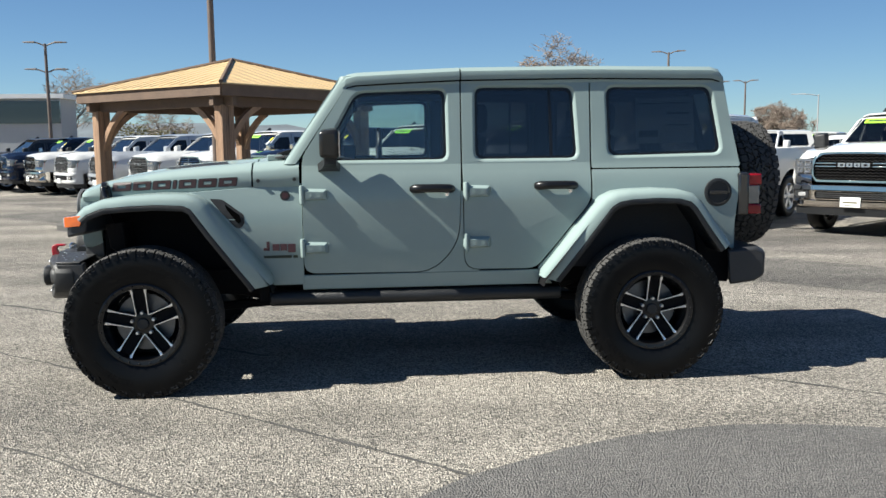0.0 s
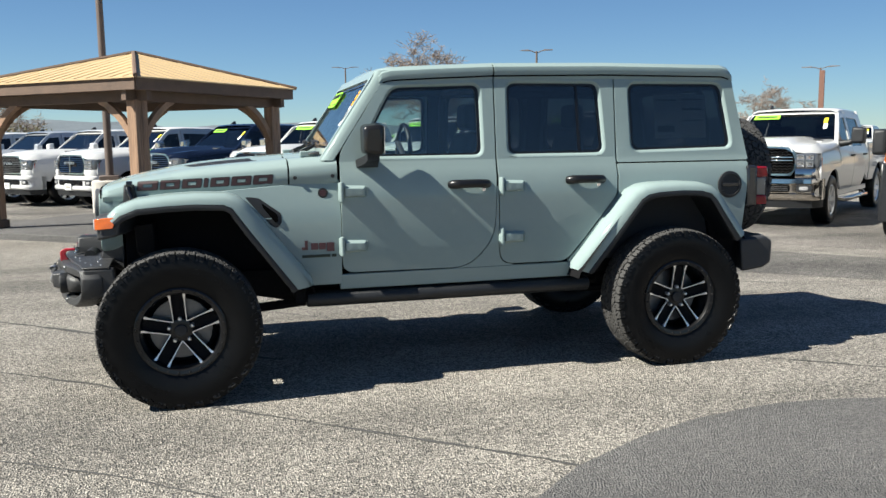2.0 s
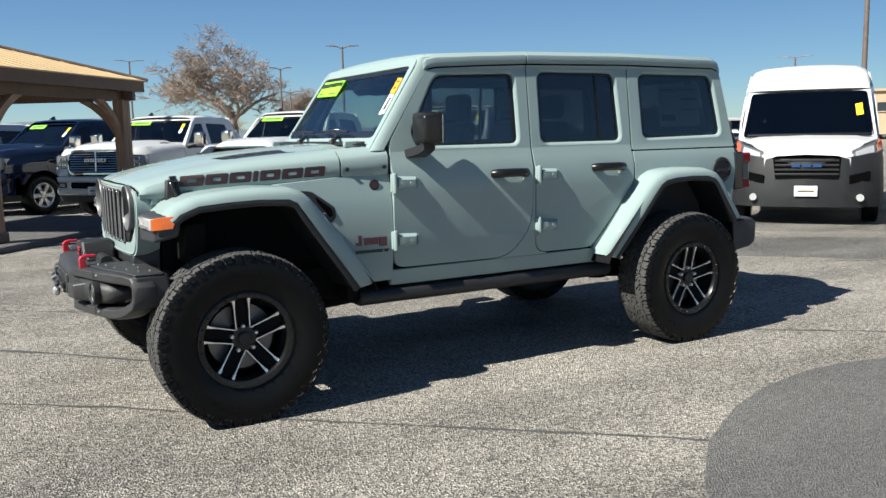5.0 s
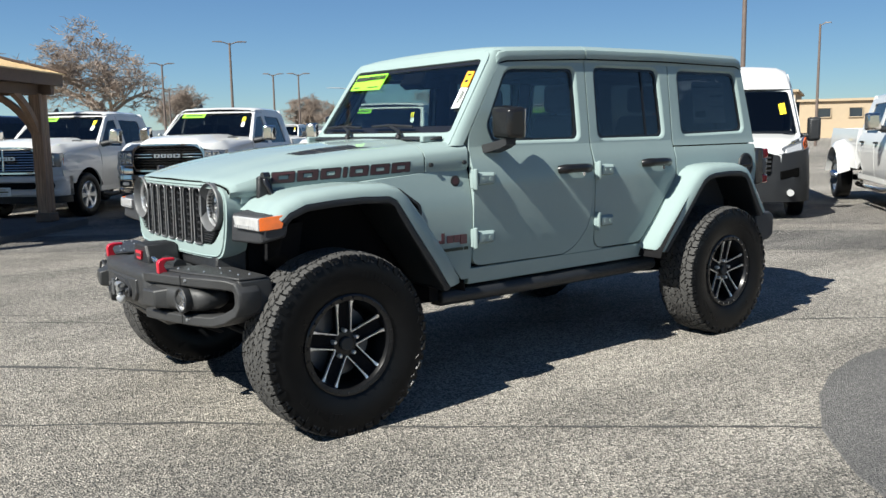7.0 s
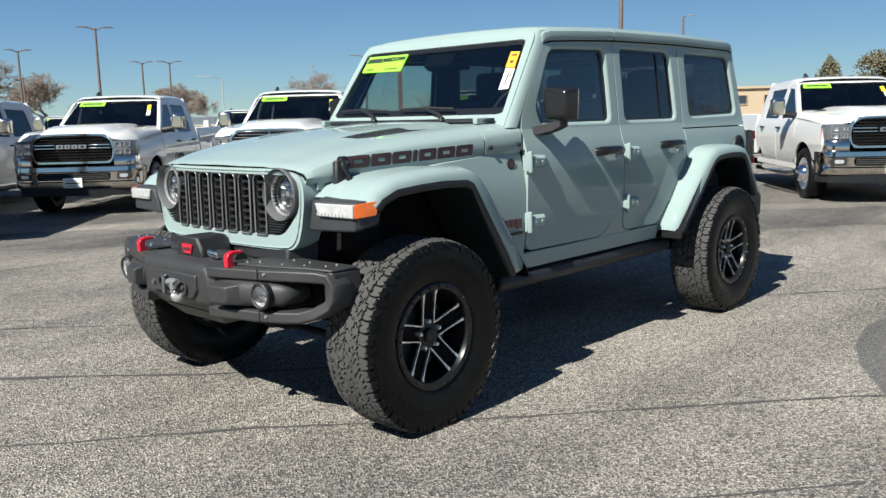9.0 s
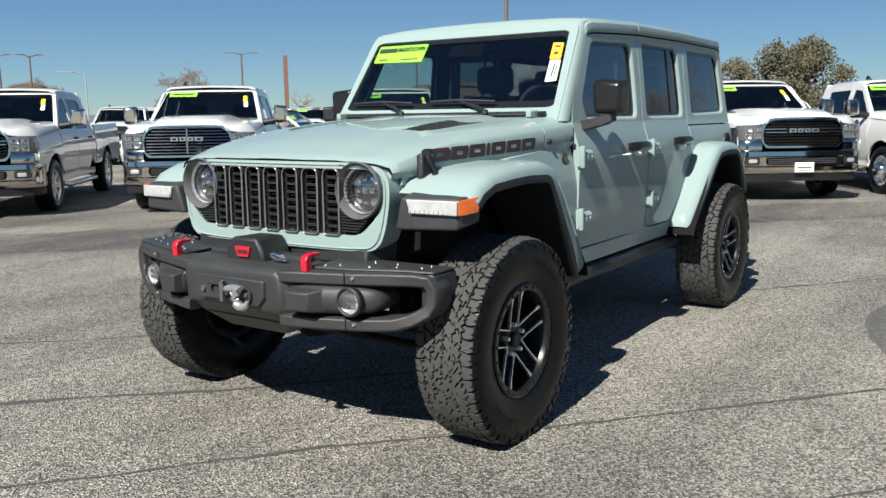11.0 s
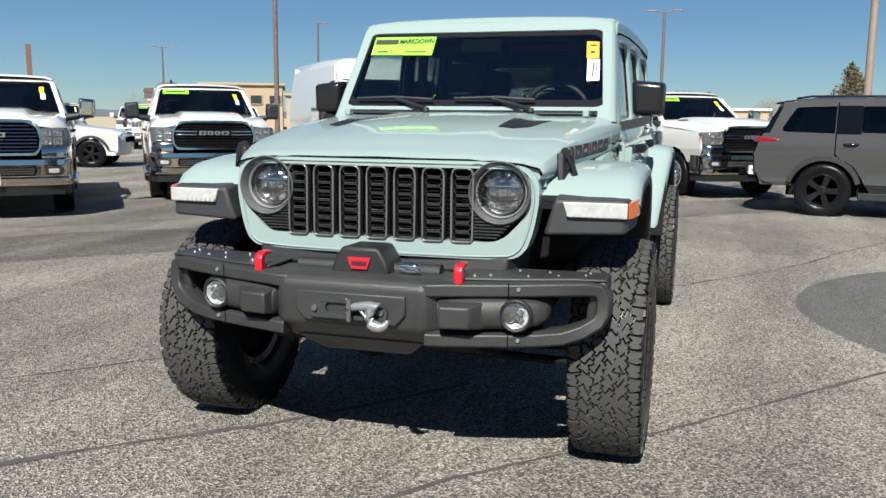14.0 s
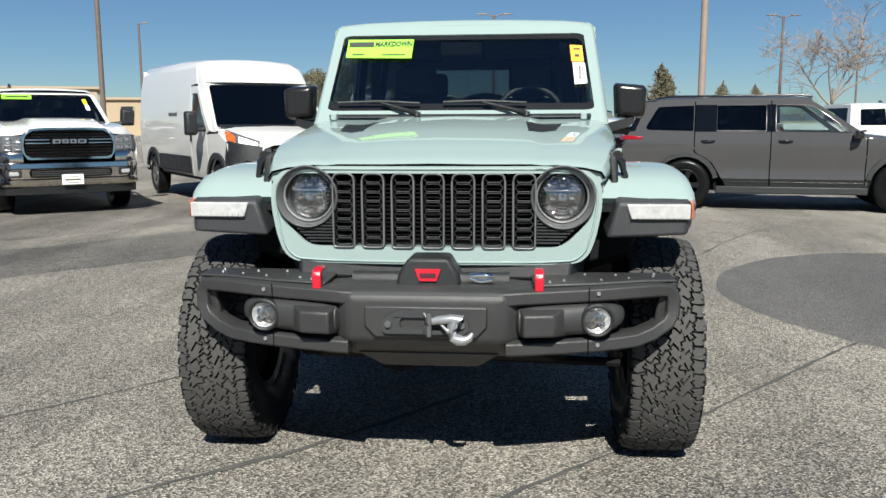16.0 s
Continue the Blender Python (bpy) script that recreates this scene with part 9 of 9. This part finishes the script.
# ---- trees ----
def bare_tree(x, y, h, spread, seed, label="bare winter tree with tangled grey-brown twigs", levels=5, group="bare trees", density=1.0, stem=0.40, girth=0.024):
    rng = random.Random(seed)
    g = ground_at(x, y)
    tr = thing("bare_tree", label, "tree", pose(x, y, g), group)
    wood, twig = B(), B()

    def grow(p, d, ln, r, lv):
        r = max(r, h * 0.0013)
        pts, rs = [p], [r]
        q, dd = p.copy(), d.copy()
        n = 4 if lv < 3 else 3
        for i in range(n):
            dd = (dd + Vector((rng.uniform(-1, 1), rng.uniform(-1, 1), rng.uniform(-0.7, 0.7))) * 0.28).normalized()
            q = q + dd * ln / n
            pts.append(q.copy()), rs.append(r * (1 - 0.45 * (i + 1) / n))
        tube(wood if lv < 3 else twig, pts, rs, 6 if lv < 2 else (4 if lv < 3 else 3))
        if lv >= levels:
            return
        kids = (rng.randint(4, 6) if lv == 0 else rng.randint(3, 5)) if lv < 3 else int(rng.randint(3, 5) * density)
        for k in range(kids):
            t = rng.uniform(0.35, 1.0) if lv else rng.uniform(0.55, 1.0)
            i = min(n - 1, int(t * n))
            o = pts[i].lerp(pts[i + 1], t * n - i)
            a = rng.uniform(0, 6.283)
            side = Vector((math.cos(a), math.sin(a), rng.uniform(-0.15, 0.75) if lv < 2 else rng.uniform(-0.7, 0.9)))
            nd = (dd * 0.55 + side * (0.9 * spread)).normalized()
            grow(o, nd, (ln if lv else h * 0.42) * rng.uniform(0.50, 0.74), rs[i] * rng.uniform(0.42, 0.62), lv + 1)
    grow(Vector((0, 0, 0)), Vector((rng.uniform(-0.1, 0.1), 0, 1)), h * stem, h * girth, 0)
    part("trunk", wood, "bark", tr, smooth=60)
    tagged(part("twig_mass", twig, "twig", tr, "fine bare twigs", smooth=0, recalc=False), kind="stuff")
    return tr


def leafy_tree(x, y, h, w, seed, mt="leaf", label="dark evergreen tree with a ragged crown", group="evergreen trees", n=2600, cone=0.45):
    rng = random.Random(seed)
    g = ground_at(x, y)
    tr = thing("evergreen_tree", label, "tree", pose(x, y, g), group)
    bm = B()
    tube(bm, [(0, 0, 0), (0.05, 0.03, h * 0.5), (0, 0, h * 0.9)], [h * 0.035, h * 0.022, h * 0.006], 7)
    for i in range(14):
        a, z = rng.uniform(0, 6.28), h * rng.uniform(0.25, 0.8)
        ln = w * 0.42 * (1 - cone * z / h)
        tube(bm, [(0, 0, z), (ln * 0.6 * math.cos(a), ln * 0.6 * math.sin(a), z + 0.1 * h * 0.3), (ln * math.cos(a), ln * math.sin(a), z + 0.06 * h)], [h * 0.012, h * 0.008, h * 0.003], 4)
    part("trunk", bm, "bark", tr, smooth=60)
    bm = B()
    lobes = [(rng.uniform(0, 6.28), rng.uniform(0.22, 0.90), rng.uniform(0.55, 1.15)) for _ in range(26)]
    for i in range(n):
        a, zf, k = lobes[rng.randrange(26)]
        zf = min(1.02, max(0.10, zf + rng.gauss(0, 0.055)))
        taper = max(0.0, 1 - zf) ** 0.75 if cone > 0.3 else math.sqrt(max(0.02, 1 - (2 * zf - 1.05) ** 2))
        rad = 0.62 * w * k * (taper + 0.05) * rng.random() ** 0.6
        aa = a + rng.gauss(0, 0.55)
        c = Vector((rad * math.cos(aa), rad * math.sin(aa), h * zf + rng.gauss(0, 0.01 * h)))
        s = h * rng.uniform(0.007, 0.020)
        e = Euler((rng.uniform(0, 6), rng.uniform(0, 6), rng.uniform(0, 6))).to_matrix()
        for q in ((Vector((-1, -0.3, 0)), Vector((0.2, -0.7, 0.3)), Vector((1, 0.2, 0)), Vector((-0.1, 0.8, -0.3))), (Vector((0, -0.3, -1)), Vector((0.3, -0.7, 0.2)), Vector((0, 0.2, 1)), Vector((-0.3, 0.8, -0.1)))):
            vs = [bm.verts.new(c + e @ p * s) for p in q]
            bm.faces.new(vs[:3]), bm.faces.new((vs[0], vs[2], vs[3]))
    tagged(part("crown", bm, mt, tr, "clumps of small dark leaves", smooth=0, recalc=False), kind="stuff")
    return tr


def build_trees():
    bare_tree(24.2, 88.6, 23.8, 1.15, 11, levels=6, density=1.15, stem=0.22, girth=0.026)
    bare_tree(40.8, 74.3, 8.9, 1.0, 12, levels=6, density=1.6, stem=0.30)
    bare_tree(29.9, 79.2, 9.2, 1.0, 13, levels=6, density=1.6, stem=0.30)
    bare_tree(46.4, 59.6, 8.6, 0.85, 14, levels=6, density=1.1, stem=0.32)
    bare_tree(42.4, -16.8, 10.4, 0.62, 15, "slender leafless tree with pale twigs", density=1.0, stem=0.30, girth=0.014)
    bare_tree(-18.7, 51.3, 8.5, 0.9, 16, density=1.2)
    bare_tree(-14.2, 55.0, 7.0, 1.0, 17, density=1.0)
    leafy_tree(-13.6, 50.4, 3.4, 5.0, 18, "leaf_olive", "rounded olive-leaved shrub tree", cone=0.15)
    rng = random.Random(21)
    for i in range(16):
        a = radians(-62 + i * 9.0 + rng.uniform(-3, 3))
        d = rng.uniform(100, 135)
        bare_tree(d * math.cos(a), d * math.sin(a), rng.uniform(5.5, 8.5), 1.1, 30 + i, levels=4, density=1.3, label="distant leafless tree at the edge of the lot")
    leafy_tree(63.5, 13.1, 6.9, 3.4, 41, n=5200, cone=0.25), leafy_tree(63.3, 16.0, 5.6, 3.2, 42, n=4200, cone=0.25), leafy_tree(64.2, 11.1, 7.0, 3.2, 43, n=5200, cone=0.25), leafy_tree(63.5, 8.7, 5.3, 1.9, 44, n=2600, cone=0.25)
    leafy_tree(64.2, -11.2, 5.8, 4.2, 45, n=4200), leafy_tree(73.1, -18.0, 4.8, 3.0, 46), leafy_tree(63.0, 19.5, 5.4, 4.0, 47), leafy_tree(78.0, -22.0, 4.6, 3.4, 48)


build_trees()


# ---- buildings and distance ----
def block(name, label, corner, along, depth, length, height, mt, roof="white_wall", windows=0, strip=None, gable=0.0, group=""):
    """A low building from one corner along a direction, with real openings' panes set into its face."""
    d = Vector((*along, 0)).normalized()
    n = Vector((d.y, -d.x, 0))
    if n.dot(Vector((-corner[0], -corner[1], 0))) < 0:
        n = -n
    c = Vector((*corner, -0.3))
    b = thing(name, label, "building", pose(0, 0, 0), group)
    q = [c, c + d * length, c + d * length - n * depth, c - n * depth]
    bm = B()
    hull(bm, q, [p + Vector((0, 0, height + 0.3)) for p in q])
    w = part("wall", bm, mt, b, smooth=0)
    r = [p + s_ for p, s_ in zip(q, (n * 0.3 - d * 0.3, n * 0.3 + d * 0.3, -n * 0.3 + d * 0.3, -n * 0.3 - d * 0.3))]
    bm = B()
    if gable:
        m0, m1 = (r[0] + r[3]) / 2, (r[1] + r[2]) / 2
        z = Vector((0, 0, height + 0.3))
        va = [r[0] + z, r[1] + z, m1 + z + Vector((0, 0, gable)), m0 + z + Vector((0, 0, gable))]
        vb = [r[3] + z, r[2] + z, m1 + z + Vector((0, 0, gable)), m0 + z + Vector((0, 0, gable))]
        for k in (va, vb):
            hull(bm, k, [p + Vector((0, 0, 0.12)) for p in k])
    else:
        hull(bm, [p + Vector((0, 0, height + 0.3)) for p in r], [p + Vector((0, 0, height + 0.55)) for p in r])
    part("roof", bm, roof, b, smooth=0)
    for i in range(windows):
        o = c + d * length * (i + 0.6) / (windows + 0.3) + n * 0.02 + Vector((0, 0, height * 0.62))
        k = [o, o + d * 1.3, o + d * 1.3 + Vector((0, 0, 1.0)), o + Vector((0, 0, 1.0))]
        bm = B()
        hull(bm, k, [p + n * 0.06 for p in k])
        wn_ = part("window", bm, "dark_window", b, smooth=0)
        bm = B()
        for p0, p1 in zip(k, k[1:] + k[:1]):
            tube(bm, [p0 + n * 0.08, p1 + n * 0.08], 0.06, 4)
        part("window_frame", bm, "tan_wall", wn_, smooth=0)
    if strip:
        z0, z1, sm = strip
        k = [c + n * 0.05 + Vector((0, 0, z0 + 0.3)), c + d * length + n * 0.05 + Vector((0, 0, z0 + 0.3)), c + d * length + n * 0.05 + Vector((0, 0, z1 + 0.3)), c + n * 0.05 + Vector((0, 0, z1 + 0.3))]
        bm = B()
        hull(bm, k, [p + n * 0.1 for p in k])
        part("wall_band", bm, sm, b, smooth=0)
    return b


def build_distance():
    block("showroom", "grey and white showroom with a dark glass band", (-17.6, 46.4), (-1, 0.03), 2.5, 26, 4.35, "grey_wall", "white_wall", strip=(2.9, 4.2, "dark_window"))
    block("warehouse", "long tan stucco building with small dark windows", (79.0, 53.0), (0.46, -0.89), 18, 9.0, 4.8, "tan_wall", "tan_wall", windows=4)
    block("warehouse", "lower tan building with a shallow pitched roof", (83.3, 44.6), (0.42, -0.91), 14, 16.0, 3.7, "tan_wall", "tan_wall", windows=5)
    sh = block("shop", "small orange-fronted shop with a dark stepped cap", (66.3, 50.7), (0.4, -0.92), 3.4, 3.3, 3.55, "orange_wall", "brick_wall", strip=(2.75, 2.95, "white_wall"))
    d, c = Vector((0.4, -0.92, 0)).normalized(), Vector((66.3, 50.7, 0))
    n = Vector((d.y, -d.x, 0))
    n = n if n.x < 0 else -n
    for nm, g, z0, z1, ins in (("cap", 0.25, 2.95, 3.95, 0.0), ("cap_top", -0.5, 3.95, 4.55, 0.45)):
        q = [c - d * g + n * g, c + d * (3.3 + g) + n * g, c + d * (3.3 + g) - n * (3.4 + g), c - d * g - n * (3.4 + g)]
        m_ = sum(q, Vector()) / 4
        bm = B()
        hull(bm, [p + Vector((0, 0, z0)) for p in q], [p.lerp(m_, ins) + Vector((0, 0, z1)) for p in q])
        part(nm, bm, "brick_wall", sh, "dark cap", smooth=0)
    block("shop", "long pale building with a green metal roof", (102.0, 15.0), (0.06, -1.0), 12, 17.0, 3.3, "white_wall", "green_roof", gable=1.0, windows=7)
    block("shop", "low tan building far across the lot", (99.0, -2.0), (0.06, -1.0), 10, 6.0, 2.5, "tan_wall", "white_wall")
    # dry verge round the lot
    bm = B()
    k = 96
    loops = []
    for r in (88, 130, 300, 900):
        loops.append([(r * (1 + 0.05 * math.sin(3 * a) + 0.03 * math.sin(7 * a)) * math.cos(a), r * (1 + 0.05 * math.sin(3 * a) + 0.03 * math.sin(7 * a)) * math.sin(a), -0.135 + (0.0 if r < 100 else 0.05)) for a in [2 * math.pi * i / k for i in range(k)]])
    loft(bm, loops, True, False)
    tagged(part("verge", bm, "dry_ground", smooth=60), "dry tan verge beyond the asphalt", "ground", kind="structure")
    # hills, tinted blue-grey for the haze of distance
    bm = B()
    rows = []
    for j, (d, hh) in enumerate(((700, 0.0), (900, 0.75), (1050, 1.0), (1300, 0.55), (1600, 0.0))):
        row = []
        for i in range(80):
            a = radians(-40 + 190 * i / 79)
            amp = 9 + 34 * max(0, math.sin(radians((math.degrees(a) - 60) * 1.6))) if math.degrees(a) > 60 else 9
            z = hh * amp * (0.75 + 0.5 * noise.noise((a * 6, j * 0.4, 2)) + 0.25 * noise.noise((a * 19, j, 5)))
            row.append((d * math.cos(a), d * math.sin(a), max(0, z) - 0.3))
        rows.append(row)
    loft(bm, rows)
    tagged(part("hills", bm, "hill", smooth=80), "low dry hills on the horizon, blue haze in their colour", "hills", kind="structure")


build_distance()
